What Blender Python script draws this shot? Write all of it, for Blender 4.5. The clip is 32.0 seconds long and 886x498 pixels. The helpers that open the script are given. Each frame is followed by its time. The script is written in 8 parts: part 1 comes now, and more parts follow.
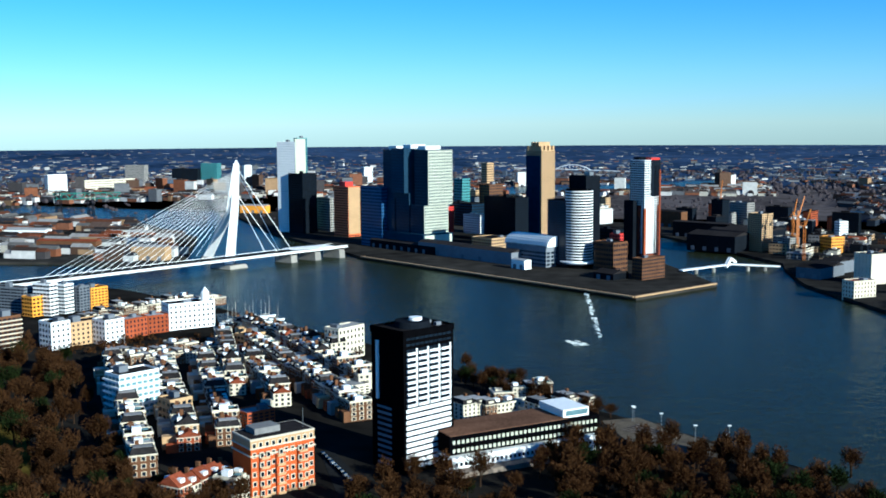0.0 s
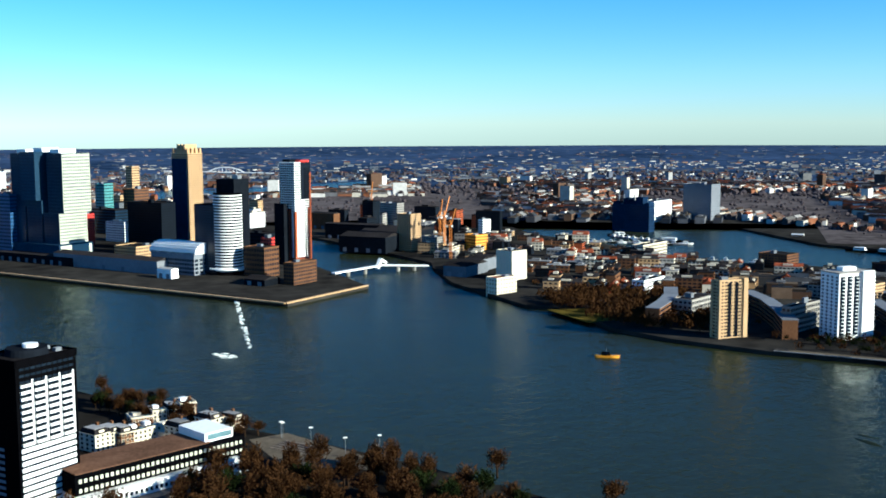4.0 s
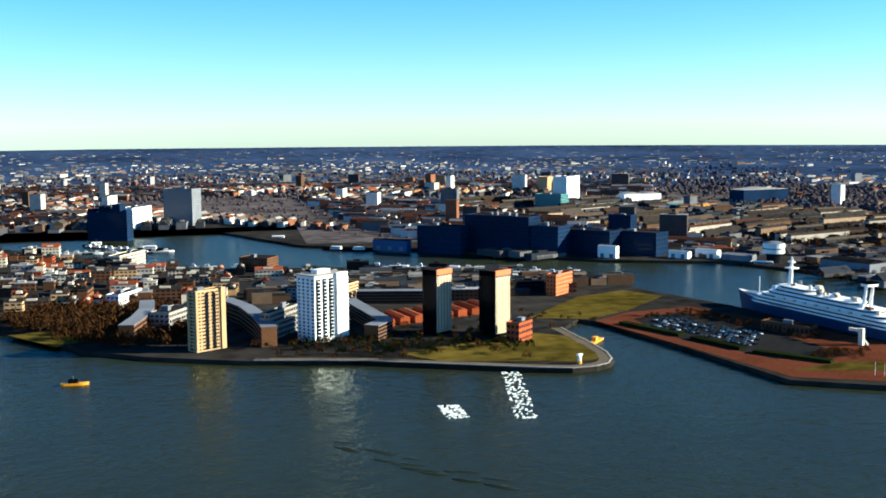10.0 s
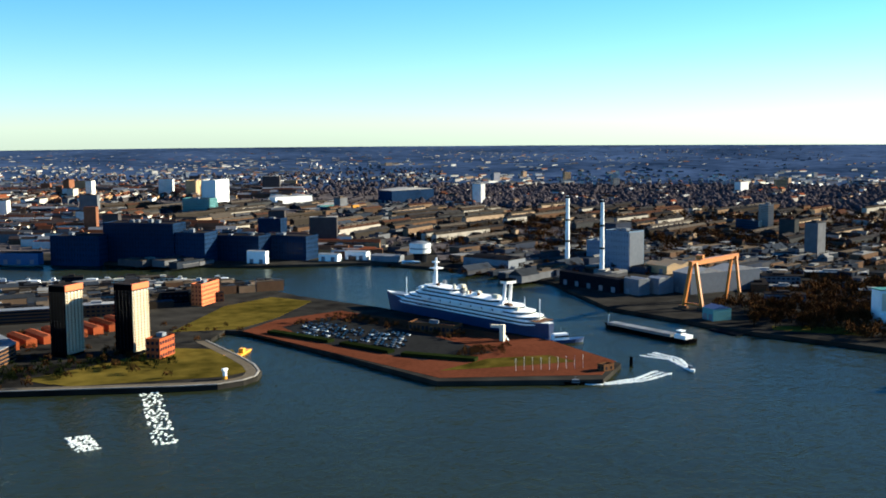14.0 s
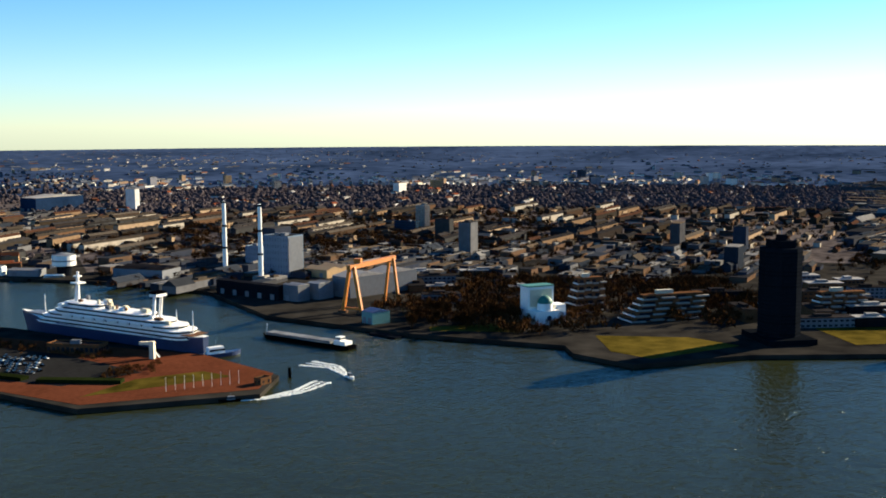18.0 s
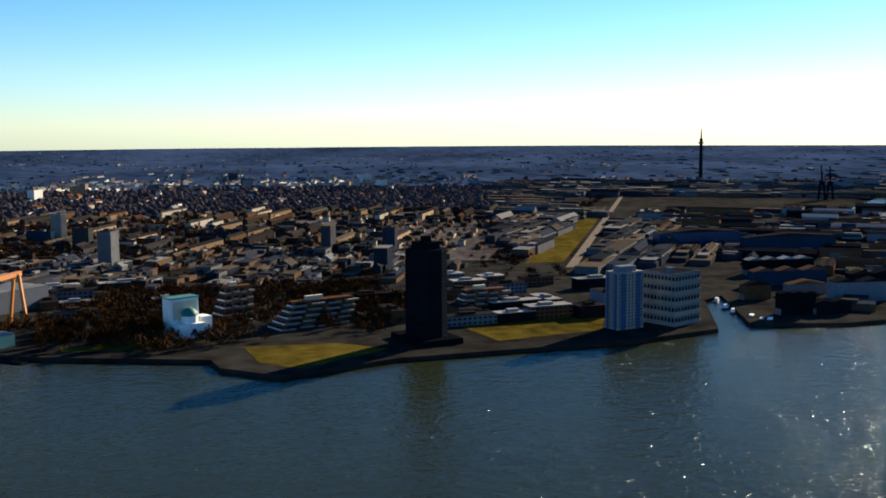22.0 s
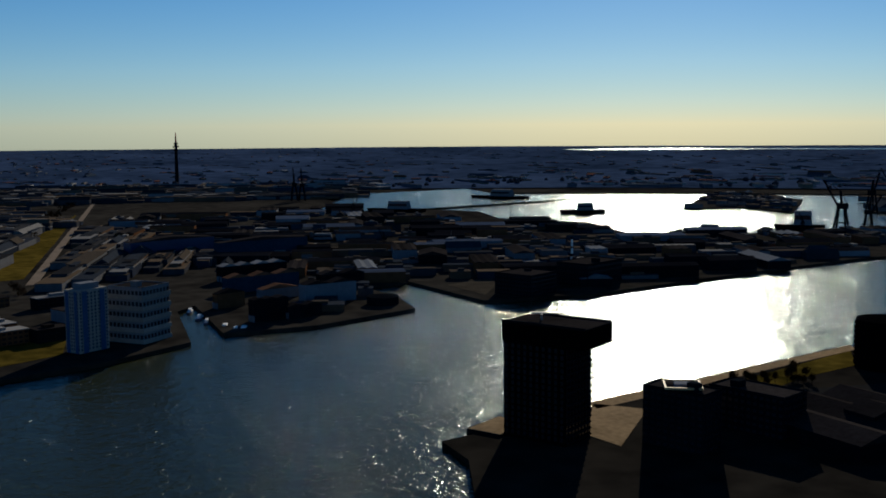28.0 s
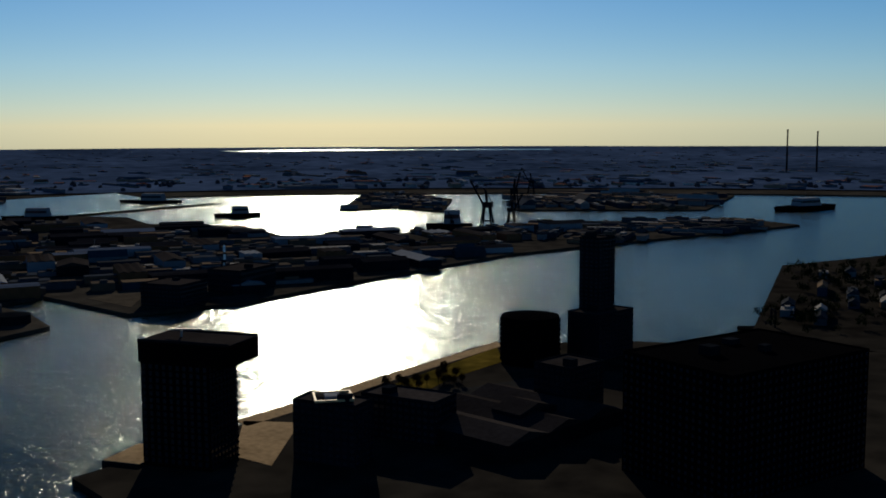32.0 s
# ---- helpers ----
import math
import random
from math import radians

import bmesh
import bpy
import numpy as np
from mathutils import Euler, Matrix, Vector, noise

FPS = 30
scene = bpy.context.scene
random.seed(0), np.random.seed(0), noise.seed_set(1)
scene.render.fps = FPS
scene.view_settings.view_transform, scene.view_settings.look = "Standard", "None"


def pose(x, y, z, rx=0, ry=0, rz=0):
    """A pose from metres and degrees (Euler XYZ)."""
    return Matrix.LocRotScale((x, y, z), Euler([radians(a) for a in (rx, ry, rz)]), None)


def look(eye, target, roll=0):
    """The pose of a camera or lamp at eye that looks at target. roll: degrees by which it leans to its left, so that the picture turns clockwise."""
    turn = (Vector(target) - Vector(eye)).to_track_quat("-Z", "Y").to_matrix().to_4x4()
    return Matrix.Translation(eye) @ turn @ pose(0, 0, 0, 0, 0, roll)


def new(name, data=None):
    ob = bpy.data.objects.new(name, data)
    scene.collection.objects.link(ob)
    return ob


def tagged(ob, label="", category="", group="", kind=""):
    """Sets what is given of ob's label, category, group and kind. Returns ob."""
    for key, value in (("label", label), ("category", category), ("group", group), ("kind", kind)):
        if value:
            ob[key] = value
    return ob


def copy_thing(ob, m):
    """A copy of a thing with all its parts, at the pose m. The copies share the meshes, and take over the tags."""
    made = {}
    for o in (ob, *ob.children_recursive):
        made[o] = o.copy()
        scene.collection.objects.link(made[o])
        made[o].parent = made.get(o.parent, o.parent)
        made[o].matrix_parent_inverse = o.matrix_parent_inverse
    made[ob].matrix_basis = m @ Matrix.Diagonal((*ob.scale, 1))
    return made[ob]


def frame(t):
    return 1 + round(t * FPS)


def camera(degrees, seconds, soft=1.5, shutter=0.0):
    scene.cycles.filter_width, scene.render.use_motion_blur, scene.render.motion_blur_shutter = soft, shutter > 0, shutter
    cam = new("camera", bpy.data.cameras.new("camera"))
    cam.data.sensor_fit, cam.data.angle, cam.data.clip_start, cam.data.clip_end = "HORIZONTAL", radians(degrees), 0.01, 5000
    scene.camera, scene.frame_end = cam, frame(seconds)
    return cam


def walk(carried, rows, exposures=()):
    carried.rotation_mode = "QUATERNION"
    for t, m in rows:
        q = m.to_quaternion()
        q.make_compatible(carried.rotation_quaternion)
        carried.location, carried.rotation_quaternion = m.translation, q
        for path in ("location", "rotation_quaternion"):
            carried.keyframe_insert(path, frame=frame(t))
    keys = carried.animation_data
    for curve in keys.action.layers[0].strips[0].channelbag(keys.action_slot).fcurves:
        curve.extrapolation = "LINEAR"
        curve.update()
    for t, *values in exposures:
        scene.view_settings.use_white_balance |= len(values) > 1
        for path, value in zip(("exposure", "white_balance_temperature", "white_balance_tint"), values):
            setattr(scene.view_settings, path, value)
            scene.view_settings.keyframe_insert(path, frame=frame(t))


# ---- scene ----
# The camera: a slow pan on a gentle arc, high over the river bank.
LENS = 43.86
HEIGHT, ARC, LEAD = 158.0, 100.0, -73.6
PATH = [(0.0, -0.28, 6.44, -0.36), (0.5, 1.77, 6.44, -0.35), (1.0, 4.15, 6.44, -0.33), (1.5, 6.24, 6.44, -0.32), (2.0, 8.51, 6.44, -0.30), (2.5, 10.78, 6.44, -0.29), (3.0, 12.98, 6.44, -0.28), (3.5, 15.05, 6.45, -0.27), (4.0, 17.43, 6.45, -0.27), (4.5, 19.51, 6.45, -0.29), (6.5, 28.04, 6.45, -0.30), (7.0, 30.53, 6.45, -0.32), (7.5, 32.56, 6.45, -0.34), (8.0, 34.74, 6.45, -0.35), (8.5, 36.94, 6.44, -0.36), (9.0, 39.19, 6.44, -0.36), (9.5, 41.28, 6.44, -0.37), (10.0, 43.61, 6.44, -0.37), (10.5, 45.67, 6.44, -0.37), (11.0, 48.06, 6.44, -0.37), (11.5, 50.16, 6.45, -0.38), (12.0, 52.40, 6.45, -0.39), (12.5, 54.50, 6.45, -0.40), (13.0, 56.90, 6.45, -0.40), (13.5, 59.01, 6.45, -0.39), (14.0, 61.43, 6.45, -0.37), (14.5, 63.58, 6.44, -0.36), (16.5, 72.14, 6.44, -0.34), (17.0, 74.38, 6.43, -0.32), (17.5, 76.47, 6.43, -0.31), (18.0, 78.74, 6.43, -0.32), (18.5, 81.01, 6.43, -0.33), (19.0, 83.34, 6.42, -0.35), (19.5, 85.54, 6.42, -0.37), (20.0, 87.95, 6.43, -0.39), (20.5, 90.01, 6.43, -0.40), (21.0, 92.15, 6.43, -0.40), (21.5, 94.36, 6.43, -0.40), (22.0, 96.51, 6.43, -0.38), (22.5, 98.59, 6.43, -0.36), (23.0, 100.94, 6.43, -0.32), (23.5, 102.97, 6.43, -0.29), (24.0, 105.29, 6.43, -0.27), (24.5, 107.35, 6.42, -0.27), (25.0, 109.63, 6.42, -0.28), (25.5, 111.75, 6.42, -0.30), (27.5, 120.72, 6.42, -0.33), (28.0, 123.00, 6.42, -0.36), (28.5, 125.21, 6.42, -0.38), (29.0, 127.47, 6.42, -0.38), (29.5, 129.53, 6.42, -0.36), (30.0, 131.83, 6.42, -0.32), (30.5, 133.91, 6.42, -0.27), (31.0, 136.06, 6.43, -0.25), (31.5, 138.32, 6.43, -0.22), (32.0, 140.57, 6.43, -0.19),]


def eye_of(yaw):
    a = radians(yaw + LEAD)
    return Vector((ARC * math.sin(a), ARC * math.cos(a), HEIGHT))


def aim(yaw, pitch, roll):
    e, a, p = eye_of(yaw), radians(yaw), radians(pitch)
    return look(e, e + Vector((math.sin(a) * math.cos(p), math.cos(a) * math.cos(p), -math.sin(p))) * 100, roll)


cam = camera(LENS, 32.0, soft=1.8)
walk(cam, [(t, aim(a, p, r)) for t, a, p, r in PATH],
     exposures=[(0, 1.15, 4200, 0), (4, 1.55, 4550, 0), (9, 1.95, 4950, 0), (13, 1.9, 5050, 1), (17, 1.85, 5600, 5), (19, 1.7, 5850, 7), (23, 1.2, 5400, 8), (25, 0.17, 5150, 8), (28, 0.02, 5200, 7), (32, 0.05, 5450, 8)])

# ---- sky and sun ----
SUN_AZ, SUN_EL = 134.3, 19.0
world = bpy.data.worlds.new("world")
scene.world = world
world.use_nodes = True
sky = world.node_tree.nodes.new("ShaderNodeTexSky")
sky.sky_type, sky.sun_disc = "NISHITA", False
sky.sun_elevation, sky.sun_rotation = radians(SUN_EL), radians(SUN_AZ)
sky.air_density, sky.dust_density, sky.ozone_density = 1.0, 0.2, 3.0
sky.altitude = 1500
clear_air = world.node_tree.nodes.new("ShaderNodeHueSaturation")  # a crisp, deep-blue winter sky
clear_air.inputs["Saturation"].default_value = 1.25
world.node_tree.links.new(sky.outputs[0], clear_air.inputs["Color"])
world.node_tree.links.new(clear_air.outputs[0], world.node_tree.nodes["Background"].inputs[0])
world.node_tree.nodes["Background"].inputs[1].default_value = 0.05
sun_way = Vector((math.sin(radians(SUN_AZ)) * math.cos(radians(SUN_EL)), math.cos(radians(SUN_AZ)) * math.cos(radians(SUN_EL)), math.sin(radians(SUN_EL))))
sun = new("sun", bpy.data.lights.new("sun", "SUN"))
sun.data.energy, sun.data.angle, sun.data.color = 5.0, radians(0.53), (1.0, 0.78, 0.49)
sun.matrix_world = look(sun_way * 500, (0, 0, 0))


# ---- materials ----
def mat(name, color, rough=0.8, metal=0.0, grain=0.6, vary=0.25, bump=0.2, tint=None, each=0.0):
    """A surface with variation at two scales; each: how much alike objects differ in brightness."""
    m = bpy.data.materials.new(name)
    m.use_nodes = True
    nt = m.node_tree
    n, link = nt.nodes, nt.links.new
    bsdf = n["Principled BSDF"]
    geo = n.new("ShaderNodeTexCoord")
    fine, coarse = n.new("ShaderNodeTexNoise"), n.new("ShaderNodeTexNoise")
    fine.inputs["Scale"].default_value, fine.inputs["Detail"].default_value = grain, 4
    coarse.inputs["Scale"].default_value, coarse.inputs["Detail"].default_value = grain / 9, 3
    link(geo.outputs["Object"], fine.inputs["Vector"])
    link(geo.outputs["Object"], coarse.inputs["Vector"])
    both = n.new("ShaderNodeMath")
    both.operation = "ADD"
    link(fine.outputs["Fac"], both.inputs[0])
    link(coarse.outputs["Fac"], both.inputs[1])
    span = n.new("ShaderNodeMapRange")
    span.inputs["From Min"].default_value, span.inputs["From Max"].default_value = 0.65, 1.35
    link(both.outputs[0], span.inputs["Value"])
    mix = n.new("ShaderNodeMix")
    mix.data_type = "RGBA"
    color, tint = [c ** 1.38 for c in color], [c ** 1.38 for c in tint or color]  # power curve deepens dark and mid colours, so shade reads stronger
    dark = [c * (1 - vary) for c in color]
    light = [min(1, c * (1 + vary)) for c in tint]
    mix.inputs["A"].default_value, mix.inputs["B"].default_value = (*dark, 1), (*light, 1)
    link(span.outputs[0], mix.inputs["Factor"])
    out = mix.outputs["Result"]
    if each:
        info, scale = n.new("ShaderNodeObjectInfo"), n.new("ShaderNodeMapRange")
        scale.inputs["To Min"].default_value, scale.inputs["To Max"].default_value = 1 - each, 1 + each
        link(info.outputs["Random"], scale.inputs["Value"])
        hsv = n.new("ShaderNodeHueSaturation")
        link(scale.outputs[0], hsv.inputs["Value"])
        link(out, hsv.inputs["Color"])
        out = hsv.outputs[0]
    link(out, bsdf.inputs["Base Color"])
    bsdf.inputs["Roughness"].default_value, bsdf.inputs["Metallic"].default_value = rough, metal
    bsdf.inputs["Specular IOR Level"].default_value = 0.0 if rough > 0.7 else 0.4
    if bump:
        b = n.new("ShaderNodeBump")
        b.inputs["Strength"].default_value, b.inputs["Distance"].default_value = bump, 0.3
        link(fine.outputs["Fac"], b.inputs["Height"])
        link(b.outputs[0], bsdf.inputs["Normal"])
    return m


def isles(name, colors, rough=0.8, seed=0.0):
    """For joined pieces: every island takes one of several colours."""
    m = bpy.data.materials.new(name)
    m.use_nodes = True
    n, link = m.node_tree.nodes, m.node_tree.links.new
    geo, ramp, noise_ = n.new("ShaderNodeNewGeometry"), n.new("ShaderNodeValToRGB"), n.new("ShaderNodeTexNoise")
    ramp.color_ramp.interpolation = "CONSTANT"
    while len(ramp.color_ramp.elements) < len(colors):
        ramp.color_ramp.elements.new(0.5)
    for i, c in enumerate(colors):
        # colours deepened by a power curve, as in mat
        ramp.color_ramp.elements[i].position, ramp.color_ramp.elements[i].color = i / len(colors), (*[v ** 1.3 for v in c], 1)
    link(geo.outputs["Random Per Island"], ramp.inputs[0])
    noise_.inputs["Scale"].default_value = 0.15
    mix = n.new("ShaderNodeMix")
    mix.data_type, mix.blend_type = "RGBA", "MULTIPLY"
    mix.inputs["Factor"].default_value = 0.5
    tex = n.new("ShaderNodeTexCoord")
    link(tex.outputs["Object"], noise_.inputs["Vector"])
    link(ramp.outputs[0], mix.inputs["A"])
    link(noise_.outputs["Fac"], mix.inputs["B"])
    link(mix.outputs["Result"], n["Principled BSDF"].inputs["Base Color"])
    n["Principled BSDF"].inputs["Roughness"].default_value = rough
    n["Principled BSDF"].inputs["Specular IOR Level"].default_value = 0.0
    return m


def water_mat(name, deep, rough, waves, gloss):
    """Turbid water: a lit brown-green body under a rippled mirror."""
    m = bpy.data.materials.new(name)
    m.use_nodes = True
    n, link = m.node_tree.nodes, m.node_tree.links.new
    n.remove(n["Principled BSDF"])
    tex, tone = n.new("ShaderNodeTexCoord"), n.new("ShaderNodeTexNoise")
    body, mirror, mix = n.new("ShaderNodeBsdfDiffuse"), n.new("ShaderNodeBsdfGlossy"), n.new("ShaderNodeMixShader")
    silt = n.new("ShaderNodeMix")
    silt.data_type = "RGBA"
    silt.inputs["A"].default_value = (*[c * 0.8 for c in deep], 1)
    silt.inputs["B"].default_value = (*[c * 1.2 for c in deep], 1)
    tone.inputs["Scale"].default_value, tone.inputs["Detail"].default_value = 0.006, 4
    link(tex.outputs["Object"], tone.inputs["Vector"])
    link(tone.outputs["Fac"], silt.inputs["Factor"])
    link(silt.outputs["Result"], body.inputs["Color"])
    mirror.inputs["Roughness"].default_value = rough
    mirror.inputs["Color"].default_value = (0.86, 0.96, 0.96, 1)
    last = None
    for scale, dist, low, high in waves:
        t, b, cut = n.new("ShaderNodeTexNoise"), n.new("ShaderNodeBump"), n.new("ShaderNodeMapRange")
        t.inputs["Scale"].default_value, t.inputs["Detail"].default_value, t.inputs["Distortion"].default_value = scale, 3, 0.6
        cut.inputs["From Min"].default_value, cut.inputs["From Max"].default_value = low, high
        link(tex.outputs["Object"], t.inputs["Vector"])
        link(t.outputs["Fac"], cut.inputs["Value"])
        b.inputs["Strength"].default_value, b.inputs["Distance"].default_value = 1.0, dist
        link(cut.outputs[0], b.inputs["Height"])
        if last:
            link(last.outputs[0], b.inputs["Normal"])
        last = b
    link(last.outputs[0], mirror.inputs["Normal"])
    shine, share = n.new("ShaderNodeFresnel"), n.new("ShaderNodeMath")
    shine.inputs["IOR"].default_value = 1.33
    share.operation = "MULTIPLY"
    share.inputs[1].default_value = gloss
    link(shine.outputs[0], share.inputs[0])
    link(share.outputs[0], mix.inputs[0])
    link(body.outputs[0], mix.inputs[1])
    link(mirror.outputs[0], mix.inputs[2])
    link(mix.outputs[0], n["Material Output"].inputs["Surface"])
    return m


WATER = water_mat("river_water", (0.0152, 0.0182, 0.0067), 0.14, [(0.02, 1.6, 0.0, 1.0), (0.11, 1.1, 0.0, 1.0), (0.4, 0.45, 0.0, 1.0), (0.21, 0.6, 0.57, 0.8)], 0.48)
# far ground carries distance haze as a blue-grey base colour
EARTH = mat("hazy_far_land", (0.05, 0.082, 0.148), 0.95, grain=0.02, vary=0.5, tint=(0.085, 0.115, 0.185), bump=0)
TARMAC = mat("dark_tarmac", (0.03, 0.029, 0.029), 0.9, grain=0.05, vary=0.5, tint=(0.05, 0.046, 0.04), bump=0.1)
CITY = mat("city_ground", (0.04, 0.039, 0.04), 0.9, grain=0.05, vary=0.5, tint=(0.075, 0.07, 0.062), bump=0.1)
GRASS = mat("grass", (0.105, 0.093, 0.026), 0.95, grain=0.08, vary=0.5, tint=(0.165, 0.13, 0.036), bump=0.3)
ASPHALT = mat("asphalt", (0.05, 0.05, 0.05), 0.9, grain=0.3, vary=0.3)
PAVING = mat("pale_paving", (0.28, 0.24, 0.2), 0.85, grain=0.4, vary=0.25)
REDPAVE = mat("red_paving", (0.17, 0.075, 0.045), 0.85, grain=0.3, vary=0.3)
QUAYTOP = mat("quay_paving", (0.19, 0.165, 0.13), 0.85, grain=0.4, vary=0.3)
QUAY = mat("quay_stone", (0.1, 0.09, 0.075), 0.9, grain=0.5, vary=0.4, bump=0.5)
WHITE = mat("white_paint", (0.82, 0.81, 0.78), 0.5, grain=0.4, vary=0.08, bump=0.05)
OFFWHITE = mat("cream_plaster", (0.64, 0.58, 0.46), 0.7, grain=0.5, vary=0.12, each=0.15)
CONCRETE = mat("concrete", (0.36, 0.34, 0.31), 0.85, grain=0.5, vary=0.2, each=0.2)
GREY = mat("grey_panel", (0.24, 0.25, 0.27), 0.75, grain=0.3, vary=0.15, each=0.2)
# dark and black serve dark surfaces, and shade painted onto some buildings
DARK = mat("dark_and_shaded_cladding", (0.026, 0.03, 0.038), 0.75, grain=0.3, vary=0.3, each=0.2)
BLACK = mat("black_and_shaded_cladding", (0.01, 0.01, 0.012), 0.75, grain=0.4, vary=0.3)
BRICK = mat("red_brick", (0.36, 0.13, 0.06), 0.85, grain=1.2, vary=0.25, each=0.2)
ORANGE = mat("orange_cladding", (0.62, 0.2, 0.05), 0.6, grain=0.5, vary=0.15)
BROWNBRICK = mat("brown_brick", (0.2, 0.12, 0.07), 0.85, grain=1.0, vary=0.25, each=0.15)
TAN = mat("tan_stone", (0.5, 0.36, 0.2), 0.7, grain=0.5, vary=0.15, each=0.1)
YELLOW = mat("yellow_paint", (0.75, 0.4, 0.02), 0.5, grain=0.6, vary=0.15)
REDPAINT = mat("red_paint", (0.55, 0.06, 0.03), 0.5, grain=0.6, vary=0.15)
ROOFRED = mat("red_roof_tiles", (0.26, 0.1, 0.055), 0.85, grain=0.9, vary=0.4, each=0.45)
ROOFDARK = mat("dark_roof", (0.06, 0.055, 0.055), 0.9, grain=0.4, vary=0.35, each=0.3)
ROOFPALE = mat("pale_roof", (0.36, 0.35, 0.34), 0.85, grain=0.3, vary=0.25, each=0.3)
GREEN = mat("green_copper", (0.07, 0.23, 0.19), 0.6, grain=0.6, vary=0.25)
BLUE = mat("blue_panel", (0.04, 0.12, 0.26), 0.5, grain=0.4, vary=0.2)
TEAL = mat("teal_panel", (0.16, 0.32, 0.32), 0.4, grain=0.4, vary=0.15)
STEEL = mat("grey_steel", (0.3, 0.31, 0.32), 0.45, 0.6, grain=0.5, vary=0.2)
HULL = mat("blue_hull", (0.05, 0.08, 0.17), 0.4, grain=0.3, vary=0.2)
RUST = mat("rusty_deck", (0.2, 0.13, 0.09), 0.8, grain=0.8, vary=0.35)
FOAM = mat("white_foam", (0.68, 0.7, 0.68), 0.9, grain=0.8, vary=0.2)
BARK = mat("bark", (0.07, 0.05, 0.035), 0.95, grain=1.5, vary=0.35)
# brown woods paled towards violet-grey, haze put into the colour
FARWOOD = mat("hazy_far_woods", (0.115, 0.1, 0.105), 0.95, grain=0.3, vary=0.35, bump=0)
# violet-grey ground tone, lightened in place of mid-distance haze
YARD = mat("hazy_yards_and_gardens", (0.1, 0.088, 0.085), 0.95, grain=0.06, vary=0.5, tint=(0.17, 0.15, 0.145), bump=0)
PLAZA = mat("smooth_stone", (0.34, 0.27, 0.18), 0.85, grain=0.3, vary=0.35)
TWIG = mat("bare_twigs", (0.085, 0.05, 0.024), 0.95, grain=0.7, vary=0.4, each=0.3)
EVERGREEN = mat("dark_leaves", (0.035, 0.045, 0.018), 0.95, grain=0.7, vary=0.4, each=0.3)


def glass_mat(name, color, rough=0.12):
    m = mat(name, color, rough, 0.0, grain=0.5, vary=0.25, bump=0.0, each=0.3)
    m.node_tree.nodes["Principled BSDF"].inputs["Specular IOR Level"].default_value = 0.25
    return m


PALEBLUE = mat("blue_grey_panel", (0.15, 0.22, 0.31), 0.5, grain=0.3, vary=0.12, bump=0)
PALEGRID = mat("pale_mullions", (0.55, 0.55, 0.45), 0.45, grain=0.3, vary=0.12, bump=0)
CRANE = mat("orange_crane_paint", (0.5, 0.22, 0.025), 0.5, grain=0.6, vary=0.15)
# navy paint, and the blue of sky-lit shade and haze on dock buildings
NAVY = mat("navy_and_shade", (0.032, 0.056, 0.105), 0.75, grain=0.2, vary=0.3, each=0.3)
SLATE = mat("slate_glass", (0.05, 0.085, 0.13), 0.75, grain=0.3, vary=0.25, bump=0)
GLASS = glass_mat("window_glass", (0.03, 0.04, 0.055))
GLASSBLUE = glass_mat("blue_glass", (0.045, 0.085, 0.14))
GLASSPALE = glass_mat("pale_glass", (0.2, 0.28, 0.3), 0.25)


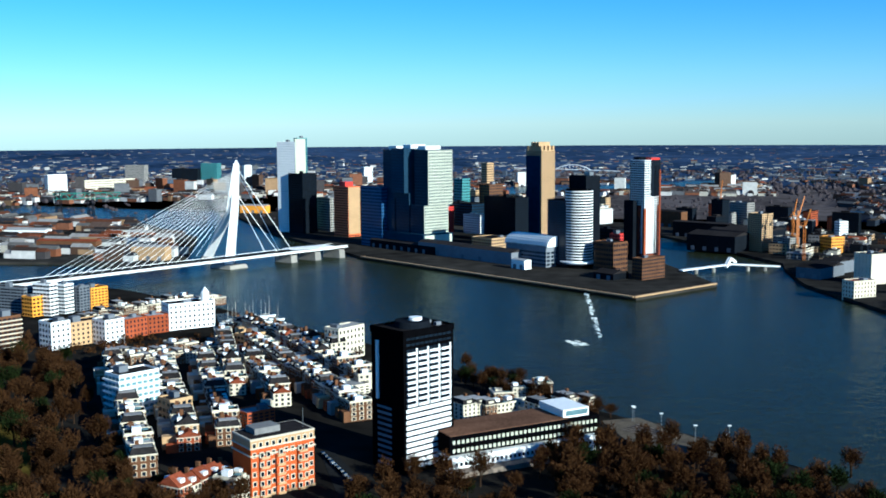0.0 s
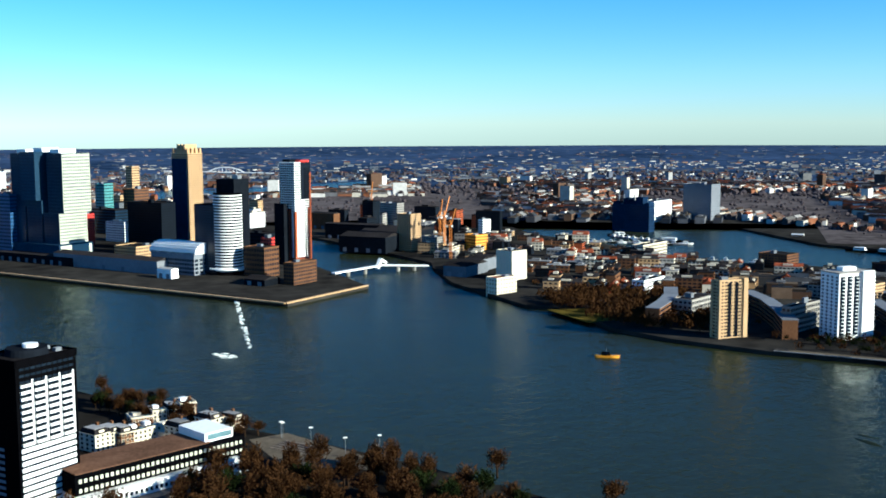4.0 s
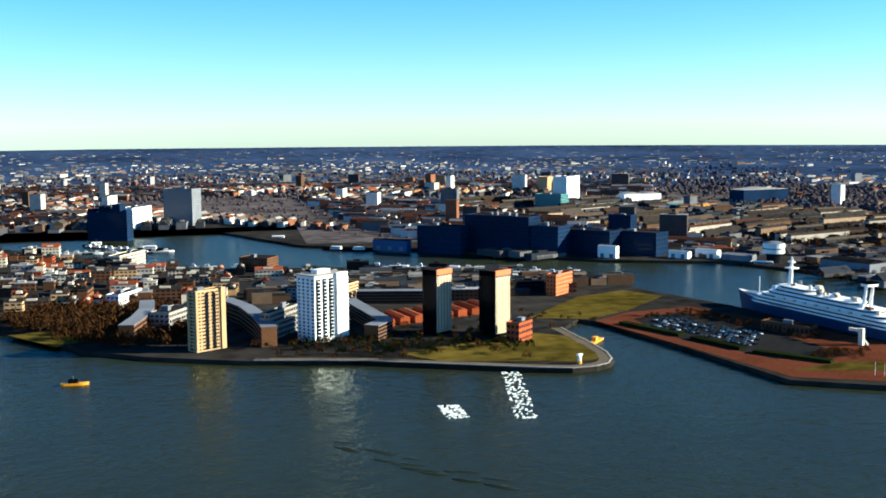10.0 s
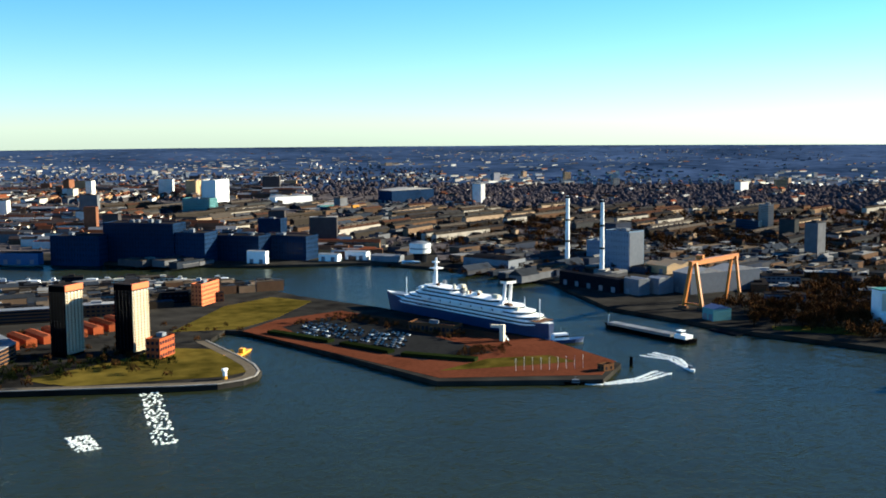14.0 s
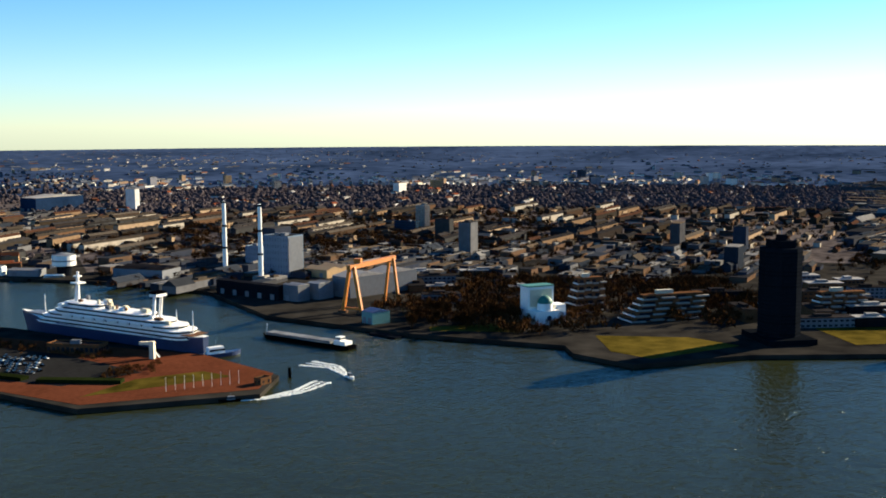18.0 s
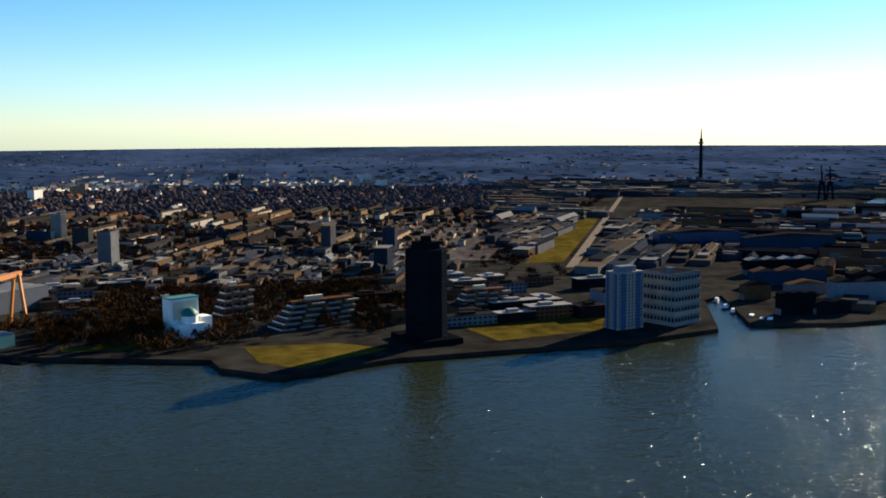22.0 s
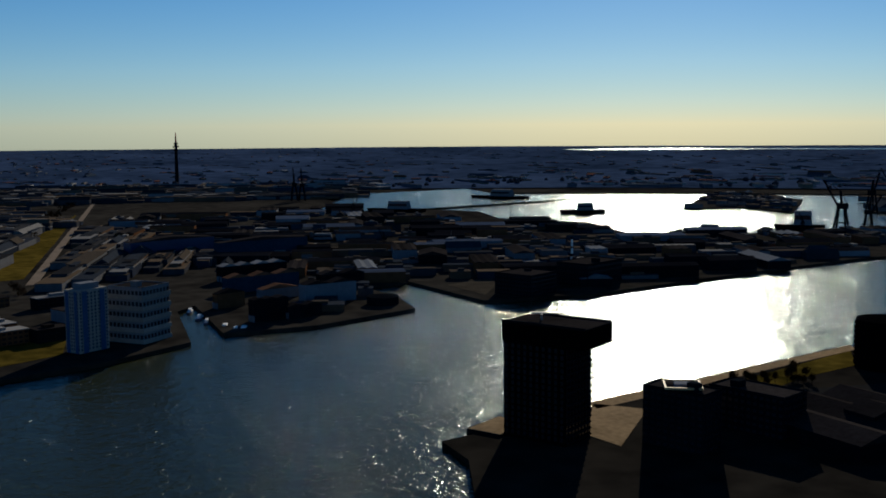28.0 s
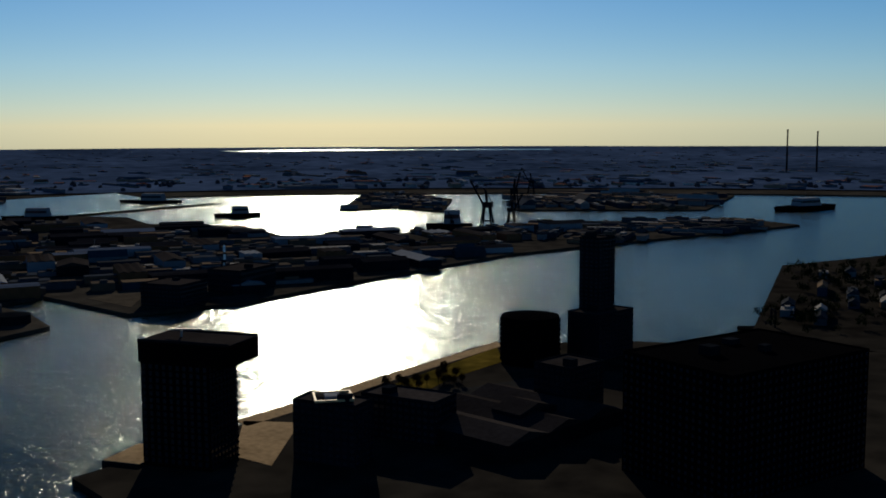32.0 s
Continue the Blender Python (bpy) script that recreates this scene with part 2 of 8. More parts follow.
# ---- mesh helpers ----
class Mesh:
    """Collects plain pieces and becomes one mesh."""

    def __init__(self):
        self.v, self.f = [], []

    def add(self, verts, faces):
        k = len(self.v)
        self.v += verts
        self.f += [tuple(i + k for i in q) for q in faces]
        return self

    def box(self, x0, x1, y0, y1, z0, z1, top=1.0):
        """A box; top below 1 draws its upper face in."""
        cx, cy = (x0 + x1) / 2, (y0 + y1) / 2
        lo = [(x0, y0, z0), (x1, y0, z0), (x1, y1, z0), (x0, y1, z0)]
        hi = [(cx + (x - cx) * top, cy + (y - cy) * top, z1) for x, y, _ in lo]
        return self.add(lo + hi, [(3, 2, 1, 0), (4, 5, 6, 7), (0, 1, 5, 4), (1, 2, 6, 5), (2, 3, 7, 6), (3, 0, 4, 7)])

    def prism(self, pts, z0, z1, scale=1.0):
        n = len(pts)
        area = sum(pts[i][0] * pts[(i + 1) % n][1] - pts[(i + 1) % n][0] * pts[i][1] for i in range(n))
        if area < 0:
            pts = pts[::-1]
        cx, cy = sum(p[0] for p in pts) / n, sum(p[1] for p in pts) / n
        v = [(x, y, z0) for x, y in pts] + [(cx + (x - cx) * scale, cy + (y - cy) * scale, z1) for x, y in pts]
        return self.add(v, [tuple(range(n))[::-1], tuple(range(n, 2 * n))] + [(i, (i + 1) % n, n + (i + 1) % n, n + i) for i in range(n)])

    def tube(self, a, b, r, r2=None, n=8):
        a, b = Vector(a), Vector(b)
        r2 = r if r2 is None else r2
        w = (b - a).normalized()
        u = w.orthogonal().normalized()
        s = w.cross(u)
        ring = [(math.cos(2 * math.pi * i / n), math.sin(2 * math.pi * i / n)) for i in range(n)]
        v = [tuple(a + (u * c + s * d) * r) for c, d in ring] + [tuple(b + (u * c + s * d) * r2) for c, d in ring]
        return self.add(v, [tuple(range(n))[::-1], tuple(range(n, 2 * n))] + [(i, (i + 1) % n, n + (i + 1) % n, n + i) for i in range(n)])

    def beam(self, a, b, w, h):
        """A square bar from a to b."""
        a, b = Vector(a), Vector(b)
        d = (b - a).normalized()
        s = d.cross(Vector((0, 0, 1)))
        s = s.normalized() if s.length > 0.01 else Vector((1, 0, 0))
        u = s.cross(d)
        c = [tuple(p + s * i * w / 2 + u * j * h / 2) for p in (a, b) for i, j in ((-1, -1), (1, -1), (1, 1), (-1, 1))]
        return self.add(c, [(0, 1, 2, 3), (7, 6, 5, 4), (0, 4, 5, 1), (1, 5, 6, 2), (2, 6, 7, 3), (3, 7, 4, 0)])

    def taper(self, a, b, wide, narrow):
        """A square column from a to b that narrows upwards."""
        a, b = Vector(a), Vector(b)
        d = (b - a).normalized()
        side = d.cross(Vector((0, 1, 0))).normalized()
        deep = side.cross(d)
        c = [tuple(q + side * i * w / 2 + deep * j * w / 2) for q, w in ((a, wide), (b, narrow)) for i, j in ((-1, -1), (1, -1), (1, 1), (-1, 1))]
        return self.add(c, [(3, 2, 1, 0), (4, 5, 6, 7), (0, 1, 5, 4), (1, 2, 6, 5), (2, 3, 7, 6), (3, 0, 4, 7)])

    def gable(self, x0, x1, y0, y1, z0, z1, over=0.3):
        """A pitched roof with its ridge along x."""
        ym = (y0 + y1) / 2
        v = [(x0 - over, y0 - over, z0), (x1 + over, y0 - over, z0), (x1 + over, y1 + over, z0), (x0 - over, y1 + over, z0), (x0 - over, ym, z1), (x1 + over, ym, z1)]
        return self.add(v, [(3, 2, 1, 0), (0, 1, 5, 4), (2, 3, 4, 5), (1, 2, 5), (3, 0, 4)])

    def ring(self, x0, x1, y0, y1, t, z0, z1):
        v, f = [], []
        for z in (z0, z1):
            for k in (0, t):
                v += [(x0 + k, y0 + k, z), (x1 - k, y0 + k, z), (x1 - k, y1 - k, z), (x0 + k, y1 - k, z)]
        for i in range(4):
            j = (i + 1) % 4
            f += [(i, j, 8 + j, 8 + i), (4 + j, 4 + i, 12 + i, 12 + j), (8 + i, 8 + j, 12 + j, 12 + i), (j, i, 4 + i, 4 + j)]
        return self.add(v, f)

    def turned(self, x, y, z, deg):
        c, s = math.cos(radians(deg)), math.sin(radians(deg))
        self.v = [(x + c * a - s * b, y + s * a + c * b, z + d) for a, b, d in self.v]
        return self

    def merge(self, other):
        return self.add(other.v, other.f)

    def data(self, name, material):
        me = bpy.data.meshes.new(name)
        me.from_pydata(self.v, [], self.f)
        me.materials.append(material)
        me.update()
        return me


def empty(name, x, y, z=3.0, rz=0.0, label="", category="", group="", kind=""):
    ob = new(name)
    ob.empty_display_size = 1
    ob.matrix_basis = pose(x, y, z, 0, 0, rz)
    return tagged(ob, label, category, group, kind)


def part(name, mesh, material, parent=None, label="", at=None, kind=""):
    """One mesh object under a thing or a part; mesh may be ready data, to be shared."""
    data = mesh.data(name, material) if isinstance(mesh, Mesh) else mesh
    ob = new(name, data)
    if parent:
        ob.parent = parent
    if at:
        ob.location = at
    if name.endswith("window_row"):
        kind = "stuff"
    return tagged(ob, label, kind=kind)


def solid(name, mesh, material, label, category, group="", kind=""):
    """A thing, or a piece of the setting, that is one mesh."""
    return tagged(part(name, mesh, material), label, category, group, kind)


# ---- water and land ----
def far_height(r):
    """The land lies level and lifts slowly towards the horizon."""
    k = max(0.0, (r - 2900) / 2000)
    return 3.0 + 61.5 * k ** 1.25


sheet = Mesh()
radii = [0, 700, 1400, 2000, 2600, 2700, 2800, 2900, 3100, 3300, 3500, 3700, 3900, 4100, 4300, 4500, 4700, 4900]
level = lambda r: -5.0 if r < 2690 else far_height(r)
STEPS = 160
for r in radii:
    for i in range(STEPS):
        a = 2 * math.pi * i / STEPS
        sheet.v.append((r * math.sin(a), r * math.cos(a), level(r) + (noise.noise((math.sin(a) * 9, math.cos(a) * 9, r / 900)) * 1.5 if r > 3000 else 0)))
for j in range(len(radii) - 1):
    for i in range(STEPS):
        a, b = j * STEPS + i, j * STEPS + (i + 1) % STEPS
        sheet.f.append((a, b, b + STEPS, a + STEPS)[::-1])
solid("ground", sheet, EARTH, "dark flat land with woods and suburbs reaching the horizon, tinted like haze", "ground", kind="structure")

disc = Mesh()
disc.v = [(2800 * math.sin(2 * math.pi * i / 96), 2800 * math.cos(2 * math.pi * i / 96), 0) for i in range(96)]
disc.f = [tuple(range(96))[::-1]]
solid("water", disc, WATER, "wide grey-blue river with small waves", "river", kind="structure")


def land(name, pts, material=CITY, top=3.0, label="city land behind a stone quay", bottom=-3.0):
    m = Mesh().prism(pts, bottom, top)
    return solid(name, m, material, label, "ground", kind="structure")


def out(*bearings, r=2730):
    return [(r * math.sin(radians(b)), r * math.cos(radians(b))) for b in bearings]


# the near bank, under and behind the camera
land("ground_north_bank", [(-1500, 800), (-700, 985), (-491, 990), (-458, 1106), (-399, 1062), (-295, 961), (-159, 808), (-91, 715), (-17, 616), (38, 548), (72, 498), (120, 420), (190, 320), (262, 225), (300, 60), (330, -120), (488, -216), (520, -222), (530, -330), (557, -560), (500, -640), (400, -690), (-1500, -1500)], TARMAC, label="built-up near bank with streets and parks")
land("ground_island", [(-900, 1300), (-560, 1290), (-442, 1254), (-409, 1333), (-449, 1568), (-593, 1802), (-774, 1924), (-1100, 1994)], label="long river island with warehouses and houses")
land("ground_south_pier", [*out(-28, -20, -14), (-501, 2029), (-343, 1602), (-242, 1415), (-199, 1323), (72, 1004), (164, 1085), (146, 1238), (112, 1480), (135, 1706), (207, 1547), (275, 1240), (262, 1190), (248, 1081), (258, 993), (266, 930), (292, 905), (288, 810), (310, 755), (352, 694), (405, 640), (470, 545), (484, 528), (500, 521), (514, 521), (527, 528), (541, 543), (556, 567), (589, 625), (626, 640), (632, 618), (553, 415), (603, 327), (650, 332), (700, 400), (770, 590), (790, 690), (841, 806), (716, 1014), (641, 1082), (551, 1163), (545, 1350), (505, 1500), (520, 1668), (685, 1635), (830, 1500), (800, 1250), (876, 1096), (951, 860), (1030, 760), (1018, 623), (975, 519), (858, 417), (800, 281), (775, 165), (749, 157), (720, 116), (763, 40), (800, -136), (834, -209), (967, -246), (990, -270), (852, -241), (842, -315), (867, -420), (930, -440), (1000, -444), (1010, -500), (868, -492), (840, -594), (850, -717), (862, -880), (868, -1029), (831, -1218), (742, -1619), (879, -1685), (1095, -1387), (1124, -1211), (1189, -988), (1415, -1080), (1560, -1010), (1700, -1067), (1930, -963), (2200, -1000), *out(112, 100, 88, 76, 64, 52, 40, 28, 16, 6, -4)], label="built-up far bank with docks and quays")
land("ground_west", [(1523, -1400), (1486, -1515), (1352, -1495), (1552, -1767), (1793, -1856), (1785, -1735)], label="low port spit between bright basins")
land("ground_west_dock", [(1278, -1601), (994, -1815), (1126, -2222), (1482, -2166), (1452, -1841)], label="long dock with stores and cranes")
land("ground_far_west", [*out(168, 160, 152, 144, 136, 128, 120, 112, r=2760), *out(112, 120, 128, 136, 144, 152, 160, 168, r=2560)], label="far port bank behind the basins")
land("ground_east", [*out(-70, -55, -40, -24, r=2760), *out(-24, r=2300), *out(-32, -45, -60, -70, r=2380)], label="built-up bank east of the river")

# hinterland: gardens, rail yards and fields between the houses, paled to suggest haze
for name_, b0, b1, r0 in (("ground_yards_south", 57, 97, 1290), ("ground_yards_middle", 33, 57, 1500), ("ground_yards_east", -6, 33, 1840)):
    ring_ = [(r0 * math.sin(radians(b0 + (b1 - b0) * i / 8)), r0 * math.cos(radians(b0 + (b1 - b0) * i / 8))) for i in range(9)]
    land(name_, ring_ + out(*[b1 + (b0 - b1) * i / 8 for i in range(9)], r=2720), YARD, 3.08, "brownish ground of gardens and rail yards, paled like haze", 2.5)

# ---- kinds of things ----
def ring_panes(w, d, nw, nd, pw, ph, proud=0.08, sides="fblr"):
    """One storey's panes round a block of w by d."""
    m = Mesh()
    for side, n, span, off in (("f", nw, w, d), ("b", nw, w, d), ("l", nd, d, w), ("r", nd, d, w)):
        if side not in sides or n < 1:
            continue
        for i in range(n):
            c = -span / 2 + (i + 0.5) * span / n
            a, b = c - pw * span / n / 2, c + pw * span / n / 2
            o = off / 2
            if side == "f":
                m.box(a, b, -o - proud, -o + 0.3, 0, ph)
            elif side == "b":
                m.box(a, b, o - 0.3, o + proud, 0, ph)
            elif side == "l":
                m.box(-o - proud, -o + 0.3, a, b, 0, ph)
            else:
                m.box(o - 0.3, o + proud, a, b, 0, ph)
    return m


def slab_ring(w, d, proud, height):
    return Mesh().box(-w / 2 - proud, w / 2 + proud, -d / 2 - proud, d / 2 + proud, 0, height)


def stacked(make, heights, x=0, y=0):
    """The same row of pieces storey over storey, as one mesh of small panes."""
    m = Mesh()
    for z in heights:
        m.merge(make().turned(x, y, z, 0))
    return m


CACHE = {}


def shared(key, make, name, material):
    if key not in CACHE:
        CACHE[key] = make().data(name, material)
    return CACHE[key]


def block(name, label, category, place, wall, floors, glass=GLASS, nw=0, nd=0, pw=0.62, ph=0.5, band=None, proud=0.35, roof=ROOFDARK, z=3.0, group="", plant=1, sides="fr", base=0.0, corner=None, band_h=0.25):
    """A building: wall, a row of panes a storey, floor bands, parapet, roof and plant rooms."""
    x, y, rz, w, d, h = place
    z = max(z, far_height(math.hypot(x, y)))
    root = empty(name, x, y, z, rz, label, category, group)
    fh = (h - base) / floors
    nw, nd = nw or max(2, round(w / 3.6)), nd or max(2, round(d / 3.6))
    body = Mesh().box(-w / 2, w / 2, -d / 2, d / 2, -3.5, h)
    part("wall", body, wall, root)
    part("parapet", Mesh().ring(-w / 2 - 0.07, w / 2 + 0.07, -d / 2 - 0.07, d / 2 + 0.07, 0.42, h - 0.1, h + 1.0), wall, root)
    part("roof", Mesh().box(-w / 2 + 0.4, w / 2 - 0.4, -d / 2 + 0.4, d / 2 - 0.4, h, h + 0.25), roof, root)
    key = (round(w, 1), round(d, 1), nw, nd, pw, round(fh * ph, 2), sides)
    part("glazing", stacked(lambda: ring_panes(w, d, nw, nd, pw, fh * ph, 0.1, sides), [base + fh * (k + 0.28) for k in range(floors)]), glass, root, kind="stuff")
    if band:
        slab = shared(("b", key, band.name, proud), lambda: slab_ring(w, d, proud, fh * band_h), "floor_band", band)
        for k in range(floors):
            part("floor_band", slab, band, root, at=(0, 0, base + fh * k))
    if corner:
        for sx in (-1, 1):
            part("corner_pier", Mesh().box(sx * w / 2 - 1.2, sx * w / 2 + 1.2, -d / 2 - proud - 0.2, -d / 2 + 1, 0, h + 0.5), corner, root)
    rnd = random.Random(int(abs(x * 7 + y * 13)))
    for _ in range(plant):
        a, b = rnd.uniform(-0.25, 0.25) * w, rnd.uniform(-0.25, 0.25) * d
        s, q = min(w, 14) * rnd.uniform(0.12, 0.25), min(d, 14) * rnd.uniform(0.12, 0.25)
        part("plant_room", Mesh().box(a - s, a + s, b - q, b + q, h + 0.25, h + rnd.uniform(2, 4.4)), DARK if wall in (BLACK, DARK) else GREY, root)
    return root


def shed(name, label, place, wall, roof, bays=1, z=3.0, group="", category="shed", doors=True):
    """A low hall with shallow pitched bays, doors and roof lights."""
    x, y, rz, w, d, h = place
    root = empty(name, x, y, z, rz, label, category, group)
    part("wall", Mesh().box(-w / 2, w / 2, -d / 2, d / 2, -1, h), wall, root)
    for k in range(bays):
        y0, y1 = -d / 2 + d * k / bays, -d / 2 + d * (k + 1) / bays
        part("roof", Mesh().gable(-w / 2, w / 2, y0, y1, h, h + min(4.0, (y1 - y0) * 0.14), 0.2), roof, root)
    n = max(2, int(w / 14))
    door = shared(("door", round(h, 0)), lambda: Mesh().box(-2.4, 2.4, -0.12, 0.2, 0, min(5, h * 0.7)), "door", GREY)
    for k in range(min(n, 8) if doors else 0):
        part("door", door, GREY, root, at=(-w / 2 + w * (k + 0.5) / n, -d / 2, 0))
    return root


def crown_mesh(rnd, r, h, twigs, leaf):
    m = Mesh()
    for _ in range(twigs):
        a, u, q = rnd.uniform(0, 2 * math.pi), rnd.uniform(-1, 1), rnd.random() ** 0.4
        s = math.sqrt(1 - u * u)
        lump = 0.75 + 0.35 * math.sin(3 * a + h) * math.cos(2.3 * u + r)
        c = Vector((math.cos(a) * s * r * q * lump, math.sin(a) * s * r * q * lump, h * 0.62 + u * h * 0.38 * q * lump))
        d = Vector((c.x * 0.6 + rnd.gauss(0, 1), c.y * 0.6 + rnd.gauss(0, 1), abs(rnd.gauss(0, 1)) + 1)).normalized() * leaf * rnd.uniform(0.7, 1.6)
        side = d.cross(Vector((rnd.gauss(0, 1), rnd.gauss(0, 1), rnd.gauss(0, 1)))).normalized() * leaf * rnd.uniform(0.1, 0.3)
        m.add([tuple(c - d / 2 - side), tuple(c - d / 2 + side), tuple(c + d / 2 + side * 0.3), tuple(c + d / 2 - side * 0.3)], [(0, 1, 2, 3)])
    return m


TREES = []
for k in range(6):
    rnd = random.Random(40 + k)
    h, r = rnd.uniform(11, 16), rnd.uniform(4.2, 6.2)
    trunk = Mesh().tube((0, 0, -0.5), (0.2, 0.1, h * 0.45), 0.42, 0.26, 7).tube((0.2, 0.1, h * 0.45), (0, 0.3, h * 0.85), 0.26, 0.06, 6)
    for i in range(7):
        a = i * 2.4 + k
        trunk.tube((0.1, 0.1, h * (0.3 + 0.06 * i)), (math.cos(a) * r * 0.7, math.sin(a) * r * 0.7, h * (0.55 + 0.06 * i)), 0.15, 0.04, 5)
    evergreen = k == 5
    TREES.append((trunk.data("trunk", BARK), crown_mesh(rnd, r, h, 1100, 0.85).data("crown", EVERGREEN if evergreen else TWIG)))


def tree(x, y, size=1.0, z=3.0, kind=None, group="bare trees"):
    k = random.randrange(5) if kind is None else kind
    root = empty("tree", x, y, z, random.uniform(0, 360), "dark evergreen tree with dense leaves" if k == 5 else "bare winter tree with fine brown twigs", "tree", group)
    root.scale = (size, size, size * random.uniform(0.85, 1.15))
    part("trunk", TREES[k][0], None, root)
    part("crown", TREES[k][1], None, root)
    return root


def inside(p, pts):
    hit = False
    for i in range(len(pts)):
        (ax, ay), (bx, by) = pts[i], pts[i - 1]
        if (ay > p[1]) != (by > p[1]) and p[0] < (bx - ax) * (p[1] - ay) / (by - ay) + ax:
            hit = not hit
    return hit


def spread(pts, n, gap=4.0):
    """Loose random places inside an outline."""
    xs, ys = [p[0] for p in pts], [p[1] for p in pts]
    got = []
    for _ in range(n * 12):
        p = (random.uniform(min(xs), max(xs)), random.uniform(min(ys), max(ys)))
        if inside(p, pts) and all((p[0] - q[0]) ** 2 + (p[1] - q[1]) ** 2 > gap * gap for q in got):
            got.append(p)
            if len(got) == n:
                break
    return got


def grove(pts, n, gap=5.0, size=(0.8, 1.2), evergreen=0.1, z=3.0, group="bare trees"):
    for x, y in spread(pts, n, gap):
        tree(x, y, random.uniform(*size), z, 5 if random.random() < evergreen else None, group)


# ---- town houses: a handful of kinds, then copies ----
HOUSES = []
for k, (w, d, h, wall, roof, style) in enumerate([
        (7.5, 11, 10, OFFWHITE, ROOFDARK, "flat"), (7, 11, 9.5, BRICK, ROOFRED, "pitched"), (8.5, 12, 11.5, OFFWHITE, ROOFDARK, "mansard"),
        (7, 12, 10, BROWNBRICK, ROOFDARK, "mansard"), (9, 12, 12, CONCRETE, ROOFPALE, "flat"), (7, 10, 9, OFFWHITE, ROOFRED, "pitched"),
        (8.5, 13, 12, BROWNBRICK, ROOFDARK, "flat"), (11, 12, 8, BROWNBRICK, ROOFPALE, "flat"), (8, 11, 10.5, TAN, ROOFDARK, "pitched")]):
    walls_ = {BRICK: "red-brick", BROWNBRICK: "brown brick", WHITE: "white painted", TAN: "tan stone", CONCRETE: "grey rendered"}
    root = empty("town_house", 0, 0, -500, 0, walls_.get(wall, "cream plastered") + " town house with " + {"flat": "flat roof and roof boxes", "pitched": "pitched tiled roof and dormers", "mansard": "dark mansard roof and white dormers"}[style], "house", "terraced town houses")
    part("wall", Mesh().box(-w / 2, w / 2, -d / 2, d / 2, -1, h), wall, root)
    fl = max(3, round(h / 3.1))
    rows = [0.9 + i * h / fl for i in range(fl)]
    n = max(2, round(w / 2.6))
    part("window_frames", stacked(lambda: ring_panes(w, d, n, 3, 0.58, 2.1, 0.1, "fblr"), [z - 0.2 for z in rows]), OFFWHITE, root, kind="stuff")
    part("glazing", stacked(lambda: ring_panes(w, d, n, 3, 0.42, 1.7, 0.18, "fblr"), rows), GLASS, root, kind="stuff")
    part("cornice", Mesh().ring(-w / 2 - 0.3, w / 2 + 0.3, -d / 2 - 0.3, d / 2 + 0.3, 0.6, h - 0.45, h + 0.1), OFFWHITE, root)
    ext = 3.5 + k % 3 * 1.5
    part("rear_wing", Mesh().box(-w / 2 + 0.2, w * 0.12, d / 2, d / 2 + ext, -1, h * 0.55), wall, root)
    chimney_stack = Mesh().box(-0.55, 0.55, -0.9, 0.9, -0.4, 2.2).data("chimney", BROWNBRICK)
    if style == "pitched":
        part("roof", Mesh().gable(-w / 2, w / 2, -d / 2, d / 2, h + 0.1, h + 4.0), roof, root)
        ridge = h + 3.2
        for sy in (-1, 1):
            part("dormer", Mesh().box(-1.3, 1.3, sy * d * 0.28 - 1.3, sy * d * 0.28 + 1.3, h + 0.3, h + 2.6), WHITE, root)
    elif style == "mansard":
        part("roof", Mesh().box(-w / 2, w / 2, -d / 2, d / 2, h + 0.1, h + 3.0, 0.8), roof, root)
        part("roof_deck", Mesh().box(-w * 0.36, w * 0.36, -d * 0.36, d * 0.36, h + 3.0, h + 3.2), ROOFPALE, root)
        ridge = h + 2.8
        for sy in (-1, 1):
            part("dormer", Mesh().box(-1.5, 1.5, sy * (d / 2 - 1.2) - 0.9, sy * (d / 2 - 1.2) + 0.9, h + 0.2, h + 2.3), OFFWHITE, root)
    else:
        part("roof", Mesh().box(-w / 2 + 0.3, w / 2 - 0.3, -d / 2 + 0.3, d / 2 - 0.3, h + 0.05, h + 0.25), roof, root)
        part("parapet", Mesh().ring(-w / 2 - 0.1, w / 2 + 0.1, -d / 2 - 0.1, d / 2 + 0.1, 0.35, h + 0.1, h + 0.8), OFFWHITE, root)
        part("roof_box", Mesh().box(-w * 0.32, w * 0.08, -d * 0.1, d * 0.22, h + 0.25, h + 2.6), OFFWHITE if k % 2 else WHITE, root)
        part("skylight", Mesh().box(w * 0.16, w * 0.36, -d * 0.36, -d * 0.14, h + 0.25, h + 0.8), GLASSPALE, root)
        ridge = h + 0.3
    part("chimney", chimney_stack, None, root, at=(0.38 * w, 0.18 * d, ridge))
    HOUSES.append((root, w, d))


def terrace(x0, y0, x1, y1, kinds, z=3.0, lift=(0.85, 1.15)):
    """A row of houses from one point to another, fronts to the right of the way."""
    length, at = math.hypot(x1 - x0, y1 - y0), 0.0
    ux, uy = (x1 - x0) / length, (y1 - y0) / length
    rz = math.degrees(math.atan2(uy, ux))
    while at < length:
        root, w, d = HOUSES[random.choice(kinds)]
        p = at + w / 2
        got = copy_thing(root, pose(x0 + ux * p, y0 + uy * p, z, 0, 0, rz))
        got.scale = (1, 1, random.uniform(*lift))
        at += w + 0.05


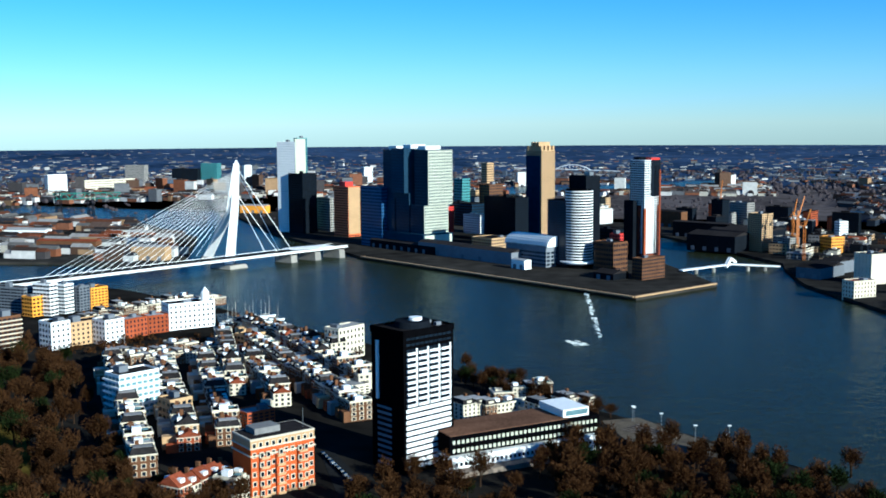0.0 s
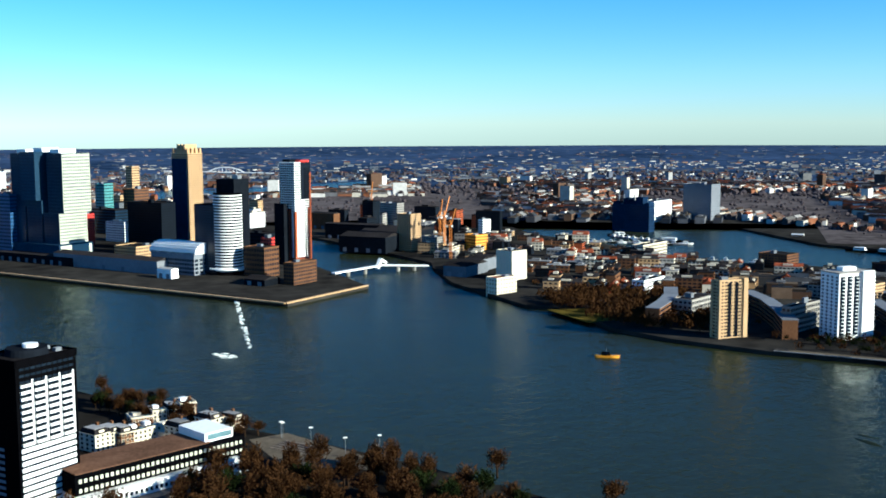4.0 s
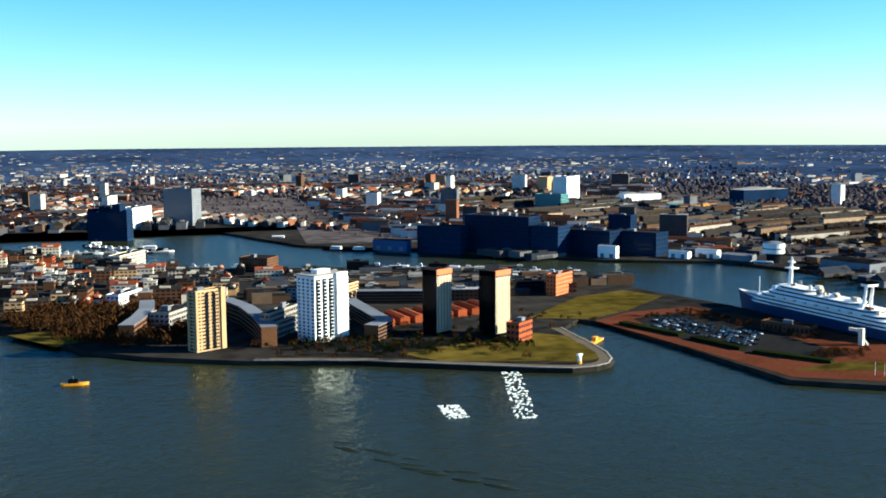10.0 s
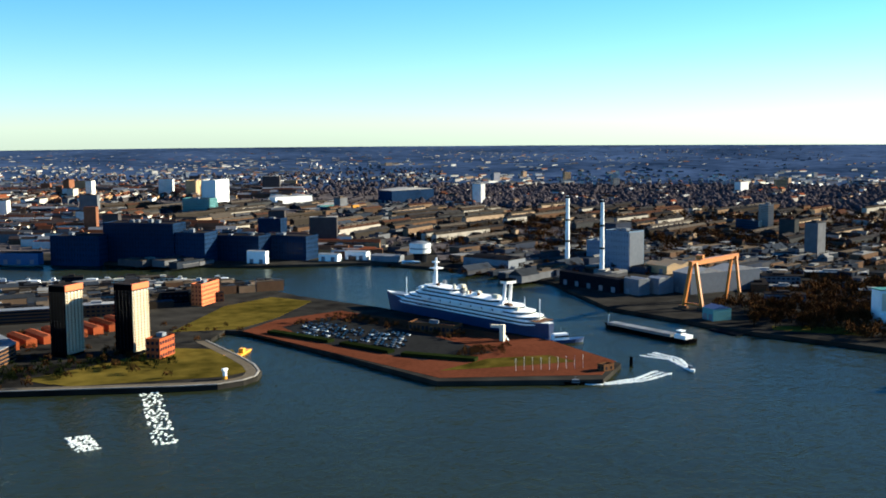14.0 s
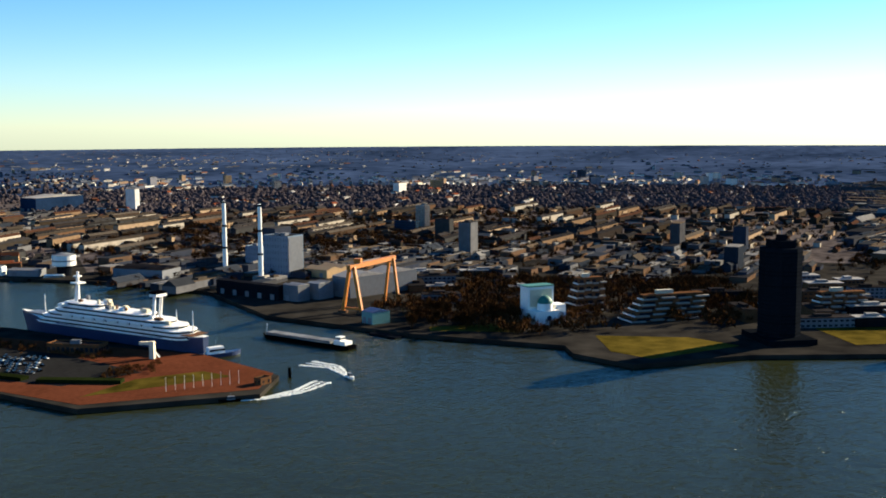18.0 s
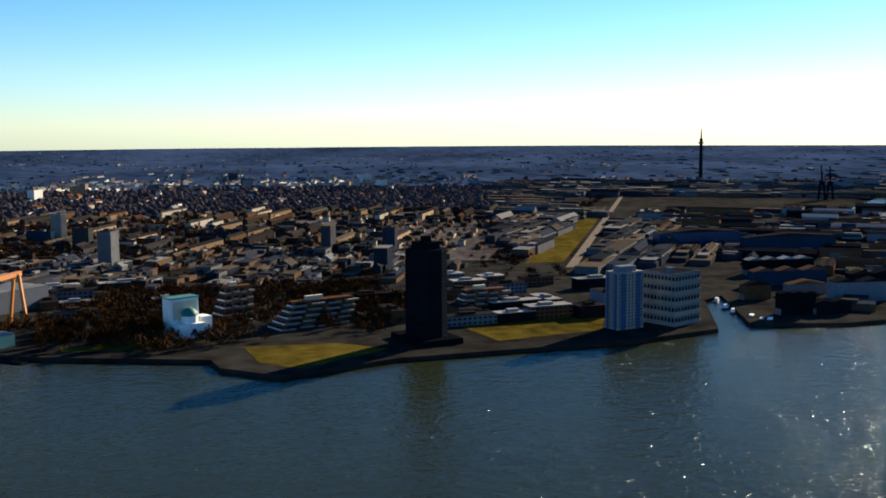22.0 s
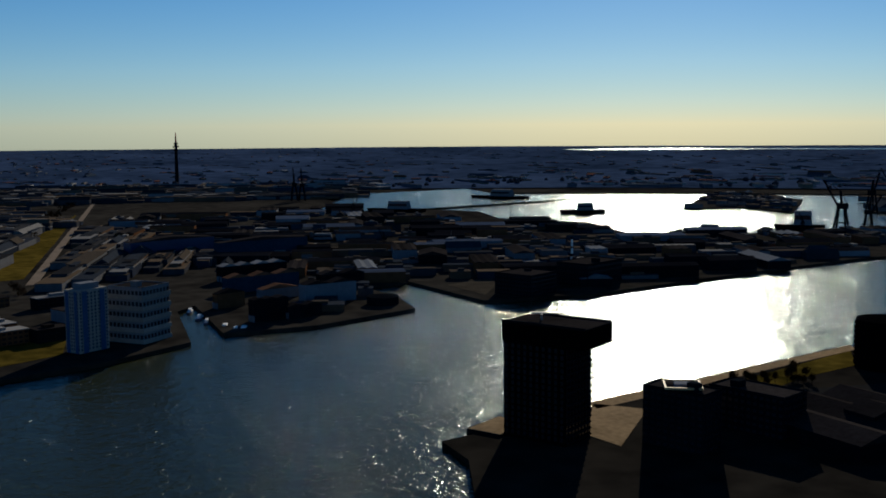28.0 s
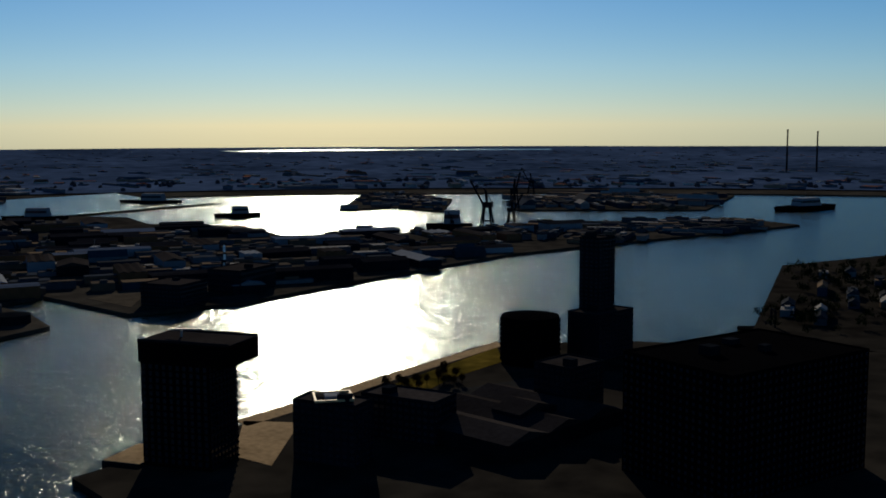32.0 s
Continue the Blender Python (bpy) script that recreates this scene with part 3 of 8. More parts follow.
# ---- the cable-stayed bridge ----
def bridge():
    px_, py_ = -342.8, 1253.4
    ax, ay = -479.8, 1070.5
    bx, by = -228.4, 1352.1
    root = empty("cable_stayed_bridge", px_, py_, 0, 0, "white steel cable-stayed bridge with one leaning forked pylon", "bridge")
    p = Vector((px_, py_, 0))
    west, east = Vector((ax, ay, 0)) - p, Vector((bx, by, 0)) - p
    u = west.normalized()
    s = Vector((-u.y, u.x, 0))
    deck = lambda q: q + Vector((0, 0, 13.0))
    part("deck", Mesh().beam(deck(east * 1.02), deck(west * 1.25), 24, 1.6), WHITE, root, "white steel deck with road")
    part("road", Mesh().beam(deck(east) + Vector((0, 0, 1.3)), deck(west * 1.25) + Vector((0, 0, 1.3)), 19, 0.4), ASPHALT, root)
    for k in (-1, 1):
        part("railing", Mesh().beam(deck(east) + s * 13 * k + Vector((0, 0, 1.9)), deck(west * 1.25) + s * 13 * k + Vector((0, 0, 1.7)), 0.15, 0.5), WHITE, root)
    top = Vector((-340.2, 1299.4, 115.6)) - p
    bend = Vector((-346.0, 1298.3, 61.5)) - p
    for (fx, fy), lean in (((-384.5, 1333.9), -1), ((-342.2, 1253.4), 1)):
        foot, knee = Vector((fx, fy, 1)) - p, bend + Vector((3.4 * lean, -2.5 * lean, 2 * lean))
        part("pylon_leg", Mesh().taper(foot, knee, 9.5, 7.5).taper(knee, top + Vector((1.2 * lean, 0, -2)), 7.5, 4.2), WHITE, root)
        part("leg_footing", Mesh().tube(foot - Vector((0, 0, 4)), foot + Vector((0, 0, 3)), 9, 7.5, 20), CONCRETE, root)
    part("pylon_head", Mesh().taper(bend + Vector((0, 0, 14)), top, 7.0, 5.2), WHITE, root)
    part("pylon_tip", Mesh().beam(top, top + Vector((0, 0, 3)), 2.6, 3.0), WHITE, root)
    part("pylon_foot", Mesh().box(-14, 14, -18, 18, -2, 4, 0.85).turned(0, 0, 0, math.degrees(math.atan2(u.y, u.x))), CONCRETE, root)
    for i in range(16):
        for k in (-1, 1):
            a = top + (bend - top) * (0.16 + i * 0.045) + s * k * 1.2
            part("cable", Mesh().tube(a, deck(west * (1.0 - i * 0.052)) + s * 12 * k, 0.14, n=5), WHITE, root)
    for i in range(2):
        for k in (-1, 1):
            a = top + (bend - top) * (0.1 + i * 0.5) + s * k * 1.2
            part("back_stay", Mesh().tube(a, deck(east * (0.5 - 0.13 * i)) + s * 11 * k, 0.4, n=6), WHITE, root)
    for q in (0.5, 0.72, 0.95):
        part("pier", Mesh().box(-5, 5, -14, 14, -2, 10, 0.9).turned(east.x * q, east.y * q, 0, math.degrees(math.atan2(u.y, u.x))), CONCRETE, root)
    part("bascule", Mesh().beam(deck(east * 0.52), deck(east * 0.9), 24, 4.0), WHITE, root)
    for q in (1.0, 1.2):
        part("pier", Mesh().box(-3, 3, -12, 12, -2, 12).turned(west.x * q, west.y * q, 0, math.degrees(math.atan2(u.y, u.x))), CONCRETE, root)


bridge()

# ---- towers on the south pier ----
# white front and pale side stand in for mirrored sky and sunlit glass
screen = block("glass_tower", "tall pale glass office tower with a front whitened like mirrored sky", "tower", (-325.8, 1645.7, -30, 33, 24.4, 130.6), WHITE, 36, GLASSPALE, pw=0.3, ph=0.25, sides="f")
part("glass_side", Mesh().box(16.5, 17.1, -12.2, 12.2, 0, 136), PALEGRID, screen, "green glazed side wall paled as if sunlit")
block("glass_tower", "slim teal glass tower slab with pale fins", "tower", (-315.1, 1669.6, -49, 9, 17.1, 135.8), TEAL, 38, GLASSBLUE, pw=0.7, band=TEAL, proud=0.15)
block("office_tower", "dark glazed office tower beside a taller slab", "tower", (-307.7, 1628.8, -40, 30.3, 27.9, 85.6), DARK, 26, GLASS, pw=0.7)
block("office_building", "grey office block with dark windows", "office", (-278.3, 1656.6, -49, 36.7, 8.1, 48.3), CONCRETE, 13)
kpn = block("office_tower", "orange and tan office tower with red roof box", "tower", (-238.5, 1575.5, -48, 33.3, 20.8, 69.4), ORANGE, 20, GLASS, pw=0.85, ph=0.35, plant=0)
part("roof_box", Mesh().box(-9, 4, -6, 8, 69.4, 76.4), REDPAINT, kpn)
part("tan_front", Mesh().box(16.7, 17.1, -10, 10, 4, 69), TAN, kpn)


def stacked_tower():
    """Three joined glass towers whose upper halves are shifted."""
    x, y, rz, w, d, h = -138.2, 1417.8, -49.6, 87.6, 39.3, 126
    root = empty("stacked_towers", x, y, 3, rz, "three joined grey glass towers with shifted upper halves", "tower")
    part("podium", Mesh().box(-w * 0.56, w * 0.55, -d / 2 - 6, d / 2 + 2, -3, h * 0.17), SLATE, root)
    # pale facing gives the podium's sunward side its light by colour
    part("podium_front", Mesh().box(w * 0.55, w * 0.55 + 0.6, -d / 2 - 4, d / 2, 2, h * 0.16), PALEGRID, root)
    seg = w / 3
    for k, (shift, cut, top) in enumerate(((1.5, 0.5, 0.985), (-5.0, 0.56, 1.0), (4.5, 0.45, 0.99))):
        cx = -w / 2 + seg * (k + 0.5)
        cw = seg - 3.0
        for lo, hi, dy, dx in ((h * 0.17, h * cut, 0, 0), (h * cut, h * top, shift, shift * 0.6)):
            n = max(3, round((hi - lo) / 3.7))
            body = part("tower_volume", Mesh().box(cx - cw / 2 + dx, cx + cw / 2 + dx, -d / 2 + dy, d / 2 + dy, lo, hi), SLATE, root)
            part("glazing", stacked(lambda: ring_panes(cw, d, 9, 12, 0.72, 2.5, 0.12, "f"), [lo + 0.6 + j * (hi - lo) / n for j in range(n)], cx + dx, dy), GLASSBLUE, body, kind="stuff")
            # pale bands and mullions only on the sunward end, as if sunlit
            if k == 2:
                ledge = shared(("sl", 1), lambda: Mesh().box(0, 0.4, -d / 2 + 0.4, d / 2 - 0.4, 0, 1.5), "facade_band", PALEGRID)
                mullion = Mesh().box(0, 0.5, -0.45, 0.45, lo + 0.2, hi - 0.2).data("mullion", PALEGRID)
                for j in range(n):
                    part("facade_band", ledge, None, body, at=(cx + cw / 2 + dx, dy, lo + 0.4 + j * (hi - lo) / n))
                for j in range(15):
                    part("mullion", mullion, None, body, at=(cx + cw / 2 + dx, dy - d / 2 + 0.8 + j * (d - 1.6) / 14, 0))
        part("roof_screen", Mesh().box(cx - cw * 0.3, cx + cw * 0.3, -d * 0.3, d * 0.3, h * top, h * top + 4.5), WHITE, root)


stacked_tower()
block("glass_building", "low dark blue glass block", "office", (-190.2, 1445.5, -49, 43.5, 12.8, 75.8), BLUE, 18, GLASSBLUE, pw=0.8)
block("apartment_block", "red-orange clad block with grey base", "apartments", (-100.4, 1560.8, -49, 20, 14.6, 40.9), REDPAINT, 12)
block("office_building", "pale grey mid-rise office", "office", (-73, 1855.7, -49, 21.2, 17.6, 65.4), TEAL, 14)
block("apartment_block", "tan brick mid-rise block", "apartments", (-50.7, 2008.1, -49, 25.7, 11, 37.5), TAN, 9)
block("apartment_block", "slim tan residential tower", "tower", (-24.8, 2004.4, -49, 14.9, 16.7, 85.8), TAN, 20)
block("office_building", "brown mid-rise office block", "office", (-24.4, 1858.3, -49, 24.8, 31, 56), BROWNBRICK, 12)
block("glass_building", "dark glazed low office", "office", (-69.1, 1730.4, -49, 59.2, 27.1, 34.5), DARK, 8, GLASSBLUE)
block("office_building", "dark navy apartment slab", "office", (-19, 1486.7, -49.6, 60.2, 23.7, 59.1), DARK, 18, pw=0.5)


def crowned_tower():
    x, y, rz, w, d, h = 30.1, 1530.3, -49.6, 29.4, 25.2, 119
    root = block("stone_tower", "slender tan stone tower with stepped crown", "tower", (x, y, rz, w, d, h), TAN, 42, GLASS, nw=8, nd=7, pw=0.55, ph=0.55, plant=0, band=TAN, proud=0.1)
    # navy sheet darkens the face turned from the sun
    part("shaded_front", Mesh().box(-w / 2 - 0.1, w / 2 - 3, -d / 2 - 0.5, -d / 2 - 0.12, 2, h - 6), NAVY, root, "navy sheet standing in for the shaded front")
    for i in range(4):
        for sx in (-1, 1):
            part("crown_pier", Mesh().box(sx * w * 0.42 - 1.2, sx * w * 0.42 + 1.2, -d / 2 + d * i / 3.4, -d / 2 + d * i / 3.4 + 3, h, h + 7), TAN, root)
    part("crown", Mesh().box(-w * 0.36, w * 0.36, -d * 0.38, d * 0.38, h, h + 6.5).box(-w * 0.25, w * 0.25, -d * 0.28, d * 0.28, h + 6.5, h + 11), TAN, root)
    for i in range(3):
        part("crown_fin", Mesh().box(-w * 0.25 + i * w * 0.2, -w * 0.2 + i * w * 0.2 + 1.4, -d * 0.42, d * 0.42, h + 5, h + 12), TAN, root)


crowned_tower()


def drum_tower():
    """A dark slab with a round, white-banded front."""
    x, y = 46, 1218.3
    _, _, rz, w, d, h = 36.1, 1229.8, -49.6, 32.4, 39.6, 85.3
    root = empty("round_tower", x, y, 3, rz, "round office tower with white bands and a dark slab", "tower")
    r = 15.1
    part("drum", Mesh().tube((0, 0, -3), (0, 0, h), r - 0.9, n=40), BLACK, root)
    ring = shared(("drum", 1), lambda: Mesh().tube((0, 0, 0), (0, 0, 1.2), r, n=40), "white_band", WHITE)
    n = 27
    for k in range(n):
        part("white_band", ring, None, root, at=(0, 0, 4 + k * (h - 4) / n))
    part("slab", Mesh().box(-r * 2.3, -r * 0.2, -r * 0.9, r * 0.5, -3, h * 0.86).box(-r * 1.1, r * 0.55, r * 0.1, r * 1.6, -3, h + 14), DARK, root)
    part("glazing", stacked(lambda: ring_panes(r * 2.1, r * 1.4, 9, 4, 0.7, 2.0, 0.1, "fl"), [3 + k * h * 0.85 / 27 for k in range(26)], -r * 1.25, -r * 0.2), GLASSBLUE, root, kind="stuff")
    part("canopy", Mesh().tube((0, 0, 6), (0, 0, 7.2), r * 1.35, n=40), WHITE, root)
    part("mast", Mesh().tube((0, r, h + 14), (0, r, h + 26), 0.5, 0.15).box(-4, 4, r - 3, r + 3, h + 14, h + 18), STEEL, root)


drum_tower()


def red_white_tower():
    x, y, rz, w, d, h = 129.2, 1286.8, -49.6, 21.6, 27.2, 114
    root = empty("apartment_tower", x, y, 3, rz, "tall white and red-brick apartment tower with balconies", "tower")
    part("upper_wall", Mesh().box(-w / 2, w / 2, -d / 2, d / 2, h * 0.55, h), WHITE, root)
    part("lower_wall", Mesh().box(-w / 2, w / 2, -d / 2, d / 2, -3, h * 0.55), BRICK, root)
    part("white_corner", Mesh().box(w / 2 - 5, w / 2 + 0.4, -d / 2 - 0.4, d / 2 - 6, 8, h * 0.62), WHITE, root)
    part("brick_strip", Mesh().box(w / 2 - 2, w / 2 + 0.7, d / 2 - 2.4, d / 2 + 0.3, 0, h * 0.9), BRICK, root)
    part("brick_strip", Mesh().box(w / 2 - 2, w / 2 + 0.7, -d / 2 - 0.6, -d / 2 + 2.6, 0, h * 0.52), BRICK, root)
    part("glazing", stacked(lambda: ring_panes(w, d, 8, 7, 0.62, 1.7, 0.5, "fr"), [4 + k * (h - 4) / 42 for k in range(42)]), GLASS, root, kind="stuff")
    bal = Mesh().box(w / 2, w / 2 + 1.8, d * 0.1, d * 0.42, 0, 0.9).data("balcony", DARK)
    for k in range(40):
        part("balcony", bal, None, root, at=(0, 0, 6 + k * (h - 6) / 42))
    part("roof_sign", Mesh().box(w * 0.15, w * 0.5, -d * 0.1, d * 0.45, h, h + 2.4), REDPAINT, root)
    part("dark_upper_front", Mesh().box(w / 2, w / 2 + 0.45, -d * 0.1, d / 2, h * 0.64, h), DARK, root)
    part("roof_box", Mesh().box(-w * 0.5, 0, -d * 0.3, d * 0.4, h, h + 3), DARK, root)
    part("annex", Mesh().box(-w * 0.62, w * 0.02, -d / 2 - 7, -d / 2, -3, h * 0.6), DARK, root)


red_white_tower()
block("brick_building", "brown brick block under scaffolding at a tower foot", "office", (105.4, 1127.6, -49.6, 13, 35.3, 20.9), BROWNBRICK, 6, roof=RUST)
block("hotel", "old red-brick hotel with dark roof", "hotel", (76.7, 1193.2, -49.6, 27.8, 22.6, 29.9), BROWNBRICK, 6)
block("apartment_block", "dark brick block with orange front", "apartments", (101.3, 1356.6, -49.6, 34.3, 20.6, 28.5), DARK, 7)
block("orange_box", "small orange-red rooftop volume on a dark block", "office", (107.3, 1335.9, -49.6, 12, 18.4, 24.3), REDPAINT, 6)


def terminal():
    x, y, rz, w, d, h = 2.4, 1250.2, -49.6, 63.4, 34, 33.4
    root = empty("cruise_terminal", x, y, 3, rz, "long low terminal hall with curved white roof", "terminal")
    part("wall", Mesh().box(-w / 2, w / 2, -d / 2, d / 2, -1, h * 0.7), GREY, root)
    n = 10
    for i in range(n):
        a, b = math.pi * i / n, math.pi * (i + 1) / n
        part("roof_panel", Mesh().prism([(-w / 2 - 2, -d / 2 * math.cos(a)), (w / 2 + 2, -d / 2 * math.cos(a)), (w / 2 + 2, -d / 2 * math.cos(b)), (-w / 2 - 2, -d / 2 * math.cos(b))], h * 0.66, h * 0.7 + h * 0.3 * math.sin((a + b) / 2)), WHITE, root)
    part("glazing", stacked(lambda: ring_panes(w, d, 18, 5, 0.7, 2.6, 0.1, "fr"), [1.5 + k * 4.2 for k in range(4)]), GLASS, root, kind="stuff")


terminal()
shed("quay_hall", "low grey quay hall with flat roof", (-71.3, 1305.7, -49.6, 164.4, 21.8, 13.9), GREY, ROOFDARK)
shed("quay_hall", "small white pavilion on the quay", (-17.3, 1208.3, -49.6, 20.1, 10.2, 9.8), WHITE, ROOFPALE)
block("office_building", "low pale terminal building with terrace", "office", (-42, 1392.4, -49.6, 36.5, 33.5, 15.3), TAN, 4)
shed("quay_hall", "long low quay building coloured dark for shade", (-147.5, 1391.3, -49.6, 130.8, 17.8, 9.5), DARK, ROOFDARK)
shed("quay_hall", "low dark hall beside a terminal", (68, 1129.8, -49.6, 26.3, 23.1, 6.2), DARK, ROOFDARK)
solid("quay_wall", Mesh().beam((-199, 1320, 3.6), (70, 1003, 3.6), 3, 1.2).beam((70, 1003, 3.6), (163, 1084, 3.6), 3, 1.2), TAN, "pale stone edge of a long quay", "quay", kind="structure")


def low_bridge():
    ax, ay = 147.3, 1170.8
    bx, by = 258.9, 1198.3
    cx, cy = 206.9, 1200.5
    root = empty("foot_bridge", cx, cy, 0, 0, "slim white foot bridge with a lifting span", "bridge")
    a, b = Vector((ax - cx, ay - cy, 0)), Vector((bx - cx, by - cy, 0))
    up = Vector((0, 0, 5))
    part("deck", Mesh().beam(a + up, up * 1.5, 6, 1.2).beam(up * 1.5, b + up, 6, 1.2), WHITE, root)
    part("lift_frame", Mesh().beam(Vector((-7, -6, 5)), Vector((-1, 0, 14)), 4, 3).beam(Vector((-1, 0, 14)), Vector((6, 4, 9)), 3, 2.4), WHITE, root)
    for q in (0.35, 0.7):
        for e in (a, b):
            part("pier", Mesh().tube(e * q - up * 0.5, e * q + up, 2, n=8), CONCRETE, root)


low_bridge()

# ---- far bank: harbour quarter ----
block("apartment_tower", "tan and grey residential tower on a dock", "tower", (283.9, 1364, -60, 23.2, 18.4, 45.1), TAN, 18)
block("apartment_tower", "apartment block coloured dark for shade", "tower", (284.3, 1563.9, -60, 21.8, 13.2, 48.1), DARK, 16)
block("apartment_block", "grey apartment block with pale gable", "apartments", (340.9, 1667.4, -60, 40.2, 14.7, 36.9), CONCRETE, 11)
block("office_building", "pale yellow-grey block under construction", "office", (306.4, 1333.6, -60, 26.8, 16.1, 19.2), CONCRETE, 7)
block("yellow_building", "yellow clad cube building", "office", (364.2, 1342.7, -65, 20, 20.4, 18.5), YELLOW, 5)
block("office_building", "white and grey mid-rise", "office", (426, 1485.2, -65, 9.2, 15, 23.7), WHITE, 7)
block("white_tower", "plain white warehouse tower", "tower", (313.3, 1087.3, -65, 22, 21.2, 28.5), OFFWHITE, 10, nw=5, nd=5, pw=0.12, ph=0.3)
block("white_house", "white quayside house with red window frames", "house", (271, 1003, -65, 14, 26, 14.5), OFFWHITE, 4, GLASS, pw=0.3, roof=ROOFRED)
shed("boat_shed", "big grey dockside shed with dark roof", (281.1, 1135.9, -46, 26.4, 50.1, 10.9), GREY, ROOFDARK, 2)
shed("boat_shed", "low dock hall with dark roof", (311.8, 1170.3, -47, 21.6, 36.3, 12.5), GREY, ROOFDARK, 2)
shed("dock_shed", "long dark warehouse along the dock", (252.1, 1524.7, -42.4, 86.1, 15.6, 20.4), DARK, ROOFDARK, 2)
shed("dock_shed", "brown brick warehouse by a basin", (242.6, 1682.3, -49, 42.1, 15.1, 23.6), BROWNBRICK, ROOFDARK, 1)
shed("dock_shed", "dockside sheds coloured dark for shade", (269.2, 1413.1, -42.7, 65.4, 134.4, 19.1), DARK, ROOFDARK, 3)


def tower_crane(x, y, h, jib, rz, color=CRANE, z=3.0):
    root = empty("tower_crane", x, y, z, rz, "tall orange lattice tower crane with raised jib", "crane", "building cranes")
    mast = Mesh()
    for sx in (-0.9, 0.9):
        for sy in (-0.9, 0.9):
            mast.beam((sx * 1.3, sy * 1.3, 0), (sx * 1.3, sy * 1.3, h), 0.6, 0.6)
    for k in range(int(h / 3)):
        s = 1 if k % 2 else -1
        mast.beam((-0.9 * s, -0.9, k * 3), (0.9 * s, -0.9, k * 3 + 3), 0.3, 0.3).beam((-0.9 * s, 0.9, k * 3), (0.9 * s, 0.9, k * 3 + 3), 0.3, 0.3)
    part("mast", mast, color, root)
    part("jib", Mesh().beam((0.8, 0, h), (jib * 0.3, 0, h + jib * 0.95), 1.3, 1.3), color, root, "raised luffing jib")
    part("counter_jib", Mesh().beam((-jib * 0.3, 0, h), (0.8, 0, h), 1.2, 1.0).beam((0, 0, h + 6), (-jib * 0.28, 0, h + 0.5), 0.25, 0.25), color, root)
    part("tower_head", Mesh().beam((0, 0, h), (0, 0, h + 6), 1.0, 1.0), color, root)
    part("counterweight", Mesh().box(-jib * 0.3, -jib * 0.3 + 3, -1.2, 1.2, h - 2.5, h), CONCRETE, root)
    part("cab", Mesh().box(0.8, 2.8, -2.2, -0.6, h - 2.4, h - 0.2), WHITE, root)


for x, y, h, jib, rz in ((316.6, 1342.1, 43, 22, 40), (316.5, 1322.8, 46, 24, 10), (307, 1268.5, 39, 20, -15), (319.6, 1705.2, 45, 24, 60)):
    tower_crane(x, y, h, jib, rz)
slim = block("apartment_tower", "tan brick high-rise with stacked balconies", "tower", (353, 748.8, -86.3, 8.5, 23.2, 41.8), TAN, 17, GLASS, nd=6, pw=0.7, band=TAN, proud=0.7, band_h=0.4, corner=TAN)

# dark upright strips proud of the wall; no recess is cut
for c_, t_ in ((-3.4, 1.3), (2.6, 1.3)):
    part("dark_recess", Mesh().box(3.8, 5.2, c_ - t_, c_ + t_, 1, 40.5), DARK, slim)
part("stair_edge", Mesh().box(3.6, 5.9, 8.2, 11.9, -3, 43.5), TAN, slim)


def striped_tower():
    x, y, rz, w, d, h = 431, 719.8, -85.2, 18.8, 30.1, 48.3
    root = empty("white_tower", x, y, 3, rz, "white apartment tower with columns of dark balconies", "tower")
    part("wall", Mesh().box(-w / 2, w / 2, -d / 2, d / 2, -3, h), WHITE, root)
    for c in (-11.6, -5.4, 0.8):
        part("balcony_recess", Mesh().box(w / 2 - 0.5, w / 2 + 0.15, c - 2.3, c + 2.3, 2.5, h - 2.2), GLASS, root)
        bal = Mesh().box(w / 2, w / 2 + 1.2, c - 0.6, c + 2.1, 0, 0.45).data("balcony", WHITE)
        for k in range(17):
            part("balcony", bal, None, root, at=(0, 0, 3 + k * (h - 4.5) / 17))
    part("stair_wall", Mesh().box(w / 2 - 1, w / 2 + 2.6, 4.6, d / 2, -3, h + 1.2), WHITE, root)
    slab = Mesh().box(-w * 0.1, w / 2 + 1.6, d / 2, d / 2 + 1.7, 0, 1.0).data("side_balcony", WHITE)
    for k in range(17):
        part("side_balcony", slab, None, root, at=(0, 0, 3 + k * (h - 4.5) / 17))
    part("glazing", stacked(lambda: ring_panes(w, d, 4, 2, 0.4, 1.4, 0.12, "f"), [3.6 + k * (h - 4.5) / 17 for k in range(17)]), GLASS, root, kind="stuff")
    part("roof", Mesh().box(-w / 2 - 0.6, w / 2 + 0.6, -d / 2 - 0.6, d / 2 + 0.6, h, h + 0.8), CONCRETE, root)
    part("plant_room", Mesh().box(-w * 0.2, w * 0.15, -d * 0.2, d * 0.2, h + 0.8, h + 3.6), WHITE, root)


striped_tower()


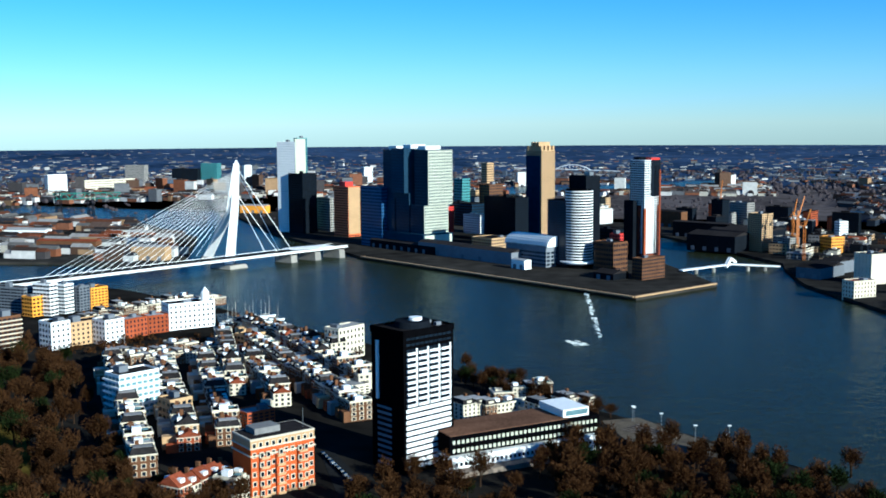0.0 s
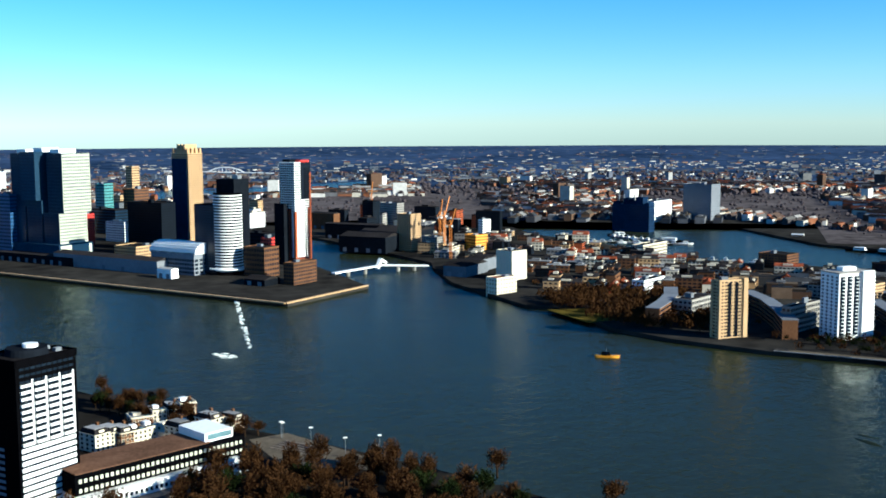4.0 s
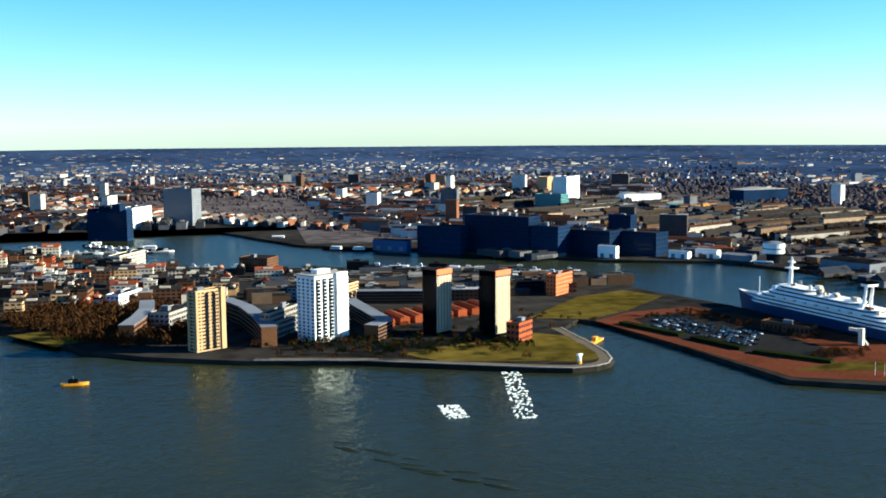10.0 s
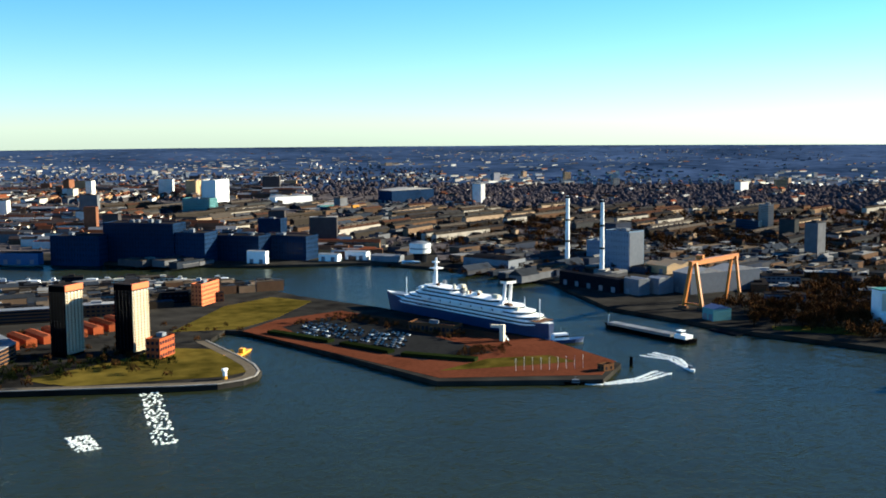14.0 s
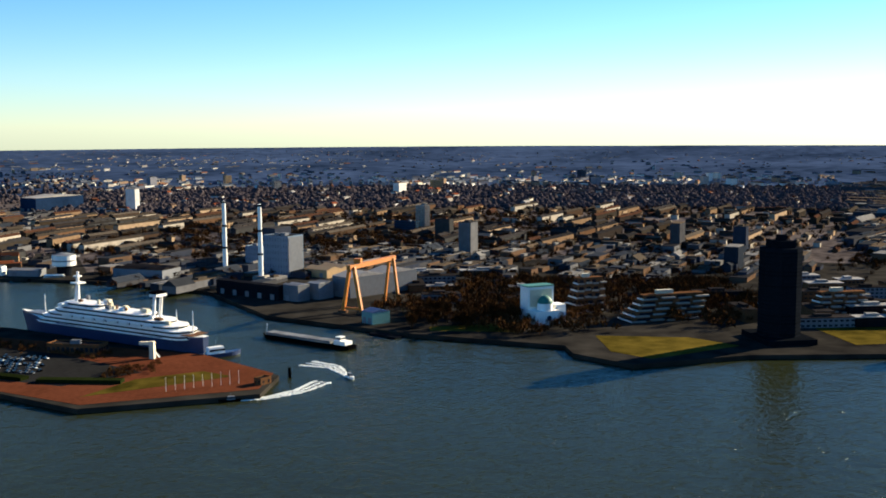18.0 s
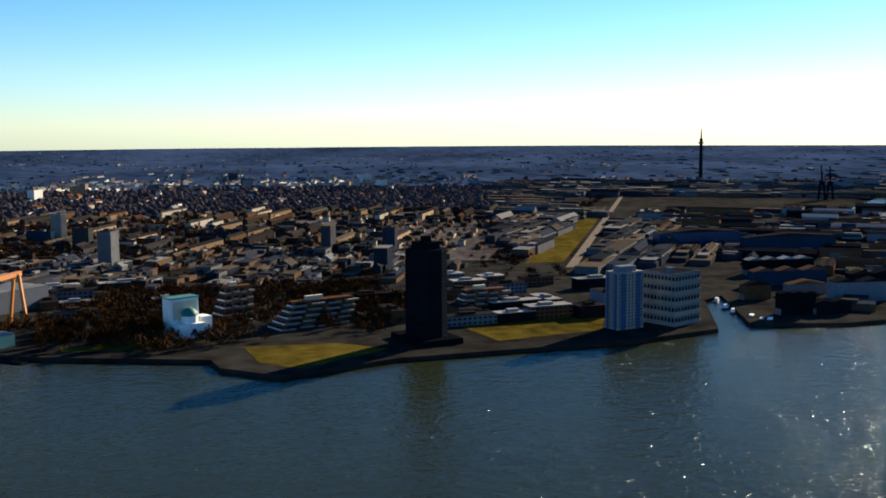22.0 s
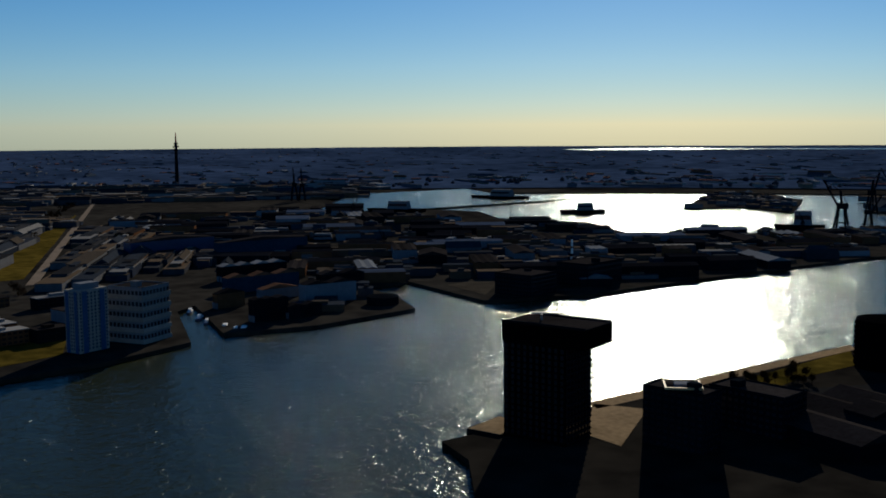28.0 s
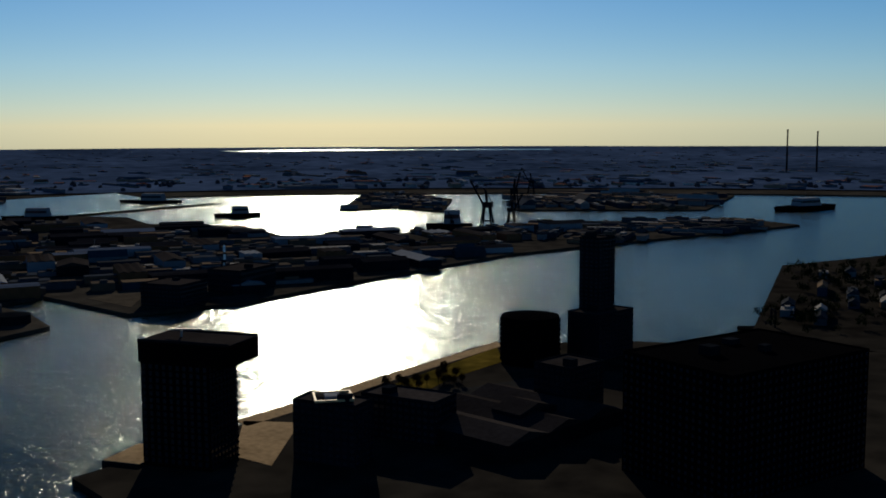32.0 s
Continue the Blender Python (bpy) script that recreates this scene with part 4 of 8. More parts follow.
def slab_pair(place, label):
    x, y, rz, w, d, h = place
    root = empty("apartment_tower", x, y, 3, rz, label, "tower", "twin dark apartment towers")
    # black walls and a pale sunward front set shade and light by colour
    part("wall", Mesh().box(-w / 2, w / 2, -d / 2, d / 2, -3, h), BLACK, root)
    part("lit_front", Mesh().box(w / 2, w / 2 + 0.5, -d / 2 + 0.6, d / 2 - 0.6, 2, h - 4), OFFWHITE, root)
    part("red_band", Mesh().box(w / 2 - 0.8, w / 2 + 0.8, -d / 2 + 0.3, d / 2 + 0.2, h - 3.2, h + 0.8), ORANGE, root)
    part("roof", Mesh().box(-w / 2, w / 2, -d / 2, d / 2, h, h + 0.6), ROOFDARK, root)
    levels = [3 + k * (h - 7) / 22 for k in range(22)]
    part("glazing", stacked(lambda: ring_panes(w + 1.0, d - 1, 4, 5, 0.3, 1.4, 0.12, "r"), [z + 0.8 for z in levels]), GLASS, root, kind="stuff")
    part("side_glazing", stacked(lambda: ring_panes(w, d, 5, 4, 0.16, 1.2, 0.12, "f"), [z + 0.9 for z in levels]), GLASS, root, kind="stuff")
    rail = Mesh().box(w / 2, w / 2 + 1.4, -d / 2 + 0.6, d / 2 - 0.6, 0, 0.35).data("gallery", TAN)
    for k in range(22):
        z = 3 + k * (h - 7) / 22
        part("gallery", rail, None, root, at=(0, 0, z))


slab_pair((506.6, 677.8, -83.5, 13.2, 17.7, 48.3), "dark brick apartment tower with pale galleried front")
slab_pair((533.8, 644.5, -86.5, 15.1, 17.2, 48), "dark apartment tower with bright galleried front")


def arc_block(pts, label, wall=BROWNBRICK, h=14.0, w=11.0):
    """A long low apartment building that follows a bent line."""
    x, y = pts[0]
    root = empty("apartment_block", x, y, 3, 0, label, "apartments", "low bent apartment blocks")
    for (ax, ay), (bx, by) in zip(pts, pts[1:]):
        a, b = Vector((ax - x, ay - y, h / 2)), Vector((bx - x, by - y, h / 2))
        wing = part("wing", Mesh().beam(a, b, w, h), wall, root)
        up = Vector((0, 0, h / 2 + 0.3))
        part("roof", Mesh().beam(a + up, b + up, w + 0.8, 0.5), GREY, wing)
        side = (b - a).cross(Vector((0, 0, 1))).normalized() * (w / 2 + 0.05)
        for k in range(4):
            zz = Vector((0, 0, -h / 2 + 2.0 + k * h / 4.3))
            part("glazing", Mesh().beam(a + zz + side, b + zz + side, 0.2, 1.3).beam(a + zz - side, b + zz - side, 0.2, 1.3), GLASS, wing)


arc_block([(319.8, 803), (343.7, 829.2), (367, 859.5), (387.5, 896.5)], "dark bent apartment block with grey roof")
arc_block([(388.4, 724.9), (408.9, 765.6), (428.1, 813.9), (437.9, 858.7)], "dark curved apartment block with grey roof")
arc_block([(453, 690.3), (476, 701.1), (518.7, 798.1)], "brown apartment block round a court", h=11)
arc_block([(553.4, 829.1), (595.1, 789.8)], "brown apartment row with pale roof", h=11)
for k in range(8):
    x0, y0 = 505.1, 739.6
    x1, y1 = 604.8, 728.8
    shed("row_houses", "row of low houses with red tiled roofs", (x0 + (x1 - x0) * k / 7, y0 + (y1 - y0) * k / 7, -109.5, 36, 8, 5.5), BRICK, ROOFRED, 1, group="red-roofed rows", category="houses", doors=False)
block("stepped_flats", "stepped concrete flats with terraces", "apartments", (373, 832.6, -57.9, 16, 37.3, 15.6), CONCRETE, 4, band=CONCRETE, proud=0.9)
block("stepped_flats", "stepped concrete flats with deep terraces", "apartments", (419.5, 756.3, -62.9, 7.2, 45.4, 19.3), CONCRETE, 5, band=CONCRETE, proud=0.9)
block("brick_building", "small red-brick corner building by the lawn", "house", (531.4, 617.2, -75.8, 10.3, 20.3, 13), BRICK, 3)
block("brick_building", "orange brick block by the dock", "apartments", (719.6, 739.3, -77.6, 10.1, 31.8, 18.4), ORANGE, 5, pw=0.35)
block("brick_building", "brown brick quay building", "apartments", (619, 1077.1, -62.7, 33.9, 25.5, 14.3), BROWNBRICK, 5)
block("white_building", "long cream flat-roofed block", "office", (534.4, 1209.8, -55.2, 14, 60, 15), OFFWHITE, 4)
block("white_building", "white low flats with dark windows", "apartments", (404.5, 968.2, -55.4, 12, 41.5, 11.3), WHITE, 3)
block("brick_building", "tan block beside a white tower", "apartments", (553.3, 844.8, -66.9, 14, 20.7, 16.3), TAN, 6)
block("grain_store", "large grey silo block with pale end wall", "silo", (854, 1634.7, -59, 50.2, 30, 56.8), GREY, 14, nw=16, pw=0.15, plant=2)
mill = block("flour_mill", "old dark flour mill with stepped towers by the dock", "mill", (672.7, 1521.3, -55.8, 60.6, 17.5, 36), NAVY, 9, pw=0.3, plant=3)
for a_, b_, top_ in ((-29, -20, 41), (-12, -3, 46), (-3, 8, 42), (8, 20, 48), (24, 30, 40)):
    part("mill_tower", Mesh().box(a_, b_, -8.4, 8.4, 36, top_), NAVY, mill)
for a_ in (-24, -16, 2, 14):
    part("vent_stack", Mesh().tube((a_, 0, 36), (a_, 0, 51), 1.1, 0.9), GREY, mill)
block("white_building", "white mill end block", "mill", (771.7, 1635, -56.1, 24, 60.3, 32), WHITE, 6, pw=0.2)
block("warehouse", "huge dark dockside warehouse", "warehouse", (929, 1008.8, -76.2, 89.2, 30, 44.1), NAVY, 9, pw=0.2, plant=4)
block("warehouse", "dark stepped mill buildings", "warehouse", (946.4, 947.9, -77.7, 39.6, 30, 34.2), NAVY, 7, pw=0.2, plant=3)
block("warehouse", "dark lower dock buildings", "warehouse", (985.1, 917.7, -80.3, 70, 30, 28.6), NAVY, 6, pw=0.2, plant=3)
block("silo_tower", "grey silo tower with lit edge", "silo", (1172.6, 1010.6, -81.3, 34.5, 18.2, 30.1), NAVY, 6, pw=0.1)
block("warehouse", "dark quay warehouse with white gable", "warehouse", (1022.5, 872.9, -82.6, 62.5, 30, 27), NAVY, 5, pw=0.2, plant=2)
block("warehouse", "dark blue-grey store along the water", "warehouse", (890.1, 1070.6, -72.6, 60.7, 30, 30.3), NAVY, 5, pw=0.2)
shed("dock_shed", "pale metal quay sheds with ridged roofs", (966.9, 875.1, -80.6, 23.7, 7.7, 14.1), WHITE, ROOFPALE, 2)
shed("dock_shed", "blue metal dock shed with dark roof", (846.6, 1120.2, -69.9, 48.2, 11.9, 12.7), BLUE, ROOFDARK, 1)
shed("dock_shed", "pale low shed on the dock edge", (1021.3, 813.6, -84, 24.6, 9.8, 7.9), WHITE, ROOFPALE, 1)
shed("dock_shed", "white low dock shed", (1046.9, 792.5, -85.5, 27.8, 9.9, 9.3), WHITE, ROOFPALE, 1)
shed("dock_shed", "low grey dock hall", (1050.2, 754.2, -87.1, 35.6, 16.7, 6.5), GREY, ROOFPALE, 2)
block("apartment_tower", "orange-tan tower block with small windows", "tower", (1828.1, 1710.6, -77.1, 24, 64.4, 38), TAN, 14, pw=0.4)
block("apartment_tower", "white tower block with grey stripes", "tower", (1631.2, 1495.6, -78.1, 30, 54.1, 51.8), WHITE, 18, pw=0.4)
block("office_building", "teal-grey office slab with strip windows", "office", (1499.4, 1420.4, -77.8, 54.2, 30, 26.3), TEAL, 9)

# ---- the near bank ----
def park_tower():
    x, y, rz, w, d, h = -112.7, 521.3, -48, 22.8, 29.6, 63.8
    root = empty("apartment_tower", x, y, 3, rz, "black and white apartment tower with loggias and round roof drum", "tower")
    part("wall", Mesh().box(-w / 2, w / 2, -d / 2, d / 2, -3, h), BLACK, root)
    part("parapet", Mesh().box(-w / 2 - 0.4, w / 2 + 0.4, -d / 2 - 0.4, -d / 2 + 0.4, h - 1.6, h + 1.2).box(-w / 2 - 0.4, w / 2 + 0.4, d / 2 - 0.4, d / 2 + 0.4, h - 1.6, h + 1.2).box(w / 2 - 0.4, w / 2 + 0.4, -d / 2, d / 2, h - 1.6, h + 1.2).box(-w / 2 - 0.4, -w / 2 + 0.4, -d / 2, d / 2, h - 1.6, h + 1.2), BLACK, root)
    part("roof", Mesh().box(-w / 2 + 0.5, w / 2 - 0.5, -d / 2 + 0.5, d / 2 - 0.5, h, h + 0.3), ROOFDARK, root)
    r = min(w, d) * 0.38
    part("roof_drum", Mesh().tube((0, 0, h), (0, 0, h + 3.2), r, r * 0.92, 28), DARK, root)
    part("roof_hatch", Mesh().tube((1, 1, h + 3.2), (1, 1, h + 4.6), r * 0.35, n=16), WHITE, root)
    for k in range(3):
        part("roof_box", Mesh().box(-w * 0.4 + k * w * 0.3, -w * 0.4 + k * w * 0.3 + 2, d * 0.3, d * 0.4, h, h + 1.8), GREY, root)
    n = 23
    fh = (h - 4) / n
    low = Mesh().box(w / 2 - 0.2, w / 2 + 0.35, -d * 0.46, d * 0.44, 0, fh * 0.62).data("white_band", WHITE)
    lowl = Mesh().box(-w * 0.32, w * 0.12, -d / 2 - 0.2, -d / 2 + 0.2, 0, fh * 0.45).data("side_band", GREY)
    pane = Mesh().box(w / 2 - 0.25, w / 2 + 0.15, -d * 0.038, d * 0.038, 0, fh * 0.4).data("pane", GLASS)
    loggia = Mesh().box(w / 2 - 0.2, w / 2 + 0.9, -d * 0.095, d * 0.1, 0, fh * 0.4).data("loggia", WHITE)
    pier = Mesh().box(w / 2 - 0.2, w / 2 + 0.45, d * 0.085, d * 0.112, 0, fh).data("pier", WHITE)
    for k in range(n):
        z = 2 + k * fh
        for i in range(10):
            part("pane", pane, None, root, at=(0, -d * 0.45 + (i + 0.5) * d * 0.09, z + fh * 0.55))
        if k < 11:
            part("white_band", low, None, root, at=(0, 0, z))
            part("side_band", lowl, None, root, at=(0, 0, z))
        elif k < 21:
            for i in range(4):
                part("loggia", loggia, None, root, at=(0, -d * 0.46 + (i + 0.5) * d * 0.225, z))
                part("pier", pier, None, root, at=(0, -d * 0.46 + (i + 0.5) * d * 0.225, z))
    strip = Mesh().box(-w * 0.34, -w * 0.26, -d / 2 - 0.6, -d / 2, h * 0.5, h * 0.92)
    part("lit_edge", strip, WHITE, root)
    return root


park_tower()


def long_pavilion():
    x, y, rz, w, d, h = -65.6, 535.6, -62, 24, 81.5, 16.4
    root = empty("pavilion_building", x, y, 3, rz, "long low black and white building with brown roof", "office")
    part("base_wall", Mesh().box(-w / 2 - 2, w / 2 + 2.5, -d / 2, d / 2 - 4, -3, h * 0.45), WHITE, root)
    part("upper_wall", Mesh().box(-w / 2, w / 2, -d / 2, d / 2, h * 0.48, h), BLACK, root)
    part("roof", Mesh().box(-w / 2 + 0.4, w / 2 - 0.4, -d / 2 + 0.4, d * 0.28, h, h + 0.4), RUST, root)
    part("roof_house", Mesh().box(-w / 2 + 1, w / 2 - 2, d * 0.26, d * 0.44, h, h + 4), WHITE, root)
    part("roof_glazing", Mesh().box(w / 2 - 2, w / 2 - 1.7, d * 0.28, d * 0.43, h + 1, h + 3.4), GLASSPALE, root)
    for lo, m_, ww in ((0.54, PALEGRID, w), (0.78, PALEGRID, w), (0.2, GLASS, w + 5)):
        pane = Mesh().box(ww / 2 - 0.3, ww / 2 + 0.12, -0.65, 0.65, 0, h * 0.1).data("pane", m_)
        for i in range(34):
            part("pane", pane, None, root, at=(0, -d / 2 + 1 + (i + 0.5) * (d - 2) / 34, h * lo))
    part("terrace", Mesh().box(w / 2, w / 2 + 9, -d / 2, d * 0.3, -1, 2.2), PAVING, root)
    for i in range(6):
        part("column", Mesh().tube((w / 2 + 1.5, d * 0.3 + i * 4, -1), (w / 2 + 1.5, d * 0.3 + i * 4, h * 0.5), 0.35), WHITE, root)


long_pavilion()


ORANGEBRICK = mat("orange_brick", (0.5, 0.16, 0.05), 0.85, grain=1.2, vary=0.2)


def brick_flats():
    x, y, rz, w, d, h = -171.7, 488.3, -53.5, 17, 30, 24.7
    root = empty("brick_apartments", x, y, 3, rz, "orange-red brick apartment house with cream bays and flat roof", "apartments")
    part("wall", Mesh().box(-w / 2, w / 2, -d / 2, d / 2, -12, h), ORANGEBRICK, root)
    part("attic", Mesh().box(-w / 2 - 0.15, w / 2 + 0.15, -d / 2 - 0.15, d / 2 + 0.15, h - 3.0, h), TAN, root)
    part("base_storey", Mesh().box(-w / 2 - 0.2, w / 2 + 0.2, -d / 2 - 0.2, d / 2 + 0.2, -12, 1.0), TAN, root)
    part("cornice", Mesh().box(-w / 2 - 0.5, w / 2 + 0.5, -d / 2 - 0.5, d / 2 + 0.5, h - 6.8, h - 6.2).box(-w / 2 - 0.5, w / 2 + 0.5, -d / 2 - 0.5, d / 2 + 0.5, h - 3.6, h - 3.0).box(-w / 2 - 0.3, w / 2 + 0.3, -d / 2 - 0.3, d / 2 + 0.3, h, h + 0.7), OFFWHITE, root)
    part("roof", Mesh().box(-w / 2 + 0.5, w / 2 - 0.5, -d / 2 + 0.5, d / 2 - 0.5, h + 0.7, h + 0.8), ROOFDARK, root)
    part("roof_house", Mesh().box(-w * 0.3, w * 0.2, -d * 0.35, d * 0.05, h + 0.8, h + 3.4), ROOFPALE, root)
    part("flagpole", Mesh().tube((w * 0.2, d * 0.42, h), (w * 0.2, d * 0.42, h + 9), 0.18, 0.08), STEEL, root)
    for c in (-0.3, -0.05, 0.3):
        part("bay", Mesh().box(w / 2 - 0.5, w / 2 + 1.2, d * c - 2.2, d * c + 2.2, 0, h - 7), ORANGEBRICK, root)
    frame = Mesh().box(-0.3, 0.2, -0.95, 0.95, 0, 2.3).data("window", OFFWHITE)
    pane = Mesh().box(-0.3, 0.32, -0.65, 0.65, 0.25, 2.0).data("pane", GLASS)
    bal = Mesh()
    for c in (-0.3, -0.05, 0.3):
        bal.box(w / 2 + 1.2, w / 2 + 2.0, d * c - 1.8, d * c + 1.8, 0, 0.9)
    bal = bal.data("balcony", TAN)
    n = 7
    for k in range(n):
        z = -4 + k * (h + 4) / n
        for i in range(10):
            c = -d / 2 + (i + 0.5) * d / 10
            bay = z < h - 8 and any(abs(c - d * q) < 2.4 for q in (-0.3, -0.05, 0.3))
            win = part("window", frame, None, root, at=(w / 2 + (1.2 if bay else 0), c, z + 0.8))
            part("pane", pane, None, win)
        if k < n - 1:
            part("balcony", bal, None, root, at=(0, 0, z))


brick_flats()
# the white crescent and its neighbours
block("crescent_wing", "white classical end pavilion of a crescent", "apartments", (-374.5, 792.8, -39.8, 16, 14.9, 18.8), WHITE, 5, pw=0.4, group="white crescent")
block("crescent_wing", "tan middle wing of a crescent", "apartments", (-360.5, 810.2, -40.8, 14, 26.7, 16.2), TAN, 5, pw=0.4, group="white crescent")
block("crescent_wing", "white classical pavilion with tall windows", "apartments", (-341.2, 808.1, -40.4, 16, 15.7, 17.5), WHITE, 5, pw=0.4, group="white crescent")
block("crescent_wing", "red-brick curved wing with white cornice", "apartments", (-332.4, 833.6, -35.4, 13, 20.2, 13.8), BRICK, 4, pw=0.4, group="white crescent", roof=ROOFPALE)
block("crescent_wing", "red-brick curved wing with white cornice", "apartments", (-319.4, 851.3, -50.5, 13, 16.4, 12.9), BRICK, 4, pw=0.4, group="white crescent", roof=ROOFPALE)
cw = block("crescent_wing", "white end house with small domed turret", "apartments", (-298.6, 871.8, -57.5, 18, 36.6, 19.6), WHITE, 5, pw=0.4, group="white crescent")
part("turret", Mesh().tube((5, 12, 18), (5, 12, 27), 3.2, n=12).tube((5, 12, 27), (5, 12, 31), 3.2, 0.3, 12), WHITE, cw)
block("apartment_block", "brown brick balcony flats by the park", "apartments", (-407.7, 782.5, -39.2, 15.3, 20.9, 24.3), BROWNBRICK, 8, band=OFFWHITE, proud=0.8)
block("office_building", "white striped office slab", "office", (-431.1, 930.8, -24.9, 18.7, 8.8, 25.9), WHITE, 8, pw=0.85, group="white office slabs")
block("office_building", "white striped office slab", "office", (-417.2, 939.7, -25.5, 7.6, 10.3, 23.8), WHITE, 8, pw=0.85, group="white office slabs")
block("office_building", "grey office slab with yellow end", "office", (-408.2, 951.4, -26.2, 7.7, 11.8, 20.2), GREY, 8, pw=0.6)
block("office_building", "yellow clad office cube", "office", (-401.9, 966.7, -36.8, 14, 17.2, 17.5), YELLOW, 7)
block("office_building", "low yellow and grey building", "office", (-439.1, 928.1, -34, 14, 15.2, 15.9), YELLOW, 5)
block("office_building", "grey glazed slab by the bridge ramp", "office", (-466.9, 947.3, -23.7, 40.4, 10.2, 21), GREY, 8, pw=0.8)
block("white_flats", "white balcony flats with glazed fronts", "apartments", (-267.6, 611, -43, 15, 24.1, 23.5), WHITE, 7, GLASSPALE, band=WHITE, proud=1.0, pw=0.8)
block("orange_house", "tan and orange apartment house", "apartments", (-239.1, 589.1, -45.4, 12, 13.3, 14.3), TAN, 4)
block("cream_villa", "pale yellow villa with steep roof", "house", (-235.8, 787.3, -44.3, 12, 18.2, 10.3), TAN, 3)
block("white_manor", "white manor with steep grey roof", "house", (-166.1, 755.6, -39.2, 13.3, 24.4, 20.8), OFFWHITE, 5, roof=ROOFPALE, pw=0.4)
block("flats", "low brown flats with flat roof", "apartments", (-195, 715.7, -52.6, 16, 40.8, 6.4), BROWNBRICK, 3, roof=ROOFPALE)
block("flats", "low flats with white roof edge", "apartments", (-155.7, 656.2, -56, 16, 22, 4.9), OFFWHITE, 3, roof=ROOFPALE)
block("brick_house", "brick and white corner house", "house", (-197.9, 591.6, -49.3, 12, 16.6, 6.9), BRICK, 4, roof=ROOFPALE)

# streets of town houses
RNG_ROWS = [(-231.8, 501.5, -311.7, 720), (-220.8, 540.4, -274.7, 703.1), (-203.6, 549.5, -254.4, 726.9),
            (-218.8, 651.2, -255.3, 790.7), (-142.3, 594.7, -233.5, 780.3), (-144.3, 663.4, -220, 808), (-168.7, 742, -253.2, 855.1), (-188.6, 624.9, -225.7, 726.2)]
for x0, y0, x1, y1 in RNG_ROWS:
    terrace(x0, y0, x1, y1, [0, 2, 3, 3, 6, 8, 3, 1, 4, 5, 6, 8], lift=(0.72, 1.15))
for x0, y0, x1, y1 in [(-317.9, 728.4, -276.8, 771.9), (-302.6, 719.8, -247.5, 761.8), (-388.5, 859, -336, 942.1), (-381.6, 905.6, -301.5, 982.2)]:
    terrace(x0, y0, x1, y1, [0, 3, 0, 7, 6, 2], lift=(0.6, 0.95))
terrace(-209.7, 458.8, -194, 488.7, [1, 1, 5])
terrace(-188.9, 467.2, -182.6, 481.2, [0, 7])
for x0, y0, x1, y1 in [(-92.2, 597.1, -81.8, 604.9), (-79.5, 601.4, -44.7, 619.7), (-52.7, 596.4, -21.5, 619.2), (-71.8, 641.6, -42.4, 647.6)]:
    terrace(x0, y0, x1, y1, [0, 3, 7, 2, 6], lift=(0.5, 0.8))

# park, promenade and their trees
def patch(name, pts, material, label, top, kind="structure", category="ground"):
    return solid(name, Mesh().prism(pts, top - 0.6, top), material, label, category, kind=kind)


patch("lawn", [(-346, 582), (-325, 604), (-297, 542), (-273, 475), (-244, 404), (-269, 405)], GRASS, "mown winter lawn in the park", 3.1)
grove([(-411, 748), (-350, 746), (-278, 581), (-224, 462), (-249, 404), (-329, 542)], 90, 7, (0.9, 1.5), 0.25)
grove([(-266, 551), (-247, 541), (-211, 462), (-224, 431)], 14, 6, (0.8, 1.1))
grove([(-214, 476), (-182, 483), (-174, 425), (-210, 425)], 18, 5, (0.8, 1.2))
grove([(-154, 490), (-119, 489), (-70, 496), (-42, 524), (-1, 537), (37, 527), (50, 500), (60, 459), (41, 422), (-138, 424)], 95, 6, (0.8, 1.3), 0.12)
grove([(-51, 538), (17, 533), (75, 492), (88, 465), (58, 426), (-62, 466)], 42, 7, (0.8, 1.3), 0.1)
grove([(-87, 715), (-31, 632), (-8, 598), (-18, 585), (-51, 622), (-91, 676)], 36, 5, (0.7, 1.0))
LATER = [("bare trees round a small harbour", [(-279, 918), (-157, 782), (-154, 742), (-266, 855)], 60, (2, 4))]
LATER.append(("bare trees before a crescent", [(-367, 774), (-318, 823), (-259, 822), (-243, 781), (-319, 746)], 60, (2, 4)))
for x, y in ((110.1, 444), (8.2, 533.3), (80.7, 498.9)):
    tree(x, y, 1.2)
patch("promenade", [(-16, 592), (4, 598), (37, 539), (29, 527), (-7, 546)], QUAYTOP, "paved riverside promenade", 3.12)
for k in range(5):
    x0, y0 = -8.4, 574
    x1, y1 = 22.2, 543.8
    solid("promenade_steps", Mesh().box(-0.5, 0.5, -14, 14, 2.8, 3.3 + 0.15 * k).turned(x0 + (x1 - x0) * 0.3 + k * 2.2, y0 + (y1 - y0) * 0.3 + k * 1.6, 0, 40), PAVING, "pale stone promenade step", "steps", "promenade steps")
patch("road", [(-158, 539), (-153, 544), (-132, 489), (-132, 461), (-143, 475)], ASPHALT, "asphalt street with parked cars", 3.11)
patch("road", [(-303, 653), (-302, 667), (-220, 476), (-224, 469)], ASPHALT, "asphalt park road", 3.11)


def lamp_post(x, y, h=8):
    root = empty("street_lamp", x, y, 3, 0, "slim grey street lamp with pale head", "street lamp", "promenade lamps")
    part("pole", Mesh().tube((0, 0, 0), (0, 0, h), 0.14, 0.09), STEEL, root)
    part("head", Mesh().box(-0.9, 0.9, -0.35, 0.35, h, h + 0.4), WHITE, root)


for x, y in ((0.4, 588.8), (12, 575.7), (24.3, 553.3), (35.2, 536.3), (-0.1, 590.9), (40.7, 552.3)):
    lamp_post(x, y)

